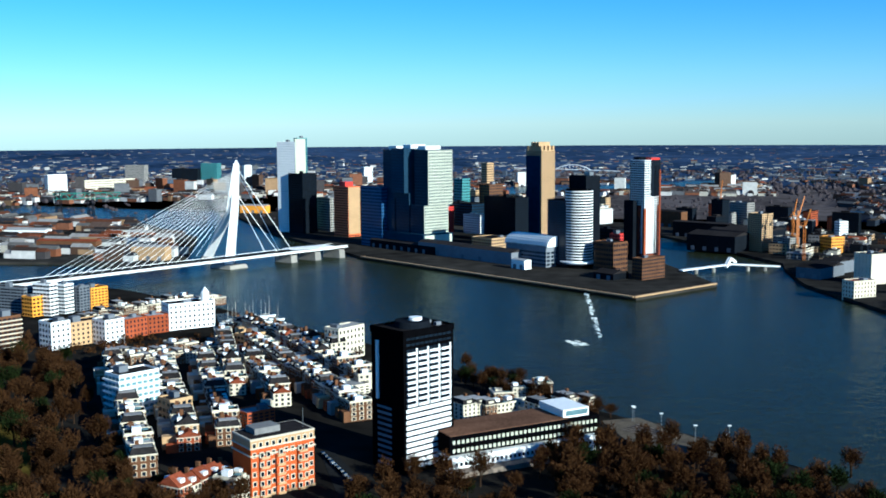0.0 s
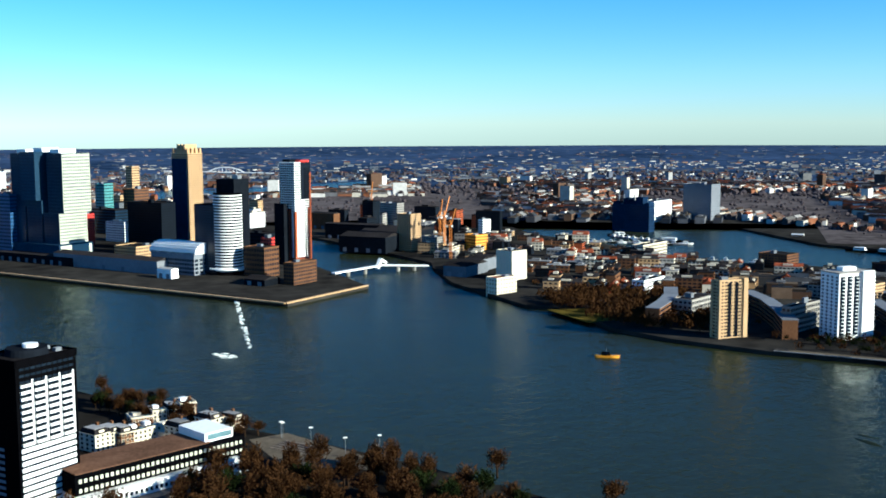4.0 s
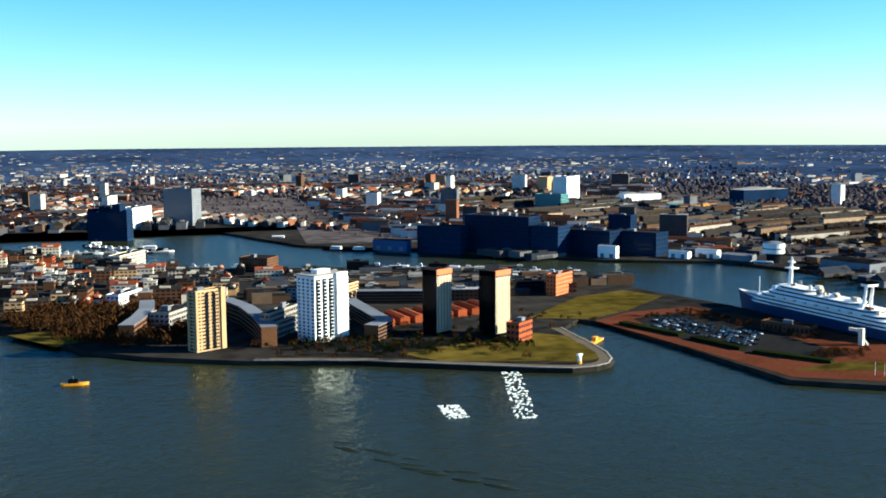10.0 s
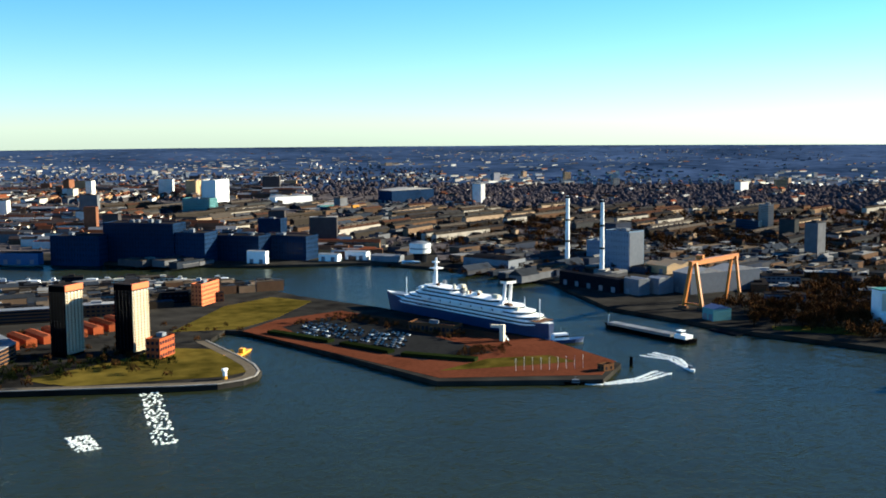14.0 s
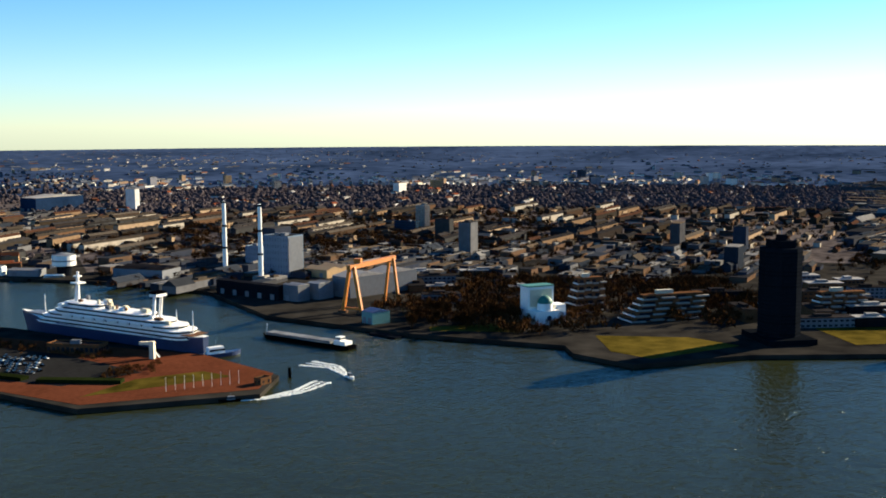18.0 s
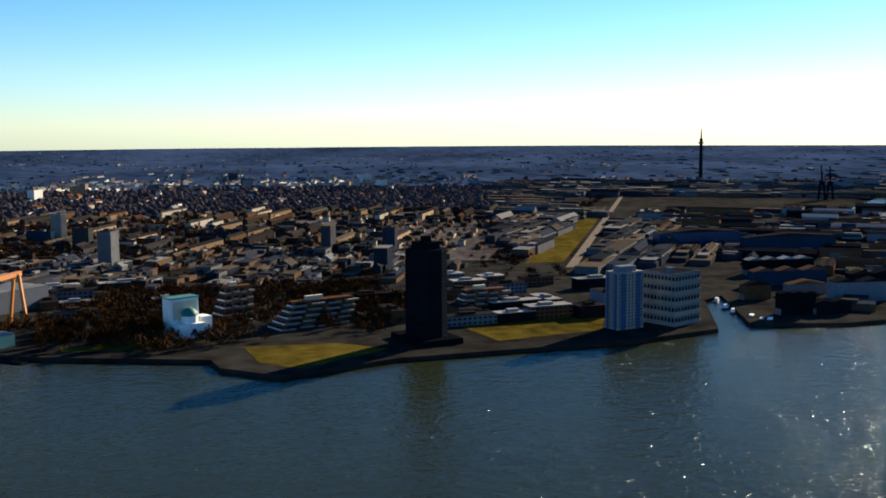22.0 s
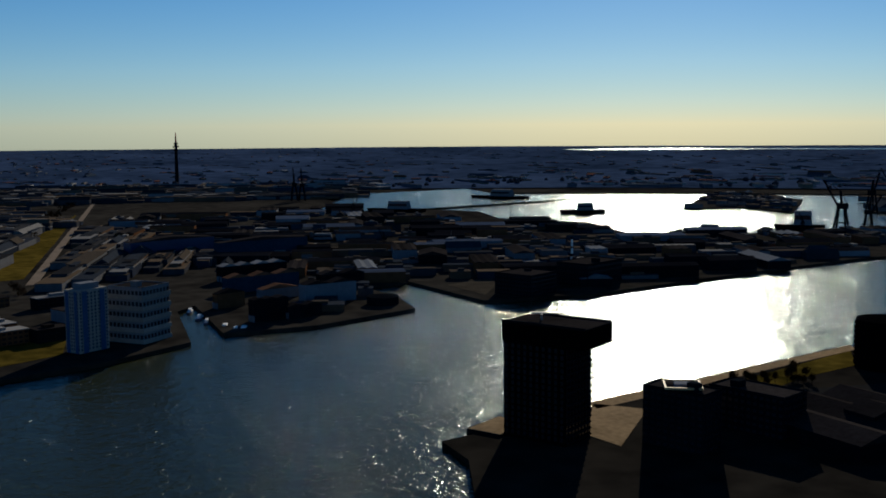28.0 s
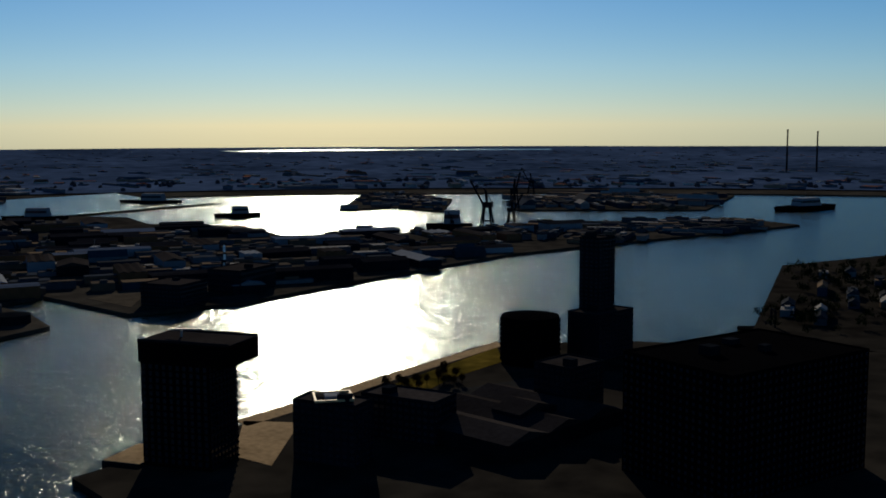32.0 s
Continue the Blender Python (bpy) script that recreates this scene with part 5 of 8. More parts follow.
# ---- cars ----
CARS = []
for k, paint in enumerate((WHITE, GREY, BLACK, DARK, NAVY, STEEL)):
    root = empty("car", 0, 0, -520, 0, ("white", "grey", "black", "dark grey", "navy", "silver")[k] + " parked car with dark windows", "car", "parked cars")
    part("body", Mesh().box(-2.15, 2.15, -0.88, 0.88, 0.3, 0.85, 0.97), paint, root)
    part("cabin", Mesh().box(-1.3, 1.0, -0.8, 0.8, 0.85, 1.45, 0.8), GLASS, root)
    for sx in (-1.3, 1.3):
        part("wheel", Mesh().tube((sx, -0.9, 0.33), (sx, 0.9, 0.33), 0.33, n=8), BLACK, root)
    CARS.append(root)


def car(x, y, rz, z=3.15):
    copy_thing(random.choice(CARS), pose(x, y, z, 0, 0, rz))


for k in range(12):
    x0, y0 = -155.8, 533.9
    x1, y1 = -134.7, 483.4
    car(x0 + (x1 - x0) * k / 11, y0 + (y1 - y0) * k / 11, math.degrees(math.atan2(y1 - y0, x1 - x0)))

# ---- island and lift bridge at the east ----
shed("warehouse", "long island warehouse with red roof", (-570.4, 1394.6, -10.1, 80.1, 16, 14.1), BROWNBRICK, ROOFRED)
shed("warehouse", "cream riverside warehouse with pale roof", (-444.5, 1307.8, -13.4, 43.5, 16, 15.8), TAN, ROOFPALE)
shed("warehouse", "white riverside hall with pale roof", (-685.7, 1562.9, -7.8, 60.6, 20, 12.6), WHITE, ROOFPALE)


def lift_bridge():
    ax, ay = -779.5, 1925.2
    bx, by = -669.9, 1952.8
    root = empty("lift_bridge", ax, ay, 0, 0, "old green steel railway lift bridge with two towers", "bridge")
    b = Vector((bx - ax, by - ay, 0))
    z0, z1 = 34, 44
    n = 12
    for k in range(n):
        p, q = b * (k / n), b * ((k + 1) / n)
        up, lo = Vector((0, 0, z1)), Vector((0, 0, z0))
        part("truss_brace", Mesh().beam(p + (lo if k % 2 else up), q + (up if k % 2 else lo), 1.2, 1.2), GREEN, root)
    for z in (z0, z1):
        part("truss_chord", Mesh().beam(Vector((0, 0, z)), b + Vector((0, 0, z)), 1.6, 1.6), GREEN, root)
    for q in (0.08, 0.55):
        tw = Mesh()
        for sx in (-4, 4):
            for sy in (-4, 4):
                tw.beam(b * q + Vector((sx, sy, 0)), b * q + Vector((sx, sy, 50)), 1.2, 1.2)
        for k in range(8):
            tw.beam(b * q + Vector((-4, -4, k * 6)), b * q + Vector((4, -4, k * 6 + 6)), 0.6, 0.6)
        part("lift_tower", tw, DARK, root)


lift_bridge()
block("apartment_tower", "white slab block with vertical strips", "tower", (-1002.6, 2569.6, -40, 16, 48.7, 45.3), WHITE, 11, nw=4, pw=0.6)
block("apartment_block", "long cream apartment row", "apartments", (-917, 2680.8, -43.6, 14, 140.7, 28), OFFWHITE, 5)
block("office_tower", "grey concrete slab tower above suburbs", "tower", (-929.1, 2974, -12.6, 56.2, 21.9, 48.1), CONCRETE, 12)
block("office_tower", "grey-green slab tower among low suburbs", "tower", (-747.9, 3059, -16.1, 48.3, 26.1, 47.8), TEAL, 11)
block("office_building", "dark glazed office block among suburbs", "office", (-815.9, 3059.7, -15.2, 77.5, 19.5, 34), DARK, 6)
block("apartment_tower", "slim white tower among low suburbs", "tower", (-655.8, 3094.4, -49.5, 14, 23.3, 40.7), WHITE, 10)
block("apartment_tower", "slim white tower block", "tower", (-303.3, 2857.1, -55.7, 14, 25.1, 47.6), WHITE, 12)
shed("market_hall", "long hall with yellow roof edge", (-443.1, 2000.4, -18.6, 51.1, 17.2, 13.1), YELLOW, ROOFPALE)

# ---- the moored liner and its pier ----
def hull_mesh(length, beam, h0, h1, sheer, n=24, stern=0.75, rounded=0.0):
    """A ship's hull, bow at +x."""
    m = Mesh()
    for i in range(n + 1):
        t = i / n
        wide = beam / 2 * (min(1, stern + t * 2.5) if t < 0.3 else 1.0) * (1 if t < 0.68 else max(0.02, 1 - ((t - 0.68) / 0.32) ** 1.9))
        if t < rounded:
            wide *= max(0.12, 1 - (1 - t / rounded) ** 2) ** 0.5
        x = -length / 2 + length * t
        top = h1 + sheer * (abs(t - 0.4) * 1.6) ** 2
        rake = length * 0.03 * max(0, (t - 0.85) / 0.15)
        m.v += [(x - (1 - t) * 0 - rake, -wide * 0.82, h0), (x, -wide, top), (x, wide, top), (x - rake, wide * 0.82, h0)]
    for i in range(n):
        a, b = 4 * i, 4 * i + 4
        m.f += [(a, b, b + 1, a + 1), (a + 1, b + 1, b + 2, a + 2), (a + 2, b + 2, b + 3, a + 3), (a + 3, b + 3, b, a)]
    m.f += [(0, 1, 2, 3), (4 * n + 3, 4 * n + 2, 4 * n + 1, 4 * n)]
    return m


def liner():
    ax, ay = 782.4, 586.9
    bx, by = 715.1, 413
    length = math.hypot(bx - ax, by - ay) * 1.06
    root = empty("ocean_liner", (ax + bx) / 2, (ay + by) / 2, 0, math.degrees(math.atan2(ay - by, ax - bx)), "large white and blue-grey liner moored at a pier", "ship")
    beam = length * 0.125
    part("hull", hull_mesh(length, beam, -2, 11, 5, 40, stern=0.6, rounded=0.16), HULL, root, "dark blue-grey hull")
    part("waterline", hull_mesh(length * 0.985, beam * 0.99, -2.2, -0.2, 0, 40, stern=0.6, rounded=0.16), OFFWHITE, root)
    part("sheer_band", hull_mesh(length * 0.997, beam * 1.014, 9.6, 11.3, 5, 40, stern=0.6, rounded=0.16), WHITE, root)
    L = length
    decks = [(-0.455, 0.36, 0.485, 11, 13.8), (-0.435, 0.335, 0.475, 13.8, 16.5), (-0.395, 0.3, 0.45, 16.5, 19.2), (-0.34, 0.26, 0.42, 19.2, 22), (-0.24, 0.235, 0.37, 22, 24.8), (0.02, 0.21, 0.32, 24.8, 27.6)]

    def deck_line(x0, x1, wd, more=0.0):
        """A deck's outline: rounded aft, drawn in forward."""
        half = wd * beam + more
        aft = [(x0 * L - more + half * 0.9 * (1 - math.sin(a * math.pi / 8)), half * math.cos(a * math.pi / 8)) for a in range(9)]
        return aft + [(x1 * L - 9, -half), (x1 * L + more, -half * 0.6), (x1 * L + more, half * 0.6), (x1 * L - 9, half)]

    for x0, x1, wd, z0, z1 in decks:
        deck = part("deck_house", Mesh().prism(deck_line(x0, x1, wd), z0, z1), WHITE, root)
        # solid dark band in place of the shade under an open deck
        part("promenade", Mesh().prism(deck_line(x0, x1, wd, 0.25), z0 + 1.0, z1 - 0.75), DARK, deck, "dark band standing in for a shaded open promenade")
        part("rail", Mesh().prism(deck_line(x0, x1, wd, 0.9), z0 - 0.15, z0 + 0.25), WHITE, deck)
        n = int((x1 - x0) * L / 7)
        post = Mesh().box(-0.3, 0.3, -wd * beam - 0.5, -wd * beam + 0.2, 0, z1 - z0).data("stanchion", WHITE)
        for k in range(1, n):
            part("stanchion", post, None, deck, at=((x0 + 0.06) * L + k * (x1 - x0 - 0.1) * L / n, 0, z0))
    part("funnel", Mesh().tube((-0.26 * L, -3.2, 22), (-0.27 * L, -3.2, 39), 1.3, 1.1).tube((-0.26 * L, 3.2, 22), (-0.27 * L, 3.2, 39), 1.3, 1.1).box(-0.28 * L - 1.5, -0.26 * L + 1.5, -5, 5, 38, 40), WHITE, root, "slim twin white funnels with dark tops")
    part("funnel_top", Mesh().box(-0.28 * L - 1.7, -0.26 * L + 1.7, -5.2, 5.2, 40, 41.4), BLACK, root)
    part("mast", Mesh().tube((0.17 * L, 0, 26), (0.16 * L, 0, 50), 2.2, 0.9).box(0.14 * L, 0.18 * L, -4, 4, 41, 42).box(0.15 * L, 0.175 * L, -2, 2, 46, 47), WHITE, root, "tall white radar mast")
    part("bridge_wing", Mesh().box(0.18 * L, 0.205 * L, -beam * 0.5, beam * 0.5, 24.4, 27), WHITE, root)
    for x in (0.36, -0.36, -0.44):
        part("derrick", Mesh().tube((x * L, 0, 14), (x * L, 0, 30), 0.5, 0.25), WHITE, root)
    for k in range(8):
        for s in (-1, 1):
            part("lifeboat", Mesh().box(-3.6, 3.6, -1.2, 1.2, 0, 1.9, 1.25).turned((-0.28 + k * 0.062) * L, s * beam * 0.49, 17.2, 0), WHITE, root)
    rnd = random.Random(12)
    for k in range(26):
        x, yy, zz = rnd.uniform(-0.36, 0.2) * L, rnd.uniform(-0.3, 0.3) * beam, 0
        zz = 28 if 0.02 * L < x < 0.18 * L else 25.2 if -0.22 * L < x else 22.5 if -0.33 * L < x else 19.5
        b = rnd.uniform(1.0, 3.2)
        part("deck_house" if b > 2 else "ventilator", Mesh().box(x - b, x + b, yy - b * 0.6, yy + b * 0.6, zz, zz + rnd.uniform(1.4, 3.6), 0.9), rnd.choice((WHITE, OFFWHITE, GREY, RUST)), root)
    part("foredeck", Mesh().box(0.33 * L, 0.44 * L, -beam * 0.22, beam * 0.22, 14, 15.6), STEEL, root)
    part("pool_deck", Mesh().box(-0.47 * L, -0.41 * L, -beam * 0.35, beam * 0.35, 13.9, 14.2), RUST, root)


liner()
PIER_TOP = [(630, 626), (680, 632), (740, 611), (701, 404), (656, 338), (614, 332), (561, 418)]
patch("pavement", PIER_TOP, REDPAVE, "red-brown paved pier", 3.12)
patch("car_park", [(657, 609), (710, 602), (685, 502), (644, 421), (600, 452), (618, 550)], ASPHALT, "asphalt car park on a pier", 3.16)
patch("lawn", [(578, 427), (625, 416), (653, 384), (643, 360), (615, 387)], GRASS, "strip of winter grass on a pier", 3.17)
patch("lawn", [(602, 672), (714, 714), (774, 709), (771, 662), (688, 638), (634, 634)], GRASS, "wide lawn beside a dock", 3.15)
patch("lawn", [(440, 630), (554, 635), (571, 588), (527, 534), (503, 539), (440, 605)], GRASS, "sunlit lawn at a harbour point", 3.15)
patch("lawn", [(439, 644), (546, 626), (555, 596), (521, 543), (501, 541), (438, 620)], GRASS, "strip of lawn along a quay", 3.16)
patch("lawn", [(274, 901), (318, 895), (310, 839), (281, 835)], GRASS, "small grass slope by the water", 3.15)
EDGE = [(354, 694), (406, 641), (471, 546.5), (485, 529.5), (500.5, 522.5), (513.5, 522.5), (526, 529.5), (540, 544.5), (555, 568), (588, 626)]
INNER = []
for i, (x, y) in enumerate(EDGE):
    (ax, ay), (bx, by) = EDGE[max(0, i - 1)], EDGE[min(len(EDGE) - 1, i + 1)]
    q = math.hypot(bx - ax, by - ay)
    INNER.append((x - (by - ay) / q * 8, y + (bx - ax) / q * 8))
for i in range(len(EDGE) - 1):
    patch("quay_walk_%d" % (i + 1), [EDGE[i], EDGE[i + 1], INNER[i + 1], INNER[i]], QUAYTOP, "pale quayside walk round a harbour point", 3.2)
    solid("quay_edge_%d" % (i + 1), Mesh().beam((*EDGE[i], 3.25), (*EDGE[i + 1], 3.25), 1.2, 0.5), CONCRETE, "pale kerb along a quay", "quay", kind="structure")
for row in range(7):
    for k in range(22):
        x0, y0 = 680.1, 600.6
        x1, y1 = 670.8, 504.1
        x2, y2 = 644.4, 583.7
        u, v = k / 21, row / 5
        if random.random() < 0.72:
            car(x0 + (x1 - x0) * u + (x2 - x0) * v, y0 + (y1 - y0) * u + (y2 - y0) * v, 60 + random.uniform(-4, 4))
hedge = lambda x0, y0, x1, y1: solid("hedge", Mesh().beam((x0, y0, 4), (x1, y1, 4), 7, 2.6), EVERGREEN, "dark clipped hedge along the car park", "hedge", "hedges")
hedge(633.2, 602.3, 623.3, 540.7)
hedge(620.6, 528.9, 611.1, 482.8)
hedge(608.6, 472.3, 615, 419.6)
LATER.append(("low shrubs on a pier", [(649, 609), (724, 600), (687, 456), (669, 465), (690, 589)], 90, (1.2, 2.6)))
LATER.append(("low bushes at a pier head", [(646, 444), (668, 420), (645, 409), (614, 436)], 50, (1.2, 2.4)))
for k in range(9):
    x0, y0 = 599.2, 383.8
    x1, y1 = 626, 349.1
    root = empty("flagpole", x0 + (x1 - x0) * k / 8, y0 + (y1 - y0) * k / 8, 3, 0, "slim pale flagpole on a paved pier", "flagpole", "pier flagpoles")
    part("pole", Mesh().tube((0, 0, 0), (0, 0, 8), 0.12, 0.07), WHITE, root)
    part("finial", Mesh().tube((0, 0, 8), (0, 0, 8.3), 0.2), WHITE, root)
block("pier_house", "low dark brick hut at a pier end", "house", (628.1, 334.6, -115.2, 5.9, 8.8, 3.4), BROWNBRICK, 1, pw=0.3, plant=0)
gx, gy = 683.2, 433.1
gang = empty("gangway_tower", gx, gy, 3, 0, "pale gangway tower beside a liner", "gangway")
part("frame", Mesh().box(-1.6, 1.6, -1.6, 1.6, 0, 12).box(-1.2, 1.2, 1.6, 9, 9.5, 11.5), OFFWHITE, gang)
part("stair", Mesh().beam((4, -3, 0), (4, 6, 11), 2, 0.5), STEEL, gang)
block("quay_kiosk", "low brown terminal kiosk on a pier", "kiosk", (695, 494.7, -90.1, 39, 13.6, 6), BROWNBRICK, 1)


def boat(name, label, x, y, rz, length, hull=WHITE, house=WHITE, high=2.2, category="boat"):
    root = empty(name, x, y, 0, rz, label, category)
    part("hull", hull_mesh(length, length * 0.24, -0.4, high * 0.6, 0.6, 12), hull, root)
    part("cabin", Mesh().box(-length * 0.25, length * 0.12, -length * 0.08, length * 0.08, high * 0.6, high * 1.6, 0.85), house, root)
    part("window_band", Mesh().box(-length * 0.22, length * 0.105, -length * 0.083, length * 0.083, high * 1.0, high * 1.3), GLASS, root)
    part("mast", Mesh().tube((-length * 0.05, 0, high * 1.5), (-length * 0.05, 0, high * 2.6), 0.1), STEEL, root)
    return root


def way(t0, t1):
    return math.degrees(math.atan2(t1[1] - t0[1], t1[0] - t0[0]))


boat("water_taxi", "yellow water taxi on the river", 243.8, 724.3, way((237.7, 728.3), (250.6, 720.1)), 17, YELLOW, BLACK, 2.4)
boat("tug_boat", "grey tug moored at a pier", 710.9, 397.8, way((700.3, 405.3), (718, 388.4)), 34, HULL, WHITE, 4.5, "tug")
boat("speed_boat", "white speedboat with foaming wake", 664.1, 290.1, way((693.5, 311.8), (664.1, 290.1)), 13, WHITE, GREY, 2.0)
boat("speed_boat", "dark speedboat turning with a curved wake", 594.3, 342.3, way((603.2, 326.7), (594.3, 342.3)), 13, BLACK, GREY, 2.0)


def wake(label, pts, w0, w1):
    m = Mesh()
    rnd = random.Random(7)
    for i in range(len(pts) - 1):
        a, b = Vector((*pts[i], 0)), Vector((*pts[i + 1], 0))
        s = (b - a).cross(Vector((0, 0, 1))).normalized()
        n = 80
        for k in range(n):
            t = k / n
            w = w0 + (w1 - w0) * (i + t) / (len(pts) - 1)
            for side in (-1, 1, 0):
                c = a + (b - a) * (t + rnd.uniform(-0.03, 0.03)) + s * (side * w + rnd.uniform(-0.5, 0.5) * (0.5 + w * 0.3))
                r = rnd.uniform(0.5, 1.5) * (1.0 if side else 0.7)
                q = [(c.x + r * rnd.uniform(0.6, 1.6) * math.cos(j * math.pi / 3), c.y + r * rnd.uniform(0.6, 1.6) * math.sin(j * math.pi / 3)) for j in range(6)]
                m.prism(q, -0.1, rnd.uniform(0.1, 0.4), 0.6)
    return solid("wake_foam", m, FOAM, label, "wake", kind="stuff")


wake("white foam trail behind a speedboat", [(664.1, 290.1), (693.7, 309.9), (700.1, 330.9)], 0.5, 7)
wake("curved white foam trail behind a speedboat", [(595.5, 342.2), (605.9, 324.4), (624.1, 310.7), (651.1, 304)], 0.5, 5)


def ripples(label, t0, t1, wide, n, sx, sy):
    """A long stretch of broken white water."""
    m, rnd = Mesh(), random.Random(11)
    a, b = Vector((*t0, 0)), Vector((*t1, 0))
    s = (b - a).cross(Vector((0, 0, 1))).normalized()
    for _ in range(int(n * 1.5)):
        c = a + (b - a) * rnd.random() + s * rnd.uniform(-wide, wide)
        q = [(c.x + sx * rnd.uniform(0.3, 0.85) * math.cos(j * math.pi / 3 + 0.4), c.y + sy * rnd.uniform(0.3, 0.85) * math.sin(j * math.pi / 3 + 0.4)) for j in range(6)]
        m.prism(q, -0.1, rnd.uniform(0.15, 0.5), 0.7)
    return solid("white_water", m, FOAM, label, "foam", kind="stuff")


ripples("streak of broken white water on the river", (460.7, 560.6), (383, 476), 6, 130, 1.7, 0.8)
ripples("patch of bright white water", (372.3, 527.1), (357.3, 502.6), 6, 100, 1.5, 0.9)
ripples("thin dashed line of white water", (33.6, 1055.2), (16.5, 833.8), 1.5, 60, 2.0, 1.6)
ripples("faint patch of white water", (-5.7, 823.7), (-0.5, 804.8), 5, 20, 3.0, 0.6)


def barge():
    ax, ay = 787.2, 394.3
    bx, by = 749.9, 313
    L = math.hypot(ax - bx, ay - by)
    root = empty("river_barge", (ax + bx) / 2, (ay + by) / 2, 0, way((bx, by), (ax, ay)), "long loaded river barge with white wheelhouse", "barge")
    part("hull", hull_mesh(L, 11, -0.5, 2.6, 0.5, 20, 0.9), BLACK, root)
    part("hatch", Mesh().box(-L * 0.3, L * 0.42, -4, 4, 2.6, 4.2), STEEL, root)
    for k in range(9):
        part("hatch_cover", Mesh().box(-L * 0.3 + k * L * 0.08, -L * 0.3 + k * L * 0.08 + L * 0.07, -4.2, 4.2, 4.2, 4.7), GREY, root)
    part("wheelhouse", Mesh().box(-L * 0.46, -L * 0.34, -4, 4, 2.6, 5.4).box(-L * 0.40, -L * 0.345, -2.6, 2.6, 5.4, 8.2), WHITE, root)
    part("window_band", Mesh().box(-L * 0.402, -L * 0.343, -2.7, 2.7, 6.4, 7.5), GLASS, root)
    part("bow_mast", Mesh().tube((L * 0.45, 0, 3), (L * 0.44, 0, 10), 0.25), WHITE, root)


barge()
# harbour-mouth beacon, jetty and mooring posts
bx, by = 498.6, 534.4
beacon = empty("harbour_beacon", bx, by, 0, 0, "white and yellow harbour light on a point", "beacon")
part("base", Mesh().tube((0, 0, -1), (0, 0, 5), 1.6, 1.4), YELLOW, beacon)
part("lamp_house", Mesh().tube((0, 0, 5), (0, 0, 8.4), 1.3).box(-2, 2, -1, 1, 8.4, 9.6), WHITE, beacon)
jx, jy = 574.8, 582.2
jetty = empty("ferry_jetty", jx, jy, 0, 20, "yellow floating ferry jetty", "jetty")
part("pontoon", Mesh().box(-12, 12, -2.6, 2.6, -0.4, 1.2), YELLOW, jetty)
part("shelter", Mesh().box(-3, 2, -1.6, 1.6, 1.2, 4), YELLOW, jetty)
part("gangplank", Mesh().beam((-12, 0, 1.2), (-22, 6, 3.2), 1.6, 0.3), YELLOW, jetty)
for x, y in ((660.6, 329.3), (658.5, 327.8)):
    solid("mooring_post", Mesh().tube((x, y, -2), (x, y, 6), 0.8, 0.7), BLACK, "dark timber mooring post in the water", "post", "mooring posts")
pontoon = lambda x0, y0, x1, y1, w: solid("pontoon_pier", Mesh().beam((x0, y0, 0.6), (x1, y1, 0.6), w, 1.6), CONCRETE, "long floating dock pier with moored barges", "pier", "dock piers")
pontoon(555.7, 1407.4, 651.9, 1323.9, 7)
pontoon(608.8, 1465.8, 640.3, 1376.4, 6)
pontoon(730.8, 1032.2, 862.2, 824.8, 9)
for x, y, rz, L in ((624.7, 1462.9, -30, 40), (652.3, 1367, -40, 45), (841.5, 1352, -40, 50), (829.5, 1160.5, -50, 40), (812.4, 1185.4, -60, 40), (842.3, 819.9, -60, 36), (744.4, 980.4, -60, 36), (779.3, 936.3, -60, 36), (1046.3, 715.7, -60, 60)):
    boat("moored_barge", "moored barge with small white deckhouse", x, y, rz, L, BLACK, WHITE, 3.4, "barge")

random.seed(31)
for (x0, y0, x1, y1), count in (((555.7, 1407.4, 651.9, 1323.9), 11), ((608.8, 1465.8, 640.3, 1376.4), 8), ((730.8, 1032.2, 862.2, 824.8), 10), ((560, 1190, 640, 1110), 7), ((860, 1120, 950, 930), 9)):
    turn = way((x0, y0), (x1, y1))
    for k in range(count):
        q, side = (k + random.uniform(0.2, 0.8)) / count, random.choice((-1, 1)) * 8
        boat("moored_boat", "small pale boat moored at a dock pier", x0 + (x1 - x0) * q - math.sin(radians(turn)) * side, y0 + (y1 - y0) * q + math.cos(radians(turn)) * side, turn + random.uniform(-8, 8), random.uniform(11, 19), random.choice((WHITE, OFFWHITE, HULL, BLACK)), WHITE, 2.6)


def bow_waves(label, a, b, n, length):
    """A chain of low swells left by a passing boat."""
    m, rnd = Mesh(), random.Random(19)
    a, b = Vector((*a, 0)), Vector((*b, 0))
    u = (b - a).normalized()
    s_ = Vector((-u.y, u.x, 0))
    for k in range(n):
        c = a + (b - a) * ((k + rnd.uniform(-0.3, 0.3)) / n) + s_ * rnd.uniform(-7, 7)
        w, L, hh = rnd.uniform(1.6, 2.6), length * rnd.uniform(0.6, 1.2), rnd.uniform(0.3, 0.6)
        turn = Vector((u.x * math.cos(0.35) - u.y * math.sin(0.35), u.x * math.sin(0.35) + u.y * math.cos(0.35), 0))
        across = Vector((-turn.y, turn.x, 0))
        ridge_ = []
        for i in range(7):
            q = i / 6 - 0.5
            e = max(0.02, 1 - (2 * q) ** 2)
            ridge_ += [tuple(c + turn * L * q + across * j * w * e + Vector((0, 0, hh * e if j == 0 else -0.05))) for j in (-1, 0, 1)]
        m.add(ridge_, [(i * 3 + j, i * 3 + 3 + j, i * 3 + 4 + j, i * 3 + 1 + j) for i in range(6) for j in (0, 1)])
    solid("boat_swell", m, WATER, label, "waves", kind="stuff")


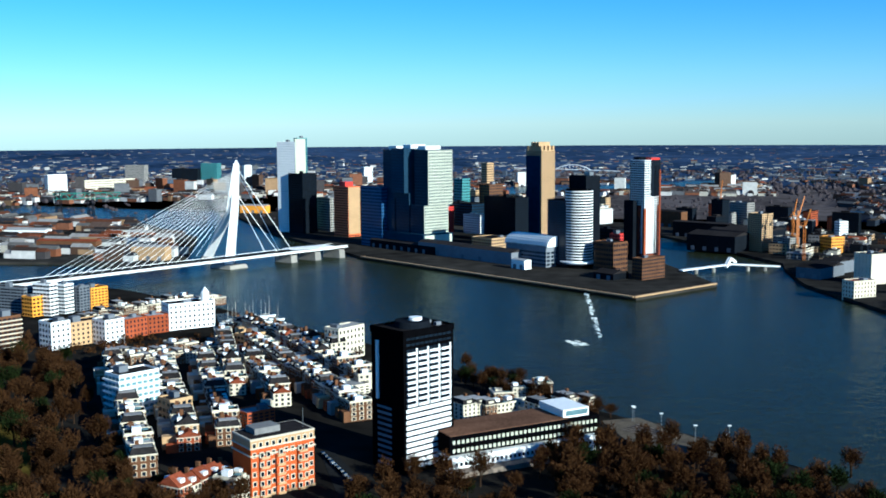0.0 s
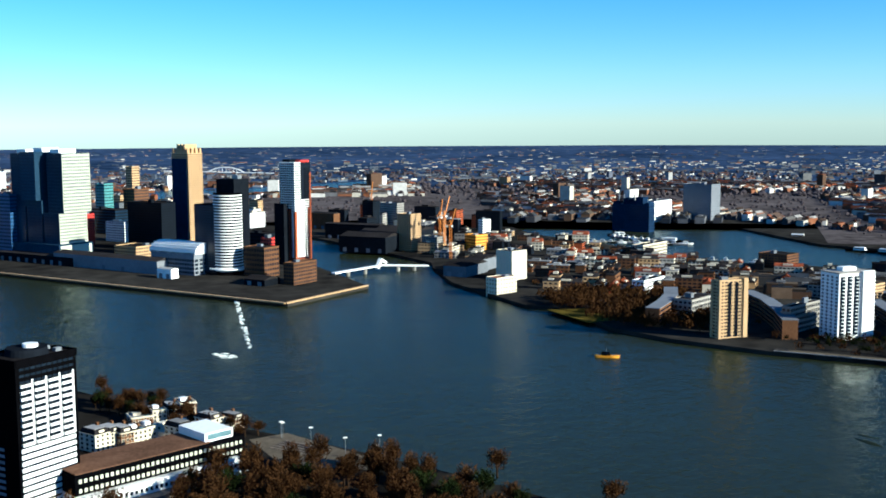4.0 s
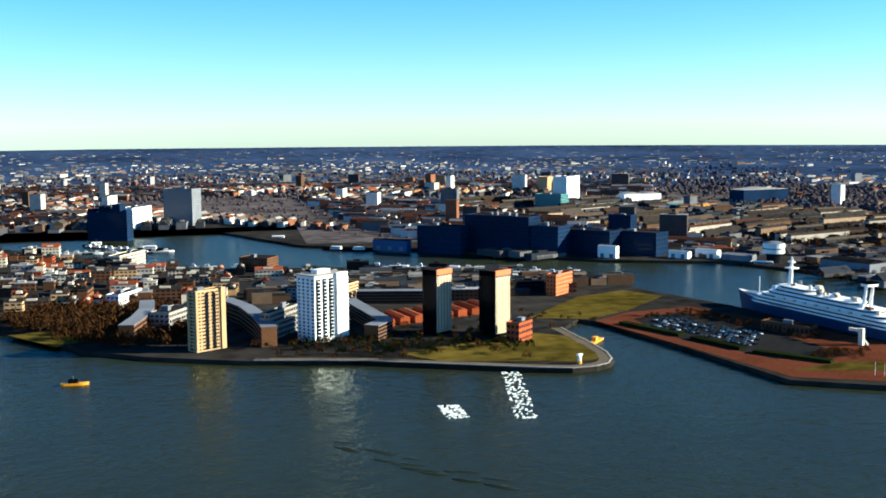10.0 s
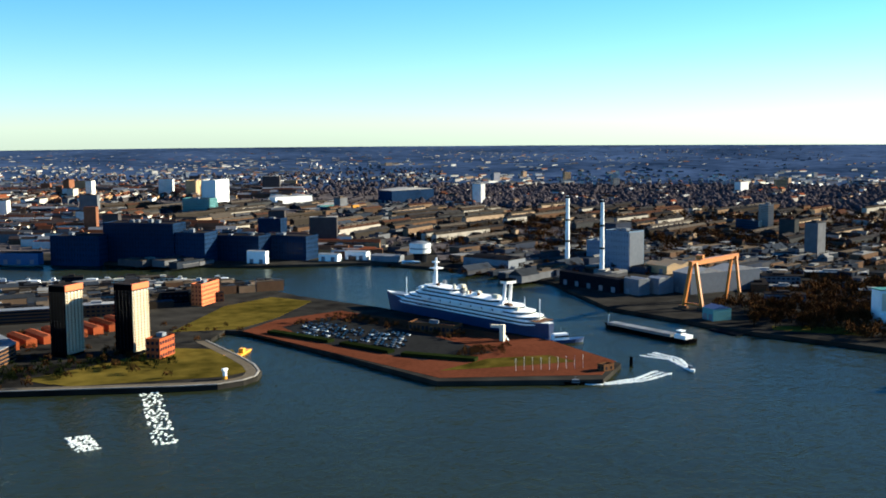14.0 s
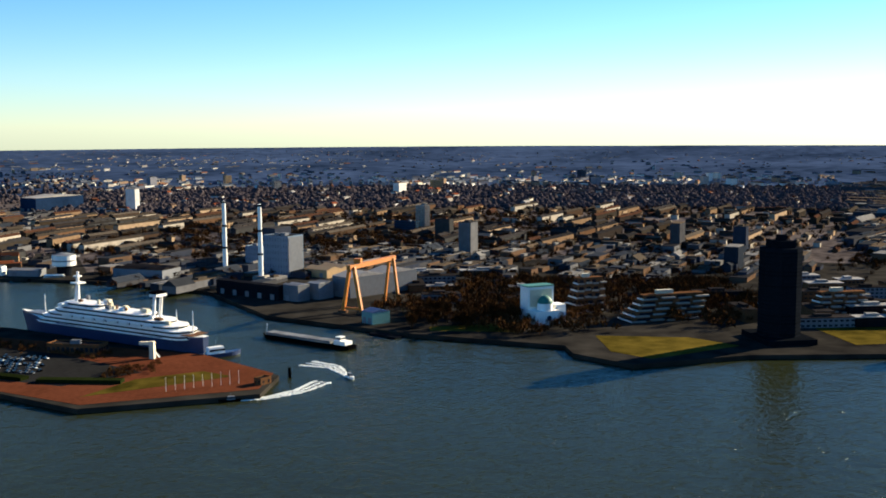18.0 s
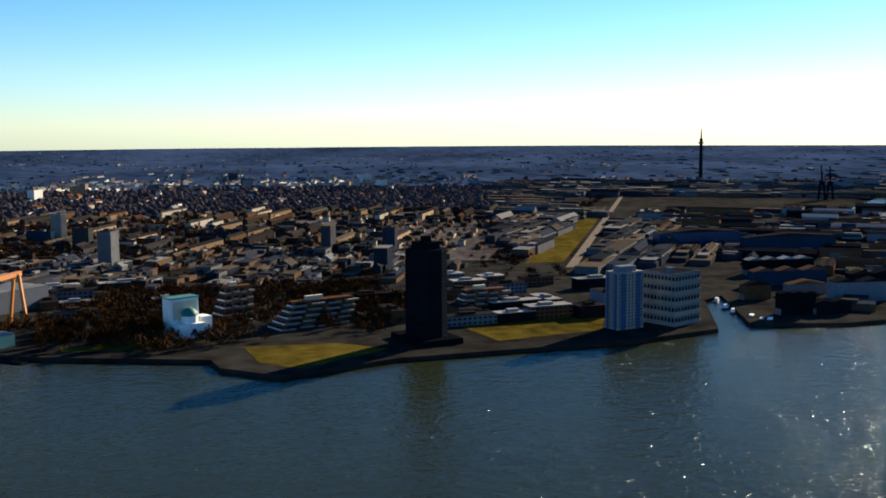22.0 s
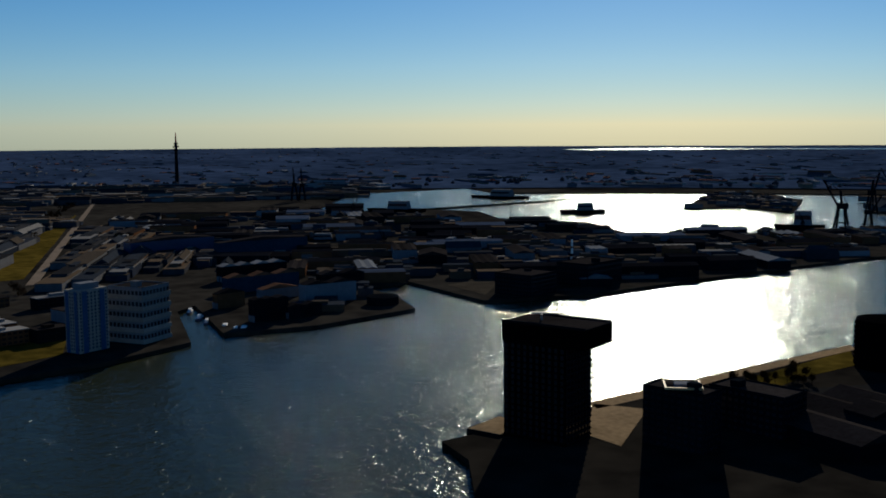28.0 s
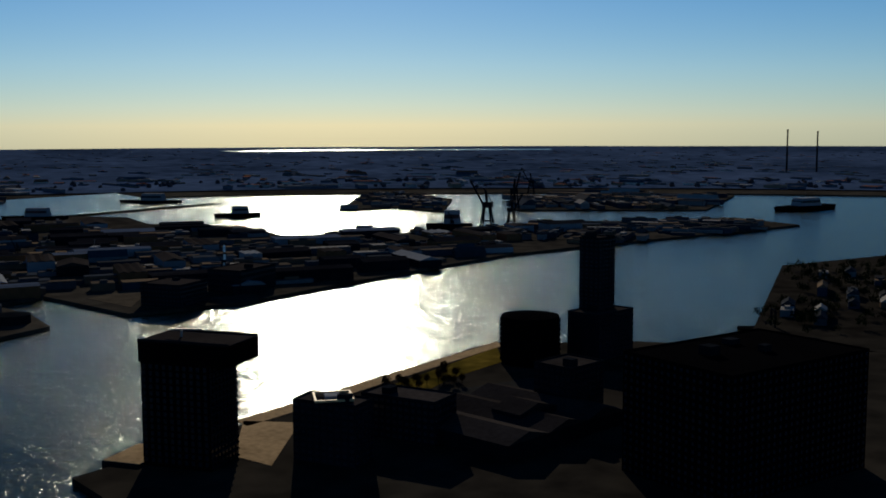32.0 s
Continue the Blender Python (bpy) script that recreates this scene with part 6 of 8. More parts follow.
bow_waves("low dark swells left by a passing boat", (280.5, 509.9), (291.9, 399.8), 26, 15)

# ---- yacht harbour on the near bank ----
patch("basin", [(-290, 929), (-247, 951), (-225, 907), (-229, 873), (-268, 850)], WATER, "small sheltered yacht harbour", 3.12)
random.seed(77)
for x, y in (-270.8, 882.5), (-266.6, 891.6), (-259.6, 895.7), (-254.3, 900), (-248.5, 904.3), (-243.5, 913.9), (-263.6, 863.3), (-251.7, 871.2), (-241.6, 884.2), (-233.9, 897.9):
    yacht = empty("sailing_boat", x, y, 3.15, random.uniform(-20, 60), "white moored sailing boat with a tall mast", "boat", "boats in the yacht harbour")
    part("hull", hull_mesh(13, 3.4, -0.3, 1.2, 0.5, 10), WHITE, yacht)
    part("mast", Mesh().tube((1, 0, 1), (1, 0, random.uniform(13, 18)), 0.12, 0.07), OFFWHITE, yacht)
    part("boom", Mesh().tube((1, 0, 2.4), (-4.5, 0, 2.5), 0.2), OFFWHITE, yacht)

clumps_dark = [(381, 731), (455, 699), (517, 633), (537, 577), (478, 596), (414, 650)]
LATER.append(("bare trees round apartment towers", [(457, 759), (527, 780), (641, 664), (627, 618), (529, 622), (424, 703)], 70, (1.6, 3.2)))

# ---- south bank: power plant, yard, vent house ----
def chimney(x, y, h, r, z=3.0, paint=WHITE, label="tall slim white factory chimney with dark bands"):
    root = empty("factory_chimney", x, y, z, 0, label, "chimney", "plant chimneys")
    part("shaft", Mesh().tube((0, 0, 0), (0, 0, h), r, r * 0.72, 18), paint, root)
    for q in (0.33, 0.64, 0.97):
        part("band", Mesh().tube((0, 0, h * q), (0, 0, h * q + 2), r * 1.05, r * 1.02, 18), DARK, root)
    part("base", Mesh().box(-r * 2.5, r * 2.5, -r * 2.5, r * 2.5, -2, h * 0.06), CONCRETE, root)


chimney(1109.9, 556.5, 76.0, 2.7)
chimney(1056.1, 496.1, 76.7, 2.6)
station = (1098.2, 486.6, -111.1, 32.9, 24.9, 41.2)
house = block("power_station", "blue-grey power station block, its sunlit end coloured paler", "power station", station, PALEBLUE, 6, GLASSBLUE, pw=0.12, plant=2)
# lighter slab on the sunward end puts its sunlight into the colour
part("end_wall", Mesh().box(station[3] / 2, station[3] / 2 + 0.4, -station[4] * 0.46, station[4] * 0.46, 0, station[5] * 0.99), GREY, house)
block("power_station", "lower blue annex of a power station", "power station", (1168.6, 540.8, -97.7, 20.4, 24, 22), PALEBLUE, 4, pw=0.1)


def gantry():
    ax, ay = 879.7, 350
    bx, by = 945.2, 332.6
    h = 38.7
    root = empty("gantry_crane", ax, ay, 3, 0, "big orange-yellow shipyard gantry crane", "crane")
    b = Vector((bx - ax, by - ay, 0))
    s = Vector((-b.y, b.x, 0)).normalized()
    top = Vector((0, 0, h))
    part("girder", Mesh().beam(top - b * 0.08, b * 1.08 + top, 3.8, 3.8), CRANE, root)
    part("trolley", Mesh().box(-3, 3, -3, 3, h + 2.5, h + 6).turned(b.x * 0.15, b.y * 0.15, 0, 0), CRANE, root)
    for k in (-1, 1):
        part("leg", Mesh().beam(s * 9 * k, top + s * 2 * k, 2.7, 2.7), CRANE, root)
        part("leg", Mesh().beam(b + s * 7 * k, b + top + s * 2 * k, 2.2, 2.2), CRANE, root)
        part("bogie", Mesh().box(-4, 4, -1.5, 1.5, -0.5, 2).turned(s.x * 9 * k, s.y * 9 * k, 0, math.degrees(math.atan2(s.y, s.x))), RUST, root)
    part("tie", Mesh().beam(s * 9 + Vector((0, 0, 4)), s * -9 + Vector((0, 0, 4)), 1.6, 1.6), CRANE, root)


gantry()
shed("yard_hall", "long grey shipyard hall with pale roof", (995.6, 360.6, -124.2, 25.6, 82.6, 18.6), GREY, ROOFPALE, 2)
shed("yard_hall", "beige factory hall with low roof", (1102.8, 438.1, -118, 33.2, 41.1, 8.2), TAN, TAN, 2)
shed("yard_shed", "teal and blue boat shed by the water", (840.5, 319.6, -130.4, 14.6, 16.9, 9.4), TEAL, BLUE, 1)
shed("yard_shed", "stacked grey yard cabins with pale roofs", (937.9, 418.4, -116.6, 18.8, 14.3, 14.4), GREY, ROOFPALE, 2)
shed("yard_shed", "grey yard workshop with white gable", (953.3, 400.9, -117.6, 14.5, 18.7, 14.5), GREY, ROOFPALE, 2)
shed("dock_shed", "long dark quay shed along the dock", (954, 468.2, -115.6, 81.9, 8.7, 12.6), DARK, ROOFDARK, 1)
shed("dock_shed", "grey dock shed by a basin", (1059.5, 622.2, -99.9, 60.9, 32.3, 9.8), GREY, ROOFDARK, 2)
tx, ty = 1055.6, 713.6
tank = empty("storage_tank", tx, ty, 3, 0, "white round tank raised on a dark pedestal", "tank")
part("pedestal", Mesh().tube((0, 0, 0), (0, 0, 11), 7, 8, 16), DARK, tank)
part("shell", Mesh().tube((0, 0, 11), (0, 0, 22), 12, n=24), WHITE, tank)
part("band", Mesh().tube((0, 0, 15.5), (0, 0, 16.8), 12.15, n=24), GREY, tank)
part("roof", Mesh().tube((0, 0, 22), (0, 0, 24), 12.2, 4, 24), GREY, tank)
solid("landing_stage", Mesh().box(-14, 14, -4, 4, -0.5, 1.4).turned(*(801.5, 302), 0, 60), DARK, "dark landing stage by the bank", "jetty")


def vent_house():
    x, y, rz, w, d, h = 865.3, 192.7, -143.2, 20, 23.3, 28.4
    root = empty("ventilation_building", x, y, 3, rz, "white tunnel vent building with green copper dome", "building")
    part("tall_block", Mesh().box(-w / 2, w * 0.1, -d / 2, d / 2, -3, h), WHITE, root)
    part("roof_edge", Mesh().box(-w / 2 - 0.5, w * 0.1 + 0.5, -d / 2 - 0.5, d / 2 + 0.5, h, h + 0.8), GREEN, root)
    part("louvre", Mesh().box(w * 0.1, w * 0.1 + 0.3, -d * 0.42, d * 0.42, h * 0.45, h * 0.92), OFFWHITE, root)
    part("front_block", Mesh().box(w * 0.1, w * 0.75, -d * 0.5, d * 0.42, -3, h * 0.38), WHITE, root)
    cx, cz, r = w * 0.42, h * 0.38, d * 0.26
    part("drum", Mesh().tube((cx, 0, cz), (cx, 0, cz + r * 0.9), r, n=24), WHITE, root)
    dome = Mesh()
    for i in range(5):
        a, b = i * math.pi / 10, (i + 1) * math.pi / 10
        dome.tube((cx, 0, cz + r * 0.9 + r * math.sin(a)), (cx, 0, cz + r * 0.9 + r * math.sin(b)), r * math.cos(a), max(0.2, r * math.cos(b)), 24)
    part("dome", dome, GREEN, root)
    part("round_window", Mesh().tube((w * 0.74, 0, h * 0.18), (w * 0.77, 0, h * 0.18), 2.0, n=16), GLASSBLUE, root)
    part("side_wing", Mesh().box(-w * 0.1, w * 0.5, d * 0.42, d * 0.78, -3, h * 0.5), WHITE, root)


vent_house()


def terraced_flats(place, label):
    x, y, rz, w, d, h = place
    root = empty("terraced_flats", x, y, 3, rz, label, "apartments", "terraced white flats")
    n = 5
    for k in range(n):
        z0, z1 = h * k / n, h * (k + 1) / n
        q = 1 - k * 0.15
        level_ = part("level", Mesh().box(-w / 2 * q, w / 2 * q, -d / 2 * (1 - k * 0.1), d / 2, z0, z1), BROWNBRICK, root)
        for j in range(4):
            y0 = -d / 2 * (1 - k * 0.1) + j * d * 0.23
            part("balcony", Mesh().box(w / 2 * q - 0.2, w / 2 * q + 1.6 + (j + k) % 2 * 1.4, y0, y0 + d * 0.17, z0 + (j % 2) * 0.8, z0 + 1.2 + (j % 2) * 0.8), CONCRETE, level_)
        part("terrace_rail", Mesh().box(-w / 2 * q - 0.6, w / 2 * q + 0.6, -d / 2 * (1 - k * 0.1) - 0.6, -d / 2 * (1 - k * 0.1) - 0.3, z0, z0 + 1.1), WHITE, level_)
        part("glazing", ring_panes(w * q, d * (1 - k * 0.1), int(w * q / 5), 3, 0.6, h / n * 0.5, 0.15, "fr"), GLASS, level_, at=(0, 0, z0 + 1), kind="stuff")
    part("roof_house", Mesh().box(-w * 0.12, w * 0.05, -d * 0.1, d * 0.12, h, h + 3), OFFWHITE, root)


terraced_flats((926.5, 160.8, -147.4, 20, 29.2, 28), "pale stepped flats with roof terraces")
terraced_flats((897.9, 96.7, -150.4, 22, 67.4, 20.1), "long pale stepped flats with roof terraces")
terraced_flats((927, -38.9, -159.6, 20, 46.8, 20.8), "stepped flats beside a green field")


def dark_tower():
    x, y = 821.1, 15.3
    h = 67.0
    r = 14.8
    root = empty("dark_tower", x, y, 3, 20, "dark faceted apartment tower on the river bank", "tower")
    pts = [(r * math.cos(2 * math.pi * (i + 0.5) / 8), r * math.sin(2 * math.pi * (i + 0.5) / 8)) for i in range(8)]
    part("wall", Mesh().prism(pts, -3, h), DARK, root)
    ring = Mesh().prism([(a * 1.03, b * 1.03) for a, b in pts], 0, 1.1).data("balcony_ring", DARK)
    for k in range(24):
        part("balcony_ring", ring, None, root, at=(0, 0, 3 + k * (h - 4) / 24))
    part("roof_house", Mesh().box(-r * 0.5, r * 0.6, -r * 0.5, r * 0.5, h, h + 5).box(-r * 0.2, r * 0.2, -r * 0.2, r * 0.2, h + 5, h + 9), DARK, root)
    part("mast", Mesh().tube((0, 0, h + 9), (0, 0, h + 14), 0.3), STEEL, root)
    part("podium", Mesh().box(-r * 1.6, r * 1.6, -r * 1.2, r * 1.2, -3, 4), DARK, root)


dark_tower()


def silo_tower():
    x, y, rz, w, d, h = 848.2, -139.4, -155.7, 14.6, 25.2, 43.9
    root = empty("silo_flats", x, y, 3, rz, "pale converted silo tower with dark vertical strips", "tower")
    part("wall", Mesh().box(-w / 2, w / 2, -d / 2, d / 2, -3, h), CONCRETE, root)
    for q in (-0.3, 0.3):
        part("dark_strip", Mesh().box(w / 2 - 0.2, w / 2 + 0.4, d * q - d * 0.08, d * q + d * 0.08, 0, h - 1), BLUE, root)
        part("dark_strip", Mesh().box(w * q - w * 0.1, w * q + w * 0.1, -d / 2 - 0.4, -d / 2 + 0.2, 0, h - 1), BLUE, root)
    part("glazing", stacked(lambda: ring_panes(w, d, 6, 8, 0.4, 1.4, 0.15, "fr"), [2 + k * (h - 3) / 17 for k in range(17)]), GLASSBLUE, root, kind="stuff")
    part("roof_house", Mesh().box(-w * 0.3, w * 0.3, -d * 0.3, d * 0.3, h, h + 4), GREY, root)


silo_tower()
block("river_flats", "grey warehouse block with striped gable end", "apartments", (866.6, -182.4, -146.5, 30.8, 30.6, 40), GREY, 5, band=CONCRETE, proud=0.8, band_h=0.4)
patch("lawn", [(871, -16), (1003, -58), (996, -97), (951, -116), (896, -137), (841, -120), (810, -36)], GRASS, "sunlit field by the river", 3.13)
patch("lawn", [(815, 146), (819, 78), (794, 44), (739, 104), (759, 132)], GRASS, "grassy river point", 3.13)
patch("lawn", [(829, 274), (858, 208), (819, 203), (813, 270)], GRASS, "park lawn by the river", 3.13)
patch("lawn", [(1247, -138), (1253, -184), (1641, -314), (2082, -456), (1785, -332), (1454, -207)], GRASS, "long green strip beside a road", 3.14)
patch("road", [(1204, -175), (1203, -186), (2460, -600), (2461, -593)], PAVING, "straight pale highway into the distance", 3.3)
patch("lawn", [(965, -516), (989, -587), (937, -556), (893, -512)], QUAY, "bare stony ground on a quay", 3.14)
grove([(816, 288), (890, 287), (896, 213), (846, 206), (814, 253)], 26, 6, (0.9, 1.3), 0)


# ---- woods and suburbs joined as stuff ----
CLEAR = [[(1190, -124), (1489, -215), (1765, -327), (2546, -599), (2540, -636), (1174, -193)], [(1818, -794), (2313, -1140), (2335, -1472), (2164, -1418), (1853, -1398), (1780, -998)], [(-33, 2622), (146, 2848), (260, 2835), (691, 3054), (598, 2747), (227, 2470), (36, 2429)]]
def clumps(label, pts, n, size=(3, 7), material=TWIG, fine=False):
    m, rnd = Mesh(), random.Random(int(abs(pts[0][0] * 3 + pts[1][1])))
    xs, ys = [p[0] for p in pts], [p[1] for p in pts]
    done = 0
    for _ in range(n * 8):
        if done == n:
            break
        p = (rnd.uniform(min(xs), max(xs)), rnd.uniform(min(ys), max(ys)))
        if not inside(p, pts):
            continue
        done += 1
        base = far_height(math.hypot(*p))
        if any(inside(p, q) for q in CLEAR):
            continue
        r = rnd.uniform(*size) * (1 - 0.75 * max(0.0, min(1.0, (math.hypot(*p) - 2800) / 2000)))
        if fine:
            for _k in range(46):
                a, u, q = rnd.uniform(0, 6.3), rnd.uniform(-0.3, 1), rnd.random() ** 0.5
                c = Vector((p[0] + math.cos(a) * r * q * math.sqrt(1 - u * u * 0.9), p[1] + math.sin(a) * r * q * math.sqrt(1 - u * u * 0.9), base + r * (0.9 + u * q)))
                d = Vector((rnd.gauss(0, 1), rnd.gauss(0, 1), abs(rnd.gauss(0, 1)) + 0.6)).normalized() * r * rnd.uniform(0.2, 0.45)
                s = d.cross(Vector((rnd.gauss(0, 1), rnd.gauss(0, 1), rnd.gauss(0, 1)))).normalized() * r * rnd.uniform(0.05, 0.12)
                m.add([tuple(c - d - s), tuple(c - d + s), tuple(c + d + s * 0.3), tuple(c + d - s * 0.3)], [(0, 1, 2, 3)])
            continue
        k, ring = 7, []
        tall = rnd.uniform(0.9, 1.5)
        for h, q in ((-0.2, 0.75), (0.45, 1.0), (0.9, 0.6)):
            for i in range(k):
                a = 2 * math.pi * (i + rnd.uniform(-0.3, 0.3)) / k
                w = r * q * rnd.uniform(0.7, 1.25)
                ring.append((p[0] + math.cos(a) * w, p[1] + math.sin(a) * w, base + r * h * tall * rnd.uniform(0.8, 1.2)))
        ring.append((p[0], p[1], base + r * 1.15 * tall))
        faces = [(j * k + i, j * k + (i + 1) % k, (j + 1) * k + (i + 1) % k, (j + 1) * k + i) for j in range(2) for i in range(k)]
        m.add(ring, faces + [(2 * k + i, 2 * k + (i + 1) % k, 3 * k) for i in range(k)])
    return solid("woods", m, material, label, "woods", kind="stuff")


def sector(b0, b1, r0, r1, n=8):
    return [(r0 * math.sin(radians(b0 + (b1 - b0) * i / n)), r0 * math.cos(radians(b0 + (b1 - b0) * i / n))) for i in range(n + 1)] + \
           [(r1 * math.sin(radians(b1 + (b0 - b1) * i / n)), r1 * math.cos(radians(b1 + (b0 - b1) * i / n))) for i in range(n + 1)]


WALLS = isles("suburb_walls", [(0.6, 0.56, 0.48), (0.28, 0.14, 0.08), (0.7, 0.68, 0.64), (0.16, 0.11, 0.08), (0.42, 0.3, 0.18), (0.22, 0.22, 0.23), (0.3, 0.16, 0.1), (0.75, 0.72, 0.68), (0.12, 0.11, 0.11)])
ROOFS = isles("suburb_roofs", [(0.06, 0.055, 0.055), (0.27, 0.11, 0.06), (0.2, 0.19, 0.18), (0.09, 0.07, 0.06), (0.4, 0.38, 0.36), (0.16, 0.08, 0.05), (0.07, 0.07, 0.08), (0.16, 0.12, 0.1)])
# blue-greys among these tones imitate haze over the far houses
FARWALLS = isles("hazy_far_walls", [(0.16, 0.18, 0.22), (0.6, 0.58, 0.55), (0.2, 0.2, 0.2), (0.3, 0.25, 0.2), (0.14, 0.17, 0.22), (0.4, 0.39, 0.38), (0.18, 0.19, 0.23)])
FARROOFS = isles("hazy_far_roofs", [(0.09, 0.11, 0.14), (0.12, 0.12, 0.13), (0.25, 0.26, 0.28), (0.1, 0.12, 0.15), (0.22, 0.12, 0.08), (0.09, 0.1, 0.13)])
ROWROOFS = isles("terrace_roofs", [(0.1, 0.085, 0.07), (0.065, 0.06, 0.058), (0.15, 0.13, 0.11), (0.05, 0.048, 0.05), (0.12, 0.07, 0.05), (0.08, 0.075, 0.075)])
SHEDROOFS = isles("port_roofs", [(0.1, 0.1, 0.105), (0.3, 0.29, 0.28), (0.06, 0.06, 0.065), (0.07, 0.075, 0.085), (0.14, 0.12, 0.1), (0.08, 0.09, 0.11), (0.2, 0.16, 0.12)])
SHEDWALLS = isles("port_walls", [(0.12, 0.12, 0.13), (0.22, 0.22, 0.23), (0.06, 0.07, 0.09), (0.2, 0.14, 0.1), (0.08, 0.09, 0.12)])


def town(label, pts, n, long_=(9, 40), deep=(8, 12), high=(5, 11), tall=0.02, rz=None, walls=WALLS, roofs=ROOFS, pitched=0.6, seed=1, cell=260):
    """Many houses and blocks with walls and roofs, lined up street by street."""
    w, f, rnd = Mesh(), Mesh(), random.Random(seed)
    xs, ys = [p[0] for p in pts], [p[1] for p in pts]
    done = 0
    for _ in range(n * 8):
        if done == n:
            break
        p = (rnd.uniform(min(xs), max(xs)), rnd.uniform(min(ys), max(ys)))
        if not inside(p, pts):
            continue
        done += 1
        cellrnd = random.Random(int(p[0] // cell) * 917 + int(p[1] // cell) * 31 + seed)
        turn = cellrnd.uniform(-45, 45) if rz is None else rz + cellrnd.choice((0, 0, 0, 90))
        c, s = math.cos(radians(turn)), math.sin(radians(turn))
        a = round((p[0] * c + p[1] * s) / 7) * 7
        b = round((-p[0] * s + p[1] * c) / 26) * 26
        x, y = a * c - b * s, a * s + b * c
        if not inside((x, y), pts):
            continue
        base = far_height(math.hypot(x, y)) - 0.5
        far = max(0.0, min(1.0, (math.hypot(x, y) - 2800) / 2000))
        small = 1 - 0.88 * far ** 0.55
        L, D, H = rnd.uniform(*long_), rnd.uniform(*deep), rnd.uniform(*high)
        if rnd.random() < tall:
            L, D, H = rnd.uniform(14, 40), rnd.uniform(12, 16), rnd.uniform(20, 42)
        L, D, H = L * (small * 0.6 + 0.4), D * small, H * small * (1 - 0.6 * far ** 0.4)
        if any(inside((x, y), q) for q in CLEAR):
            continue
        w.merge(Mesh().box(-L / 2, L / 2, -D / 2, D / 2, 0, H).turned(x, y, base, turn))
        if rnd.random() < pitched and H < 14:
            f.merge(Mesh().gable(-L / 2, L / 2, -D / 2, D / 2, H, H + D * 0.36).turned(x, y, base, turn))
        else:
            f.merge(Mesh().box(-L / 2, L / 2, -D / 2, D / 2, H, H + 0.5).turned(x, y, base, turn))
            if rnd.random() < 0.5:
                f.merge(Mesh().box(-L * 0.2, L * 0.1, -D * 0.2, D * 0.2, H + 0.5, H + 2.6).turned(x, y, base, turn))
    root = empty("suburb", 0, 0, 0, 0, label, "houses", kind="stuff")
    part("walls", w, walls, root, kind="stuff")
    part("roofs", f, roofs, root, kind="stuff")


ROWWALLS = isles("terrace_walls", [(0.46, 0.36, 0.26), (0.11, 0.08, 0.06), (0.08, 0.07, 0.06), (0.18, 0.12, 0.08), (0.07, 0.06, 0.055), (0.1, 0.1, 0.1), (0.3, 0.22, 0.15), (0.08, 0.065, 0.05), (0.5, 0.46, 0.4)])
PALEWALLS = isles("pale_walls", [(0.7, 0.66, 0.58), (0.5, 0.46, 0.42), (0.75, 0.73, 0.7), (0.4, 0.3, 0.22), (0.3, 0.3, 0.33)])


def street_rows(label, pts, rz, gap, seed, deep=9.0, keep=0.62):
    """Long parallel terraces with pitched roofs, street behind street."""
    w, f, rnd = Mesh(), Mesh(), random.Random(seed)
    c, s = math.cos(radians(rz)), math.sin(radians(rz))
    along = [p[0] * c + p[1] * s for p in pts]
    across = [p[1] * c - p[0] * s for p in pts]
    b = min(across)
    while b < max(across):
        a = min(along) + rnd.uniform(0, 60)
        while a < max(along):
            L, H = rnd.uniform(35, 120), rnd.uniform(7, 11)
            q = a + L / 2
            x, y = q * c - b * s, q * s + b * c
            if inside((x, y), pts) and noise.noise((x / 210, y / 210, seed)) > -0.12 and rnd.random() < keep and not any(inside((x, y), z) for z in CLEAR):
                t = rz + rnd.uniform(-1.5, 1.5)
                w.merge(Mesh().box(-L / 2, L / 2, -deep / 2, deep / 2, 0, H).turned(x, y, 2.8, t))
                f.merge(Mesh().gable(-L / 2, L / 2, -deep / 2, deep / 2, H, H + deep * 0.3).turned(x, y, 2.8, t))
                for k in range(int(L / 14)):
                    u = -L / 2 + 7 + k * 14 + rnd.uniform(-3, 3)
                    f.merge(Mesh().box(u, u + 1.2, -0.6, 0.6, H + deep * 0.2, H + deep * 0.42).turned(x, y, 2.8, t))
                    if rnd.random() < 0.5:
                        w.merge(Mesh().box(u, u + rnd.uniform(3, 6), -deep / 2 - rnd.uniform(3, 8), -deep / 2, 0, rnd.uniform(2.5, 4)).turned(x, y, 2.8, t))
            a += L + rnd.choice((8, 12, 24))
        b += gap * rnd.choice((0.8, 1.0, 1.0, 1.3))
    root = empty("terrace_quarter", 0, 0, 0, 0, label, "houses", kind="stuff")
    part("walls", w, ROWWALLS, root, kind="stuff")
    part("roofs", f, ROWROOFS, root, kind="stuff")


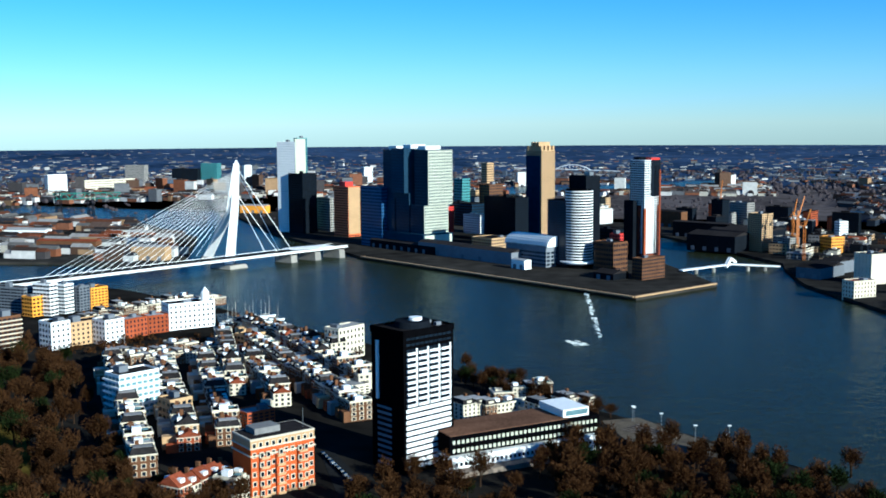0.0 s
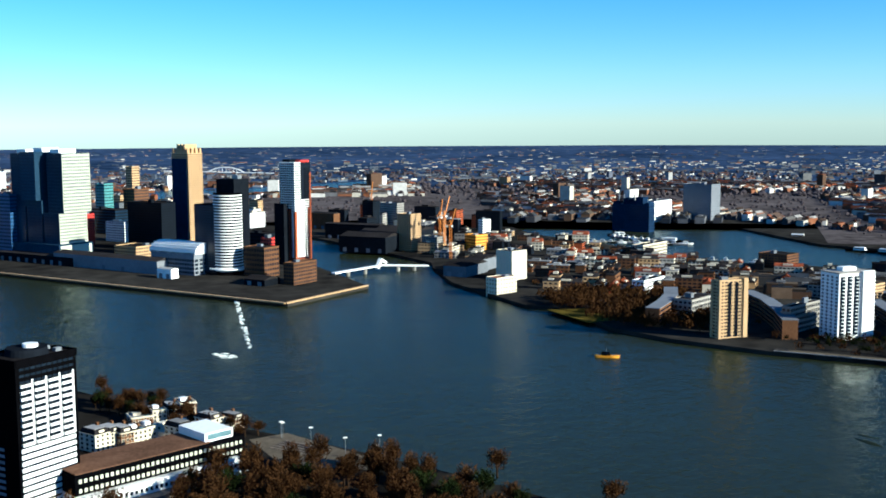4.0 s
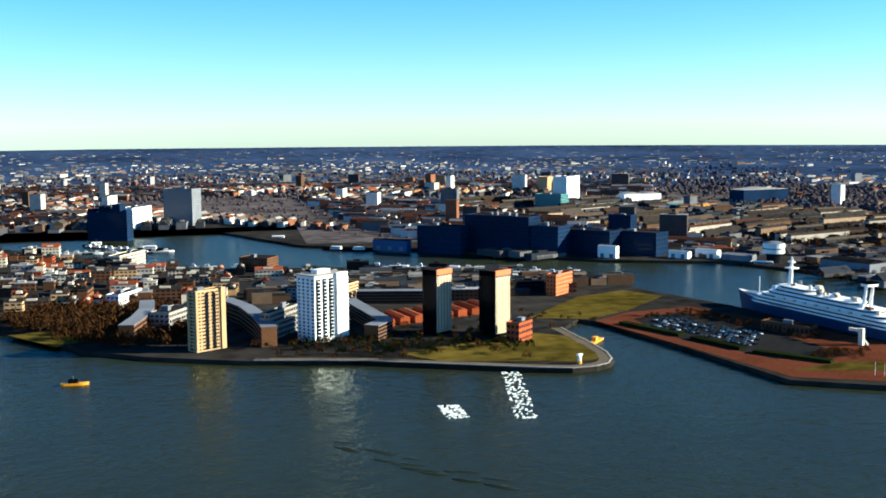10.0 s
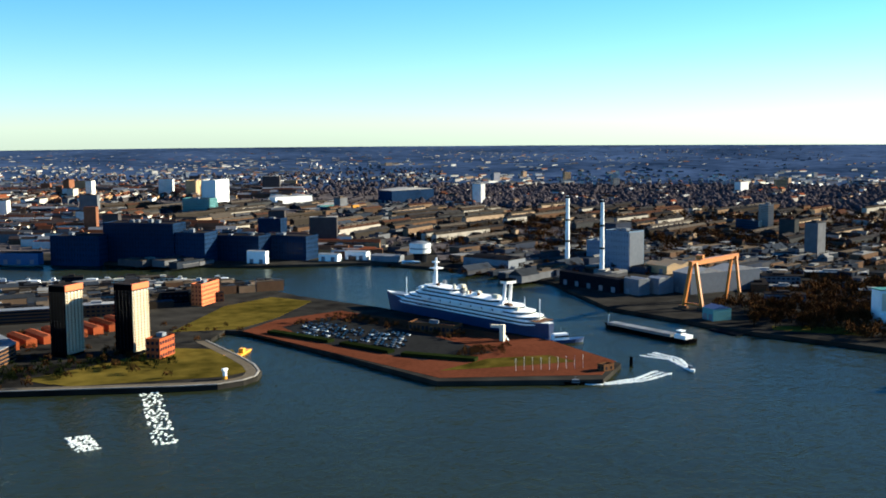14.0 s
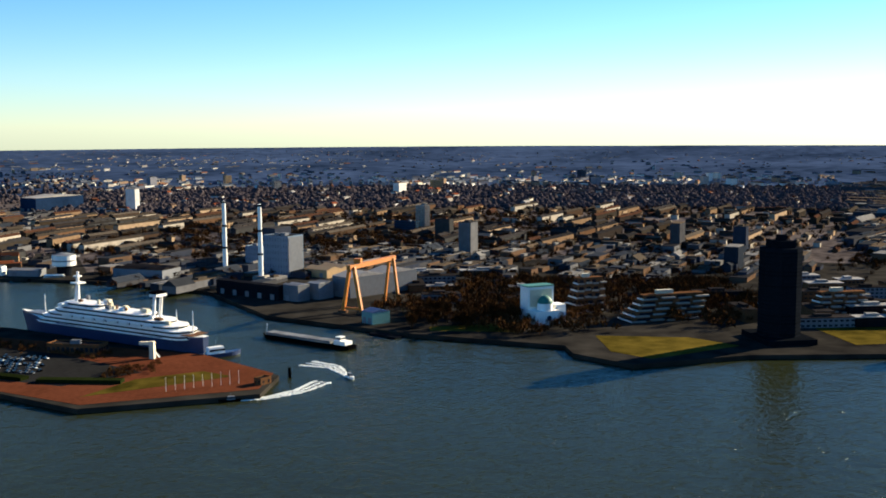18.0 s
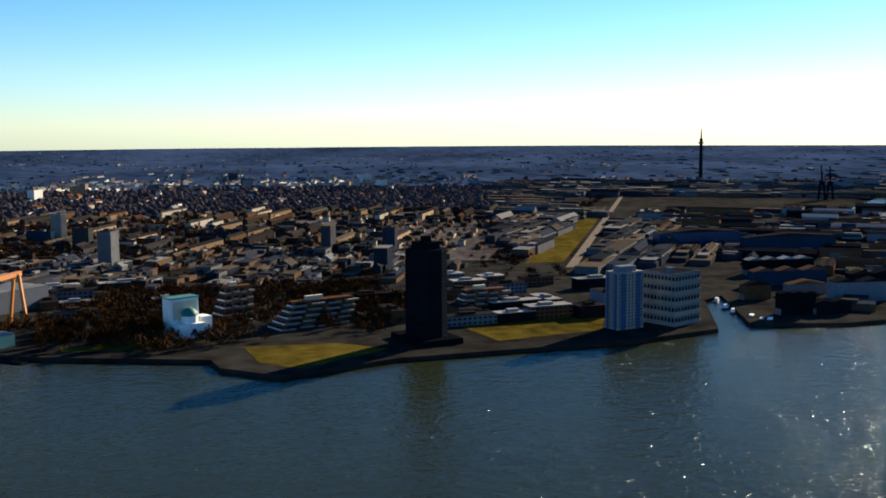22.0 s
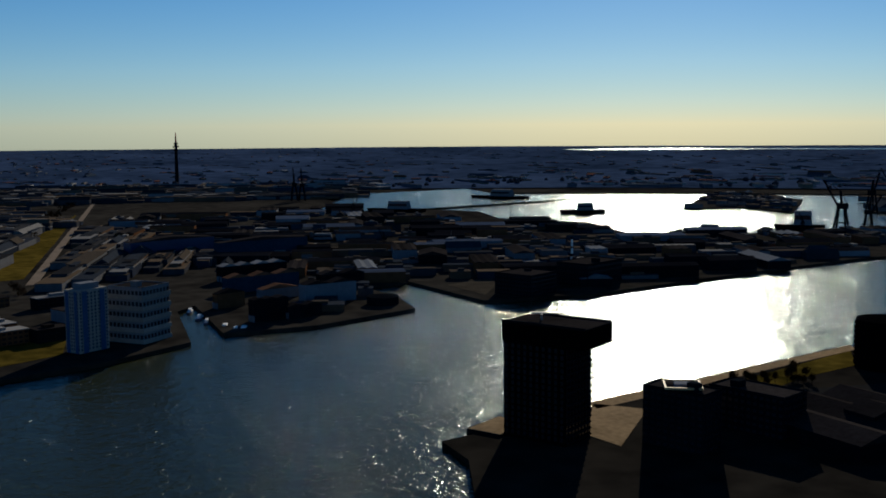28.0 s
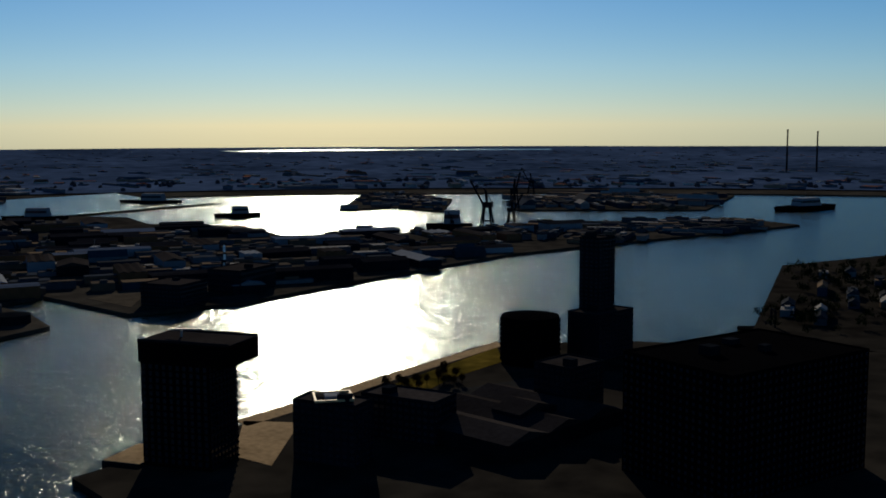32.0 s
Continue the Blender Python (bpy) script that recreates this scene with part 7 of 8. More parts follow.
def lite(x, y, rz, w, d, h, wall, roof, label, pitched=False):
    z = far_height(math.hypot(x, y))
    root = empty("apartment_block", x, y, z, rz, label, "apartments", "mid-rise blocks")
    part("wall", Mesh().box(-w / 2, w / 2, -d / 2, d / 2, -2, h), wall, root)
    if pitched:
        part("roof", Mesh().gable(-w / 2, w / 2, -d / 2, d / 2, h, h + d * 0.36), ROOFRED if wall in (BRICK, OFFWHITE) else ROOFDARK, root)
        part("chimney", Mesh().box(w * 0.3, w * 0.3 + 1.2, -0.7, 0.7, h + d * 0.2, h + d * 0.46), BROWNBRICK, root)
        part("dormer", Mesh().box(-w * 0.2, w * 0.15, -d * 0.4, -d * 0.12, h + 0.3, h + 2.4), OFFWHITE, root)
    else:
        part("roof", Mesh().box(-w / 2 - 0.3, w / 2 + 0.3, -d / 2 - 0.3, d / 2 + 0.3, h, h + 0.6), roof, root)
        part("roof_box", Mesh().box(-w * 0.2, w * 0.1, -d * 0.2, d * 0.25, h + 0.6, h + 2.6), OFFWHITE if wall in (OFFWHITE, WHITE, TAN) else roof, root)
    panes = Mesh()
    n = max(2, int(h / 3.2))
    for k in range(n):
        panes.merge(ring_panes(w, d, max(2, int(w / 4)), max(2, int(d / 4)), 0.6, 1.5, 0.12, "fr").turned(0, 0, 0.9 + k * h / n, 0))
    part("glazing", panes, GLASS, root, kind="stuff")


def quarter(pts, n, rz, high, kinds, gap=24, seed=3, size=(16, 40), deep=(11, 15), pitched=0.0):
    random.seed(seed)
    names = {"white_paint": "white plastered apartment block with dark windows", "cream_plaster": "cream plastered apartment block with dark windows", "red_brick": "red-brick apartment block with dark windows", "brown_brick": "brown brick apartment block with dark windows", "concrete": "grey concrete apartment block with dark windows", "tan_stone": "tan stone apartment block with dark windows", "grey_panel": "grey panelled office block", "dark_and_shaded_cladding": "office block clad dark to suggest shade"}
    for x, y in spread(pts, n, gap):
        wall = random.choice(kinds)
        lite(x, y, rz + random.choice((0, 0, 90)) + random.uniform(-4, 4), random.uniform(*size), random.uniform(*deep), random.uniform(*high), wall, random.choice((ROOFDARK, ROOFDARK, ROOFPALE)), names[wall.name], random.random() < pitched)


for args in LATER:
    clumps(*args, fine=True)
clumps("dark evergreen shrubs and small trees behind a quay", clumps_dark, 170, (1.4, 3), EVERGREEN, fine=True)
town("island houses and warehouses with tiled roofs", [(-860, 1330), (-560, 1310), (-450, 1275), (-425, 1340), (-465, 1560), (-600, 1780), (-780, 1900), (-960, 1960)], 210, (18, 46), (9, 12), (6, 11), 0.0, rz=-14, pitched=0.75, seed=71, cell=900)
HOUSING = [(510, 975), (648, 960), (796, 839), (813, 723), (691, 746), (589, 811), (484, 877)]
KAT_IN = [(350, 975), (310, 1010), (330, 1110), (420, 1230), (500, 1330), (545, 1165), (630, 1075), (690, 1000), (560, 900), (455, 920)]
quarter(KAT_IN, 94, -35, (5, 10), [OFFWHITE, BROWNBRICK, TAN, BROWNBRICK, DARK, BRICK, OFFWHITE, CONCRETE], 14, 5, (10, 30), (8, 11), 0.5)
clumps("bare street trees in a harbour quarter", KAT_IN, 150, (2, 4), fine=True)
quarter([(470, 860), (560, 900), (690, 1000), (800, 830), (740, 740), (620, 760), (560, 840)], 32, -45, (6, 11), [BROWNBRICK, DARK, CONCRETE, OFFWHITE], 19, 6, (16, 36), (9, 12))
quarter([(300, 1250), (300, 1480), (480, 1500), (530, 1360), (420, 1240)], 36, -35, (6, 13), [OFFWHITE, DARK, CONCRETE, BROWNBRICK, TAN], 18, 8, (12, 34), (9, 13), 0.3)
quarter([(-310, 1640), (-380, 2100), (120, 2200), (230, 1760), (110, 1720), (60, 1560), (-60, 1480), (-220, 1560)], 46, -49, (12, 34), [OFFWHITE, TAN, CONCRETE, BRICK, WHITE, GREY], 30, 9)
quarter([(240, 1560), (240, 1760), (480, 1800), (480, 1560), (320, 1480)], 18, -40, (10, 30), [TAN, CONCRETE, BRICK, DARK, OFFWHITE], 26, 10)
clumps("brown bare trees on a harbour bank", [(282, 890), (300, 800), (350, 760), (400, 830), (440, 900), (350, 970), (290, 960)], 330, (3.5, 7), fine=True)
clumps("bare trees along a harbour quarter", [(360, 690), (480, 545), (560, 640), (480, 760), (400, 790)], 60, (2, 4), fine=True)
town("dense dockside housing with pale flat roofs", HOUSING, 200, (12, 34), (8, 11), (6, 11), 0.0, rz=-35, seed=51, walls=ROWWALLS, roofs=SHEDROOFS, pitched=0.1, cell=900)
town("dense low houses with mixed roofs east of the docks", sector(-26, 14, 2420, 3000), 1700, seed=2, tall=0.04)
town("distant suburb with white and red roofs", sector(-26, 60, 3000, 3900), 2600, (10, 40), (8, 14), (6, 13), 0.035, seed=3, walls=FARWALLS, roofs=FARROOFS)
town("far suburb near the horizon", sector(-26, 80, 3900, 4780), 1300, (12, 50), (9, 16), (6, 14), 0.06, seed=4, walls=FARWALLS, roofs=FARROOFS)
town("red-roofed town quarter behind a dock", [(860, 1660), (700, 1720), (560, 1780), (700, 2300), *sector(16, 48, 2430, 3000)[9:], (1000, 1300), (900, 1560)], 2300, (10, 36), (8, 11), (6, 11), 0.012, rz=-55, seed=5)
town("dockside streets with brick rows", [(1000, 900), (920, 1060), (1000, 1350), *sector(34, 52, 2430, 2900), (1200, 900), (1060, 780)], 1500, (14, 50), (8, 13), (6, 12), 0.02, rz=-62, seed=6)
town("low houses and yards between terraces", sector(57, 98, 1400, 2060), 700, (8, 30), (7, 11), (3, 8), 0.003, rz=-14, seed=43, walls=ROWWALLS, roofs=ROWROOFS, pitched=0.3, cell=900)
clumps("bare garden trees between terraces", sector(57, 98, 1120, 2060), 1100, (2.5, 5), TWIG, fine=True)
street_rows("railway yards with long sheds and terraces", sector(40, 57, 1420, 2250), -2, 38, 6)
town("low stores along a dock head", [(530, 1690), (700, 1650), (850, 1530), (900, 1640), (720, 1730), (560, 1790)], 60, (14, 40), (10, 16), (5, 12), 0.0, rz=-35, seed=72, walls=SHEDWALLS, roofs=SHEDROOFS, pitched=0.3, cell=900)
town("stores beside a railway", sector(40, 57, 1300, 2400), 240, (14, 60), (8, 20), (3, 8), 0.006, rz=-2, seed=44, walls=SHEDWALLS, roofs=SHEDROOFS, pitched=0.1, cell=900)
street_rows("long brick terraces in straight streets", sector(57, 78, 1460, 2080), -12, 30, 7)
street_rows("long terraces south of the river", sector(78, 98, 1400, 2060), -16, 32, 8)
town("dark yards and low stores behind the shipyard", sector(58, 93, 1110, 1430), 300, (12, 46), (8, 18), (3, 8), 0.01, rz=-15, seed=41, walls=SHEDWALLS, roofs=SHEDROOFS, pitched=0.1, cell=900)
town("flats and houses among bare woods", sector(60, 97, 2760, 3250), 520, (12, 44), (9, 12), (6, 14), 0.05, seed=9, walls=PALEWALLS, roofs=FARROOFS)
town("scattered houses in bare woodland", sector(57, 97, 2080, 2760), 150, (10, 30), (8, 11), (6, 10), 0.01, rz=-15, seed=42, walls=PALEWALLS, roofs=ROOFS)
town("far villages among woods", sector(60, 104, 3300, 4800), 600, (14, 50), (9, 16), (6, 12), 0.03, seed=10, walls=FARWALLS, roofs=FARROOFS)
quarter([(900, 300), (950, 420), (1120, 420), (1150, 150), (980, 150)], 14, -70, (5, 9), [DARK, BROWNBRICK, GREY, DARK], 30, 11, (20, 60), (10, 16))
quarter([(860, -60), (900, -190), (1080, -210), (1150, 0), (1000, 60), (900, 40)], 22, -75, (7, 11), [GREY, BROWNBRICK, DARK], 28, 12, (20, 50), (11, 15))
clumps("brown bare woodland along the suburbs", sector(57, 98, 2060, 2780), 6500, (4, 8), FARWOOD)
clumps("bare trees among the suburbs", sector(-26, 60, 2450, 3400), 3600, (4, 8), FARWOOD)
clumps("bare park trees between flats", [(850, 50), (900, 150), (960, 290), (1090, 290), (1100, 60), (960, -10)], 480, (3, 6.5), fine=True)
clumps("bare trees on the river bank", [(800, 200), (880, 340), (1000, 300), (900, 150), (830, 130)], 260, (3, 6), fine=True)
clumps("dark yards and trees behind the shipyard", [(1000, 200), (1080, 420), (1200, 640), (1500, 500), (1500, 60), (1150, 0)], 900, (2, 4), fine=True)
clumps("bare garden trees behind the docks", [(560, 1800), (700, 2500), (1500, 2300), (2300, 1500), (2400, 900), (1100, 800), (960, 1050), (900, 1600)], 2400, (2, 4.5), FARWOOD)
clumps("street trees in a town quarter", [(1150, 650), (1250, 860), (1700, 800), (1900, 300), (1350, 200)], 1100, (3, 6), fine=True)
clumps("trees along a highway", [(1232, -85), (1227, -131), (1839, -345), (2505, -584), (2508, -566), (1740, -277)], 420, (2.5, 5), fine=True)
clumps("bare trees behind a river field", [(995, 131), (1096, 102), (1090, 30), (971, 23), (945, 72)], 170, (3, 6), fine=True)
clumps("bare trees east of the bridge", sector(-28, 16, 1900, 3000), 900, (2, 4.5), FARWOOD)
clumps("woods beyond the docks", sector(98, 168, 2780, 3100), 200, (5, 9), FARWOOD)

# ---- port sheds and docks to the south-west ----
quarter_sheds = [(870, -260), (880, -400), (940, -425), (1010, -425), (1150, -420), (1500, -380), (1900, -450), (1900, -880), (1560, -960), (1400, -1040), (1190, -960), (1130, -1190), (1000, -1400), (890, -1020), (880, -720), (890, -600), (1040, -530)]
random.seed(21)
for i, (x, y) in enumerate(spread(quarter_sheds, 95, 44)):
    w, d, h = random.uniform(30, 90), random.uniform(18, 36), random.uniform(6, 12)
    shed("port_shed", random.choice(("dark port warehouse with low pitched roof", "grey metal port shed with pale roof", "long brown port hall with ridged roof")), (x, y, 62 + random.choice((0, 0, 0, 90)) + random.uniform(-5, 5), w, d, h), random.choice((DARK, GREY, BROWNBRICK, DARK)), random.choice((ROOFDARK, ROOFDARK, ROOFDARK, GREY)), random.choice((1, 2, 3)), group="port sheds", doors=False)
town("dense port sheds and yards", quarter_sheds, 420, (12, 50), (8, 20), (3, 8), 0.0, rz=62, walls=SHEDWALLS, roofs=SHEDROOFS, pitched=0.06, seed=31)
town("long warehouses behind the docks", [(1180, -180), (1250, -420), *sector(98, 116, 2400, 3000), (1500, -150)], 1400, (30, 130), (12, 26), (5, 11), 0.0, rz=64, walls=SHEDWALLS, roofs=SHEDROOFS, pitched=0.06, seed=32, cell=900)
town("far port halls and stores", sector(98, 168, 2780, 4700), 900, (20, 110), (12, 40), (4, 11), 0.0, walls=FARWALLS, roofs=FARROOFS, pitched=0.06, seed=33)
town("halls and stacks on the west docks", [(1294, -1641), (1021, -1847), (1129, -2172), (1447, -2111), (1422, -1820)], 130, (20, 90), (12, 30), (4, 10), 0.0, walls=SHEDWALLS, roofs=SHEDROOFS, pitched=0.06, seed=34)
town("stacks on a port spit", [(1524, -1416), (1496, -1526), (1373, -1513), (1539, -1732), (1764, -1825), (1766, -1724)], 70, (12, 40), (8, 20), (3, 8), 0.0, walls=SHEDWALLS, roofs=SHEDROOFS, pitched=0.06, seed=36)
town("low quay stores along the west spit", [(840, -1180), (760, -1560), (870, -1640), (1060, -1390), (1090, -1220)], 110, (12, 60), (8, 20), (3, 9), 0.0, rz=-70, walls=SHEDWALLS, roofs=SHEDROOFS, pitched=0.06, seed=35)


def inlet(pts):
    m = Mesh().prism(pts, 0, 1)
    m.v = [(x, y, far_height(math.hypot(x, y)) + (0.6 if z > 0.5 else -0.5)) for x, y, z in m.v]
    solid("water", m, WATER, "still dock basin reflecting the sky", "water", kind="structure")



inlet([(1850, -810), (2278, -1121), (2296, -1445), (2130, -1394), (1853, -1398), (1814, -1019)])
inlet([(1415, -456), (1414, -554), (1359, -584), (1312, -553), (1349, -438)])
inlet([(r * math.sin(radians(b)), r * math.cos(radians(b))) for r, b in ((4560, 129), (4610, 133), (4600, 139), (4620, 145), (4700, 145), (4690, 137), (4700, 131), (4640, 128))])
inlet([(-32, 2668), (142, 2796), (254, 2784), (680, 3012), (610, 2797), (232, 2510), (38, 2468)])


def arch_bridge():
    ax, ay, az = 237.7, 3446.6, 15.4
    bx, by, bz = 339.9, 3384.1, 13.9
    root = empty("arch_bridge", ax, ay, az, 0, "white steel arch bridge far upstream", "bridge")
    b = Vector((bx - ax, by - ay, bz - az))
    arch, n, h = Mesh(), 14, 17
    for k in range(n):
        t0, t1 = k / n, (k + 1) / n
        arch.beam(b * t0 + Vector((0, 0, 4 + h * 4 * t0 * (1 - t0) * 0.9)), b * t1 + Vector((0, 0, 4 + h * 4 * t1 * (1 - t1) * 0.9)), 3, 2.2)
    part("arch", arch, WHITE, root)
    part("deck", Mesh().beam(b * -1.2 + Vector((0, 0, 4)), b * 2.2 + Vector((0, 0, 4)), 8, 2), WHITE, root)
    for k in range(1, 10):
        part("hanger", Mesh().beam(b * (k / 10) + Vector((0, 0, 4)), b * (k / 10) + Vector((0, 0, 4 + h * 3.6 * k / 10 * (1 - k / 10))), 0.8, 0.8), WHITE, root)


arch_bridge()


def tv_tower():
    x, y = 2853.1, -915.2
    h = 142.0
    root = empty("tv_tower", x, y, far_height(math.hypot(x, y)) - 2, 0, "tall slim concrete broadcasting tower with pods", "tower")
    part("shaft", Mesh().tube((0, 0, 0), (0, 0, h * 0.78), 5.5, 3.4, 16), DARK, root)
    for q, r in ((0.66, 6), (0.72, 8), (0.78, 5.5)):
        part("pod", Mesh().tube((0, 0, h * q), (0, 0, h * q + h * 0.03), r * 0.8, r, 18), DARK, root)
    part("antenna", Mesh().tube((0, 0, h * 0.78), (0, 0, h * 0.92), 2.6, 2.0).tube((0, 0, h * 0.92), (0, 0, h), 1.6, 0.8), REDPAINT, root)


tv_tower()


def port_crane(x, y, h, rz, label="tall dark harbour crane with raised jib", color=DARK):
    root = empty("harbour_crane", x, y, far_height(math.hypot(x, y)), rz, label, "crane", "harbour cranes")
    k = h / 60
    legs = Mesh()
    for sx in (-8, 8):
        for sy in (-6, 6):
            legs.beam((sx * k, sy * k, -3), (sx * 0.5 * k, sy * 0.5 * k, 26 * k), 1.8 * k, 1.8 * k)
    part("leg_frame", legs.beam((-8 * k, -6 * k, 9 * k), (8 * k, -6 * k, 9 * k), 1.5 * k, 1.5 * k), color, root)
    part("machine_house", Mesh().box(-7 * k, 5 * k, -4 * k, 4 * k, 26 * k, 33 * k), color, root)
    part("mast", Mesh().beam((0, 0, 33 * k), (2 * k, 0, 48 * k), 2.5 * k, 2.5 * k), color, root)
    part("jib", Mesh().beam((5 * k, 0, 30 * k), (22 * k, 0, 60 * k), 2 * k, 2 * k), color, root)
    part("stay", Mesh().beam((2 * k, 0, 48 * k), (22 * k, 0, 60 * k), 0.6 * k, 0.6 * k).beam((2 * k, 0, 48 * k), (-6 * k, 0, 33 * k), 0.6 * k, 0.6 * k), color, root)


for x, y, h, rz in ((1091.2, -1280.7, 72, 20), (1084.1, -1333.3, 50, 200), (1099.8, -1207.2, 30, 100), (2166.6, -924.3, 68, -20), (2162.2, -939.7, 66, -22), (1493.6, -1974.3, 60, 30), (1265.9, -1593.5, 70, 150), (1012.2, -711.3, 24, 60), (1758.6, -841.9, 32, 200), (1281.5, -628.7, 26, 20)):
    port_crane(x, y, h, rz)
for x, y, h in ((1385.5, -3145.5, 157.2), (1311.5, -3188.8, 151.6)):
    chimney(x, y, h, 3.0, far_height(math.hypot(x, y)) - 30, DARK, "tall dark power plant chimney near the horizon")
chimney(1011.5, -712.3, 30, 1.6)
for x, y, rz, L, high in ((1122.6, -1228.7, 40, 70, 20), (1202.8, -1123.9, 30, 70, 8), (1964.2, -1302.4, 30, 130, 14), (1788.6, -945, 40, 110, 14), (1252.9, -713.1, -50, 60, 9), (865.2, -1944.1, 70, 150, 14), (1574.4, -1202.6, 60, 80, 12), (1419, -606.7, 60, 70, 8)):
    boat("cargo_ship", "dark moored cargo ship with pale bridge", x, y, rz, L, BLACK, GREY, high, "ship")
mx, my = 902.9, -408.9
tank = empty("storage_tank", mx, my, 3, 0, "low dark round tank on a pier head", "tank")
part("shell", Mesh().tube((0, 0, 0), (0, 0, 7), 14, n=28), DARK, tank)
part("roof", Mesh().tube((0, 0, 7), (0, 0, 8.5), 14.2, 3, 28), DARK, tank)
block("dock_office", "dark dockside office block", "office", (881.5, -549.4, -162.6, 40.8, 41.1, 19), DARK, 5)
block("dock_office", "dark stacked dock store", "warehouse", (902.3, -644.1, -165.6, 37, 58.4, 20.8), DARK, 4)

# ---- halls behind the docks ----
shed("white_hall", "long white storage hall far behind the docks", (1745.8, 1402, -114.5, 24.4, 82.5, 16.4), WHITE, ROOFPALE, 2)
shed("blue_hall", "huge blue sports hall with pale roof", (1909.1, 1232.9, -108.5, 42.1, 112.9, 24.7), NAVY, ROOFPALE, 1)
shed("teal_shed", "long teal depot with yellow end", (1666.5, 1247.1, -116.7, 11.7, 63.9, 9.7), TEAL, ROOFPALE, 1)
shed("teal_shed", "yellow end of a long depot", (1677.2, 1206.2, -116.5, 7.5, 13, 9.8), YELLOW, ROOFPALE, 1)
block("office_tower", "slim pale apartment tower among terraces", "tower", (1593.4, 445.3, -127.9, 20.9, 9.8, 36.7), CONCRETE, 14)
block("office_tower", "dark school block among terraces", "school", (1557.4, 461.5, -109.4, 37, 9.3, 16.4), SLATE, 5)
block("office_tower", "tan flats among far trees", "tower", (2553.4, 622.2, -138.2, 10.7, 26.2, 25.2), TAN, 8)
block("office_tower", "orange-tan tower at a far suburb", "tower", (2771.4, 1233.2, -127.6, 9.1, 19.3, 21.3), TAN, 8)
block("office_tower", "pale far tower block", "tower", (2485.4, 993.2, -128.1, 10.2, 19.1, 24.2), CONCRETE, 8)
block("office_tower", "dark twin office tower at the far suburb", "tower", (3081.2, 318.5, -130.9, 17.2, 17.2, 24.7), SLATE, 8)
block("office_tower", "low wide dark office at the far suburb", "office", (2862.9, 268.9, -126.7, 25.8, 13.1, 22.9), SLATE, 6)

# ---- the pier head with sheds and small craft ----
shed("port_shed", "dark pier shed with ridged roof", (887.2, -293.9, -173.8, 9.2, 31.6, 17.8), DARK, ROOFDARK, 3)
shed("port_shed", "low dark quay shed by the water", (885.6, -323.2, -175.4, 9.2, 31.5, 9.9), DARK, ROOFDARK, 2)
shed("port_shed", "wide grey port hall with low roof", (943.3, -375.8, -178.3, 12.5, 51.1, 17.1), GREY, ROOFDARK, 2)
shed("port_shed", "long dark port hall beside a basin", (1121.9, -380.5, -174.1, 12.4, 74.8, 15.3), DARK, ROOFPALE, 4)
shed("port_shed", "blue port hall with tan roof", (1044.6, -356.5, -174.4, 11.5, 77, 14.3), SLATE, RUST, 3)
shed("port_shed", "dark repair hall on a pier", (1024.4, -430.8, -179, 11.3, 47.8, 12.6), DARK, ROOFDARK, 2)
shed("port_shed", "small brick store on a pier", (965.4, -291.6, -169.9, 7.5, 27.6, 12.7), BROWNBRICK, ROOFDARK, 1)
shed("port_shed", "low workshop with rusty roof", (988.3, -348.1, -174.1, 10.2, 38.2, 9.4), GREY, RUST, 1)
shed("blue_hall", "very long dark blue storage hall", (1295.2, -467.6, -173.9, 14.3, 119.6, 20.4), SLATE, ROOFDARK, 1)
shed("blue_hall", "long grey-blue storage hall", (1358.4, -376.1, -169.7, 17.9, 111.4, 21), HULL, ROOFDARK, 1)
for x, y, L in ((973.1, -259.5, 18), (939.3, -255.2, 22), (916.1, -252.4, 16), (887, -256.7, 24), (870.4, -258.6, 20), (869, -264.8, 26)):
    boat("moored_boat", "small white moored work boat", x, y, -30, L, HULL, WHITE, 2.4, "boat")

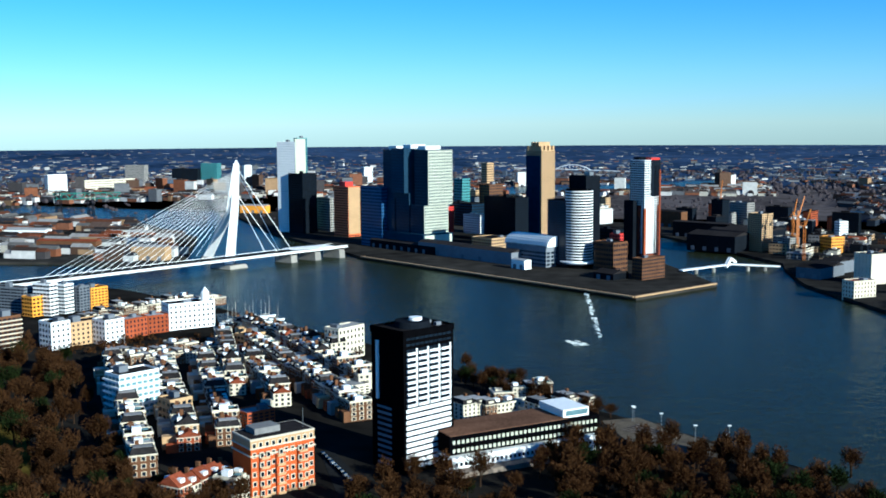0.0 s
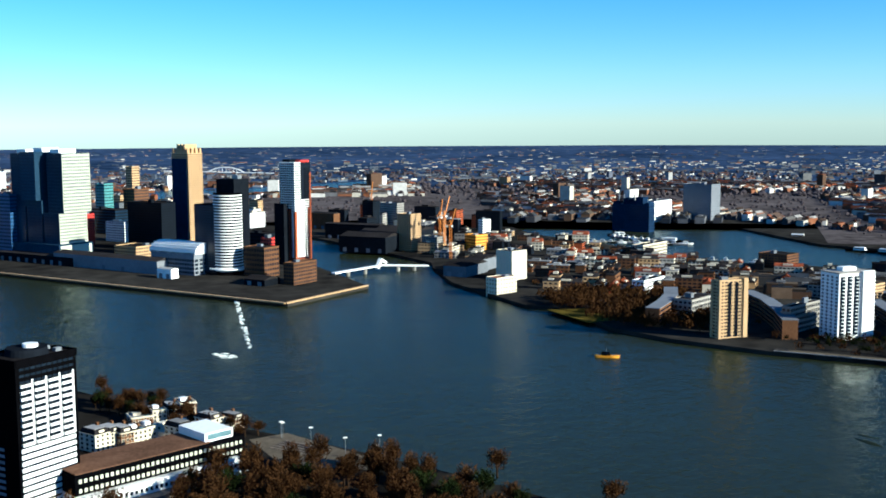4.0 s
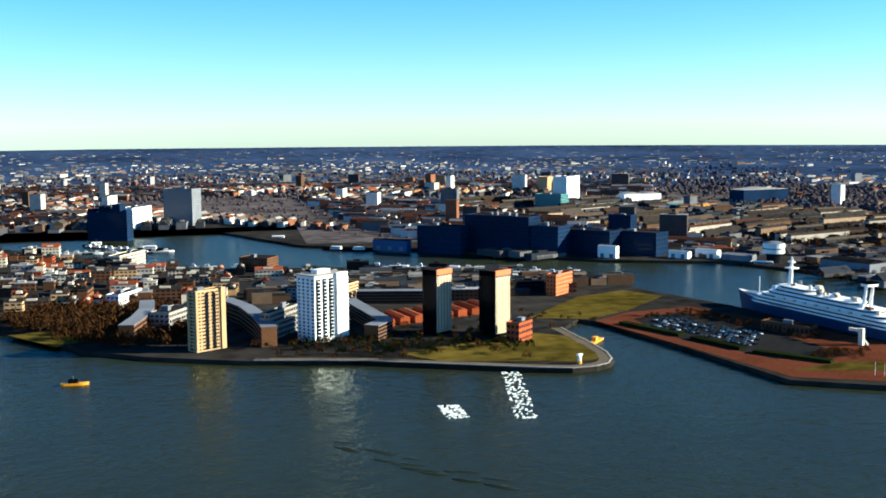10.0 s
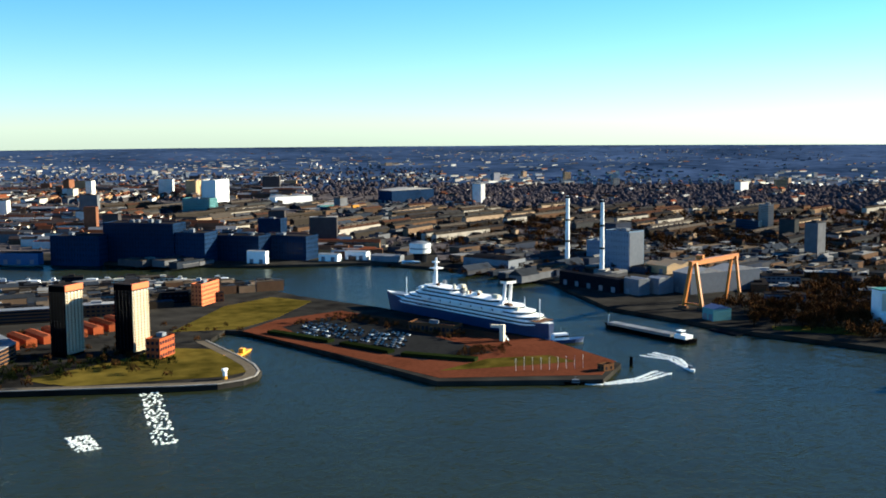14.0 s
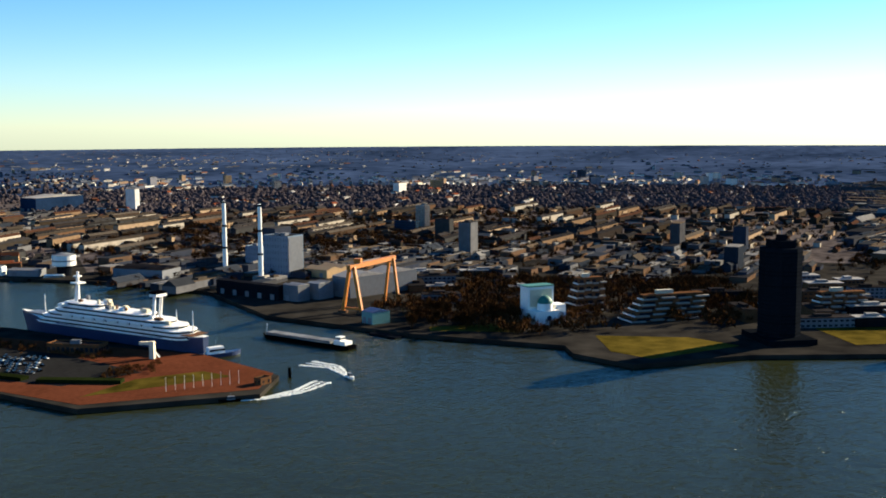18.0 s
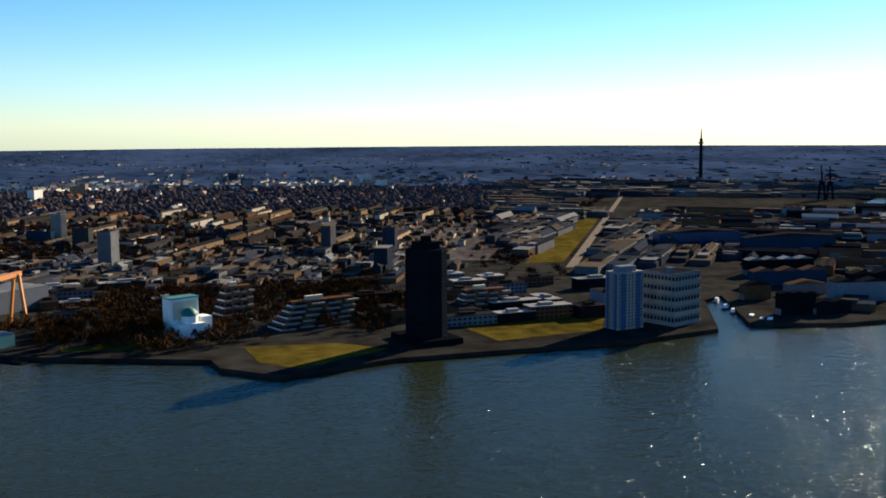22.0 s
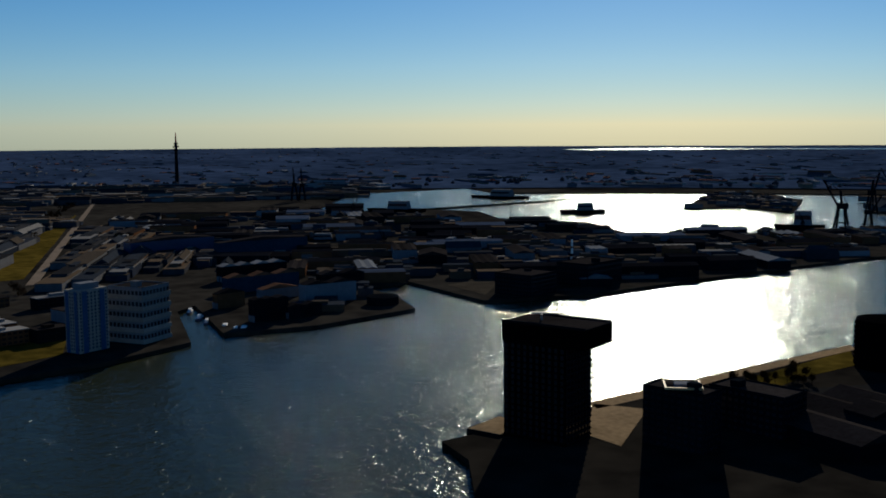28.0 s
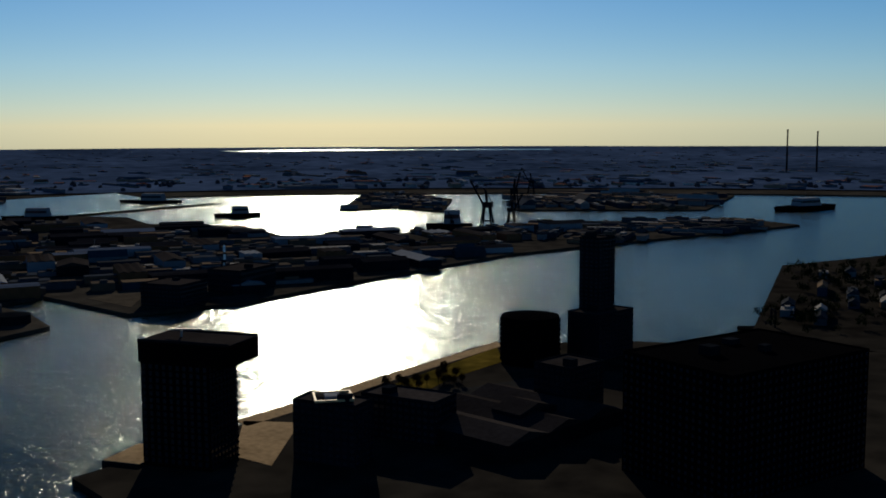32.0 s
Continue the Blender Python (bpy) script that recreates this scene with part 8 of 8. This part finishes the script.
# ---- the near pier with its dark college tower ----
# near-black walls here hold the shade of blocks standing against the sun
def college_tower():
    x, y, rz, w, d, h = 499.1, -271.3, -159.4, 35.2, 25.3, 48.6
    root = empty("college_tower", x, y, 3, rz, "dark chequered tower with an overhanging top", "tower")
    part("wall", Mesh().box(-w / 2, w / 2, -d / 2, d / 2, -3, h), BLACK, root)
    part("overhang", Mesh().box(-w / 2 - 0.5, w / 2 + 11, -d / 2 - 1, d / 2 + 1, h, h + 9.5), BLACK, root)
    part("roof_edge", Mesh().box(-w / 2 - 0.5, w / 2 + 11, -d / 2 - 1.2, -d / 2 - 0.4, h + 9.5, h + 10.7).box(-w / 2 - 0.5, w / 2 + 11, d / 2 + 0.4, d / 2 + 1.2, h + 9.5, h + 10.7), DARK, root)
    part("roof", Mesh().box(-w / 2, w / 2 + 10.5, -d / 2, d / 2, h + 9.5, h + 9.9), ROOFDARK, root)
    part("roof_crane", Mesh().tube((-w * 0.1, 0, h + 9.5), (-w * 0.1, 0, h + 13), 0.5).beam((-w * 0.3, 0, h + 13), (w * 0.2, 0, h + 14), 0.6, 0.6), STEEL, root)
    fin = Mesh().box(w / 2, w / 2 + 1.1, -d / 2 + 1, d / 2 - 1, 0, 0.8).data("ledge", DARK)
    n = 15
    for k in range(n):
        part("ledge", fin, None, root, at=(0, 0, 1 + k * (h - 2) / n))
    part("glazing", stacked(lambda: ring_panes(w, d, 10, 8, 0.5, 2.2, 0.2, "fblr"), [2 + k * (h - 2) / n for k in range(n)]), GLASS, root, kind="stuff")
    # flat quay platform beside the tower, with a stone top
    part("low_wing", Mesh().box(-w / 2 - 20, -w / 2, -d / 2 - 4, d / 2, -3, 1.2), DARK, root)
    part("wing_roof", Mesh().box(-w / 2 - 19.5, -w / 2, -d / 2 - 3.5, d / 2 - 0.5, 1.2, 1.5), PLAZA, root)


college_tower()
patch("plaza", [(489, -288), (534, -332), (508, -348), (464, -289)], PLAZA, "pale stone quay plaza", 3.2)
patch("quay_walk", [(537, -330), (557, -587), (545, -578), (524, -326)], PLAZA, "pale quay edge along the river", 3.2)
patch("road", [(491, -454), (471, -512), (450, -487), (476, -441)], ASPHALT, "asphalt road between harbour blocks", 3.15)
patch("lawn", [(527, -444), (545, -571), (514, -536), (510, -477), (498, -431)], GRASS, "rough grass by the quay", 3.12)
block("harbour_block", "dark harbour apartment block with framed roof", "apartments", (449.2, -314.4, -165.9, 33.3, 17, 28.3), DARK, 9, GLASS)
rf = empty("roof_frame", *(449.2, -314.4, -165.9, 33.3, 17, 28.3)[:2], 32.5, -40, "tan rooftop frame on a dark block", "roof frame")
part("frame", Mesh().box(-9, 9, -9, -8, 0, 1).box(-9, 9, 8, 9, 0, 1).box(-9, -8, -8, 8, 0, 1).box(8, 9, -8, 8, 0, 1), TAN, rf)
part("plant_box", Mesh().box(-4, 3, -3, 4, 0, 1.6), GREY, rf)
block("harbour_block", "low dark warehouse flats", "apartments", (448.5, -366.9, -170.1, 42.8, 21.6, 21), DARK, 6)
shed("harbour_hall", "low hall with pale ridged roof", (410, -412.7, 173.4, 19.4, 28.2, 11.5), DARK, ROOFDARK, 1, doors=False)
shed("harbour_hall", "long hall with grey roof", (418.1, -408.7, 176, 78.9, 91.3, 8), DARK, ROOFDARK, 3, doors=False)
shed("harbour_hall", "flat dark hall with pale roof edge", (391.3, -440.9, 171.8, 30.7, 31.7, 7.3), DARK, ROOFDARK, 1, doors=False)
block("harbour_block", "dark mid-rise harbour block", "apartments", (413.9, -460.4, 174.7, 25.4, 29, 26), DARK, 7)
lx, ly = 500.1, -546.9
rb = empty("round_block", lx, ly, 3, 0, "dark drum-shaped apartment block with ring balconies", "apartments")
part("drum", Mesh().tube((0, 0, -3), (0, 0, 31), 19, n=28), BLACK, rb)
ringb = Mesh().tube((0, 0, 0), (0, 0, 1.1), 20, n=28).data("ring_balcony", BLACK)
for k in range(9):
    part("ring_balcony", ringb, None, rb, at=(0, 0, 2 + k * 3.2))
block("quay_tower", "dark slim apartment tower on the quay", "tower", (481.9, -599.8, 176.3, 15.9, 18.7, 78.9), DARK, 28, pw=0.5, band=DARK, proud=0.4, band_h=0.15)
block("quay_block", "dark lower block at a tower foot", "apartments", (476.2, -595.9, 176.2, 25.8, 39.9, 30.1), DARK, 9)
block("harbour_block", "big apartment block coloured black for shade", "apartments", (294.4, -420.3, 164.4, 61.7, 91.6, 54), BLACK, 16, pw=0.4, plant=3, roof=BLACK)
patch("far_pier", [(428, -731), (567, -1127), (509, -1293), (300, -1200), (200, -900), (330, -720)], TARMAC, "tree-lined far pier", 3.0)
clumps("dark trees on a far pier", [(440, -760), (560, -1120), (500, -1280), (330, -1180), (260, -900), (380, -740)], 200, (3, 6), EVERGREEN, fine=True)
town("dark low houses on a far pier", [(440, -770), (550, -1110), (500, -1240), (400, -1150), (370, -900), (400, -760)], 24, (10, 26), (8, 11), (5, 9), 0.0, rz=-70, walls=SHEDWALLS, roofs=SHEDROOFS, pitched=0.5, seed=61, cell=900)
dl = empty("crane_barge", 433.9, -760.5, 0, 40, "dark dredging barge with gantry", "barge")
part("hull", Mesh().box(-16, 16, -6, 6, -1, 2.6), BLACK, dl)
part("frame", Mesh().beam((-10, -5, 2), (-10, -5, 16), 1.2, 1.2).beam((-10, 5, 2), (-10, 5, 16), 1.2, 1.2).beam((-10, -5, 16), (-10, 5, 16), 1.2, 1.2), DARK, dl)
random.seed(5)
for k in range(46):
    x0, y0 = 460.5, -441.5
    x1, y1 = 426.7, -397.4
    x2, y2 = 449.7, -470.1
    u, v = (k % 12) / 11, (k // 12) / 4
    car(x0 + (x1 - x0) * u + (x2 - x0) * v, y0 + (y1 - y0) * u + (y2 - y0) * v, -60 + random.uniform(-5, 5))
grove([(528, -425), (524, -495), (492, -472), (504, -418)], 18, 6, (0.5, 0.8))

for proto in [h[0] for h in HOUSES] + CARS:
    for o in (*proto.children_recursive, proto):
        bpy.data.objects.remove(o)
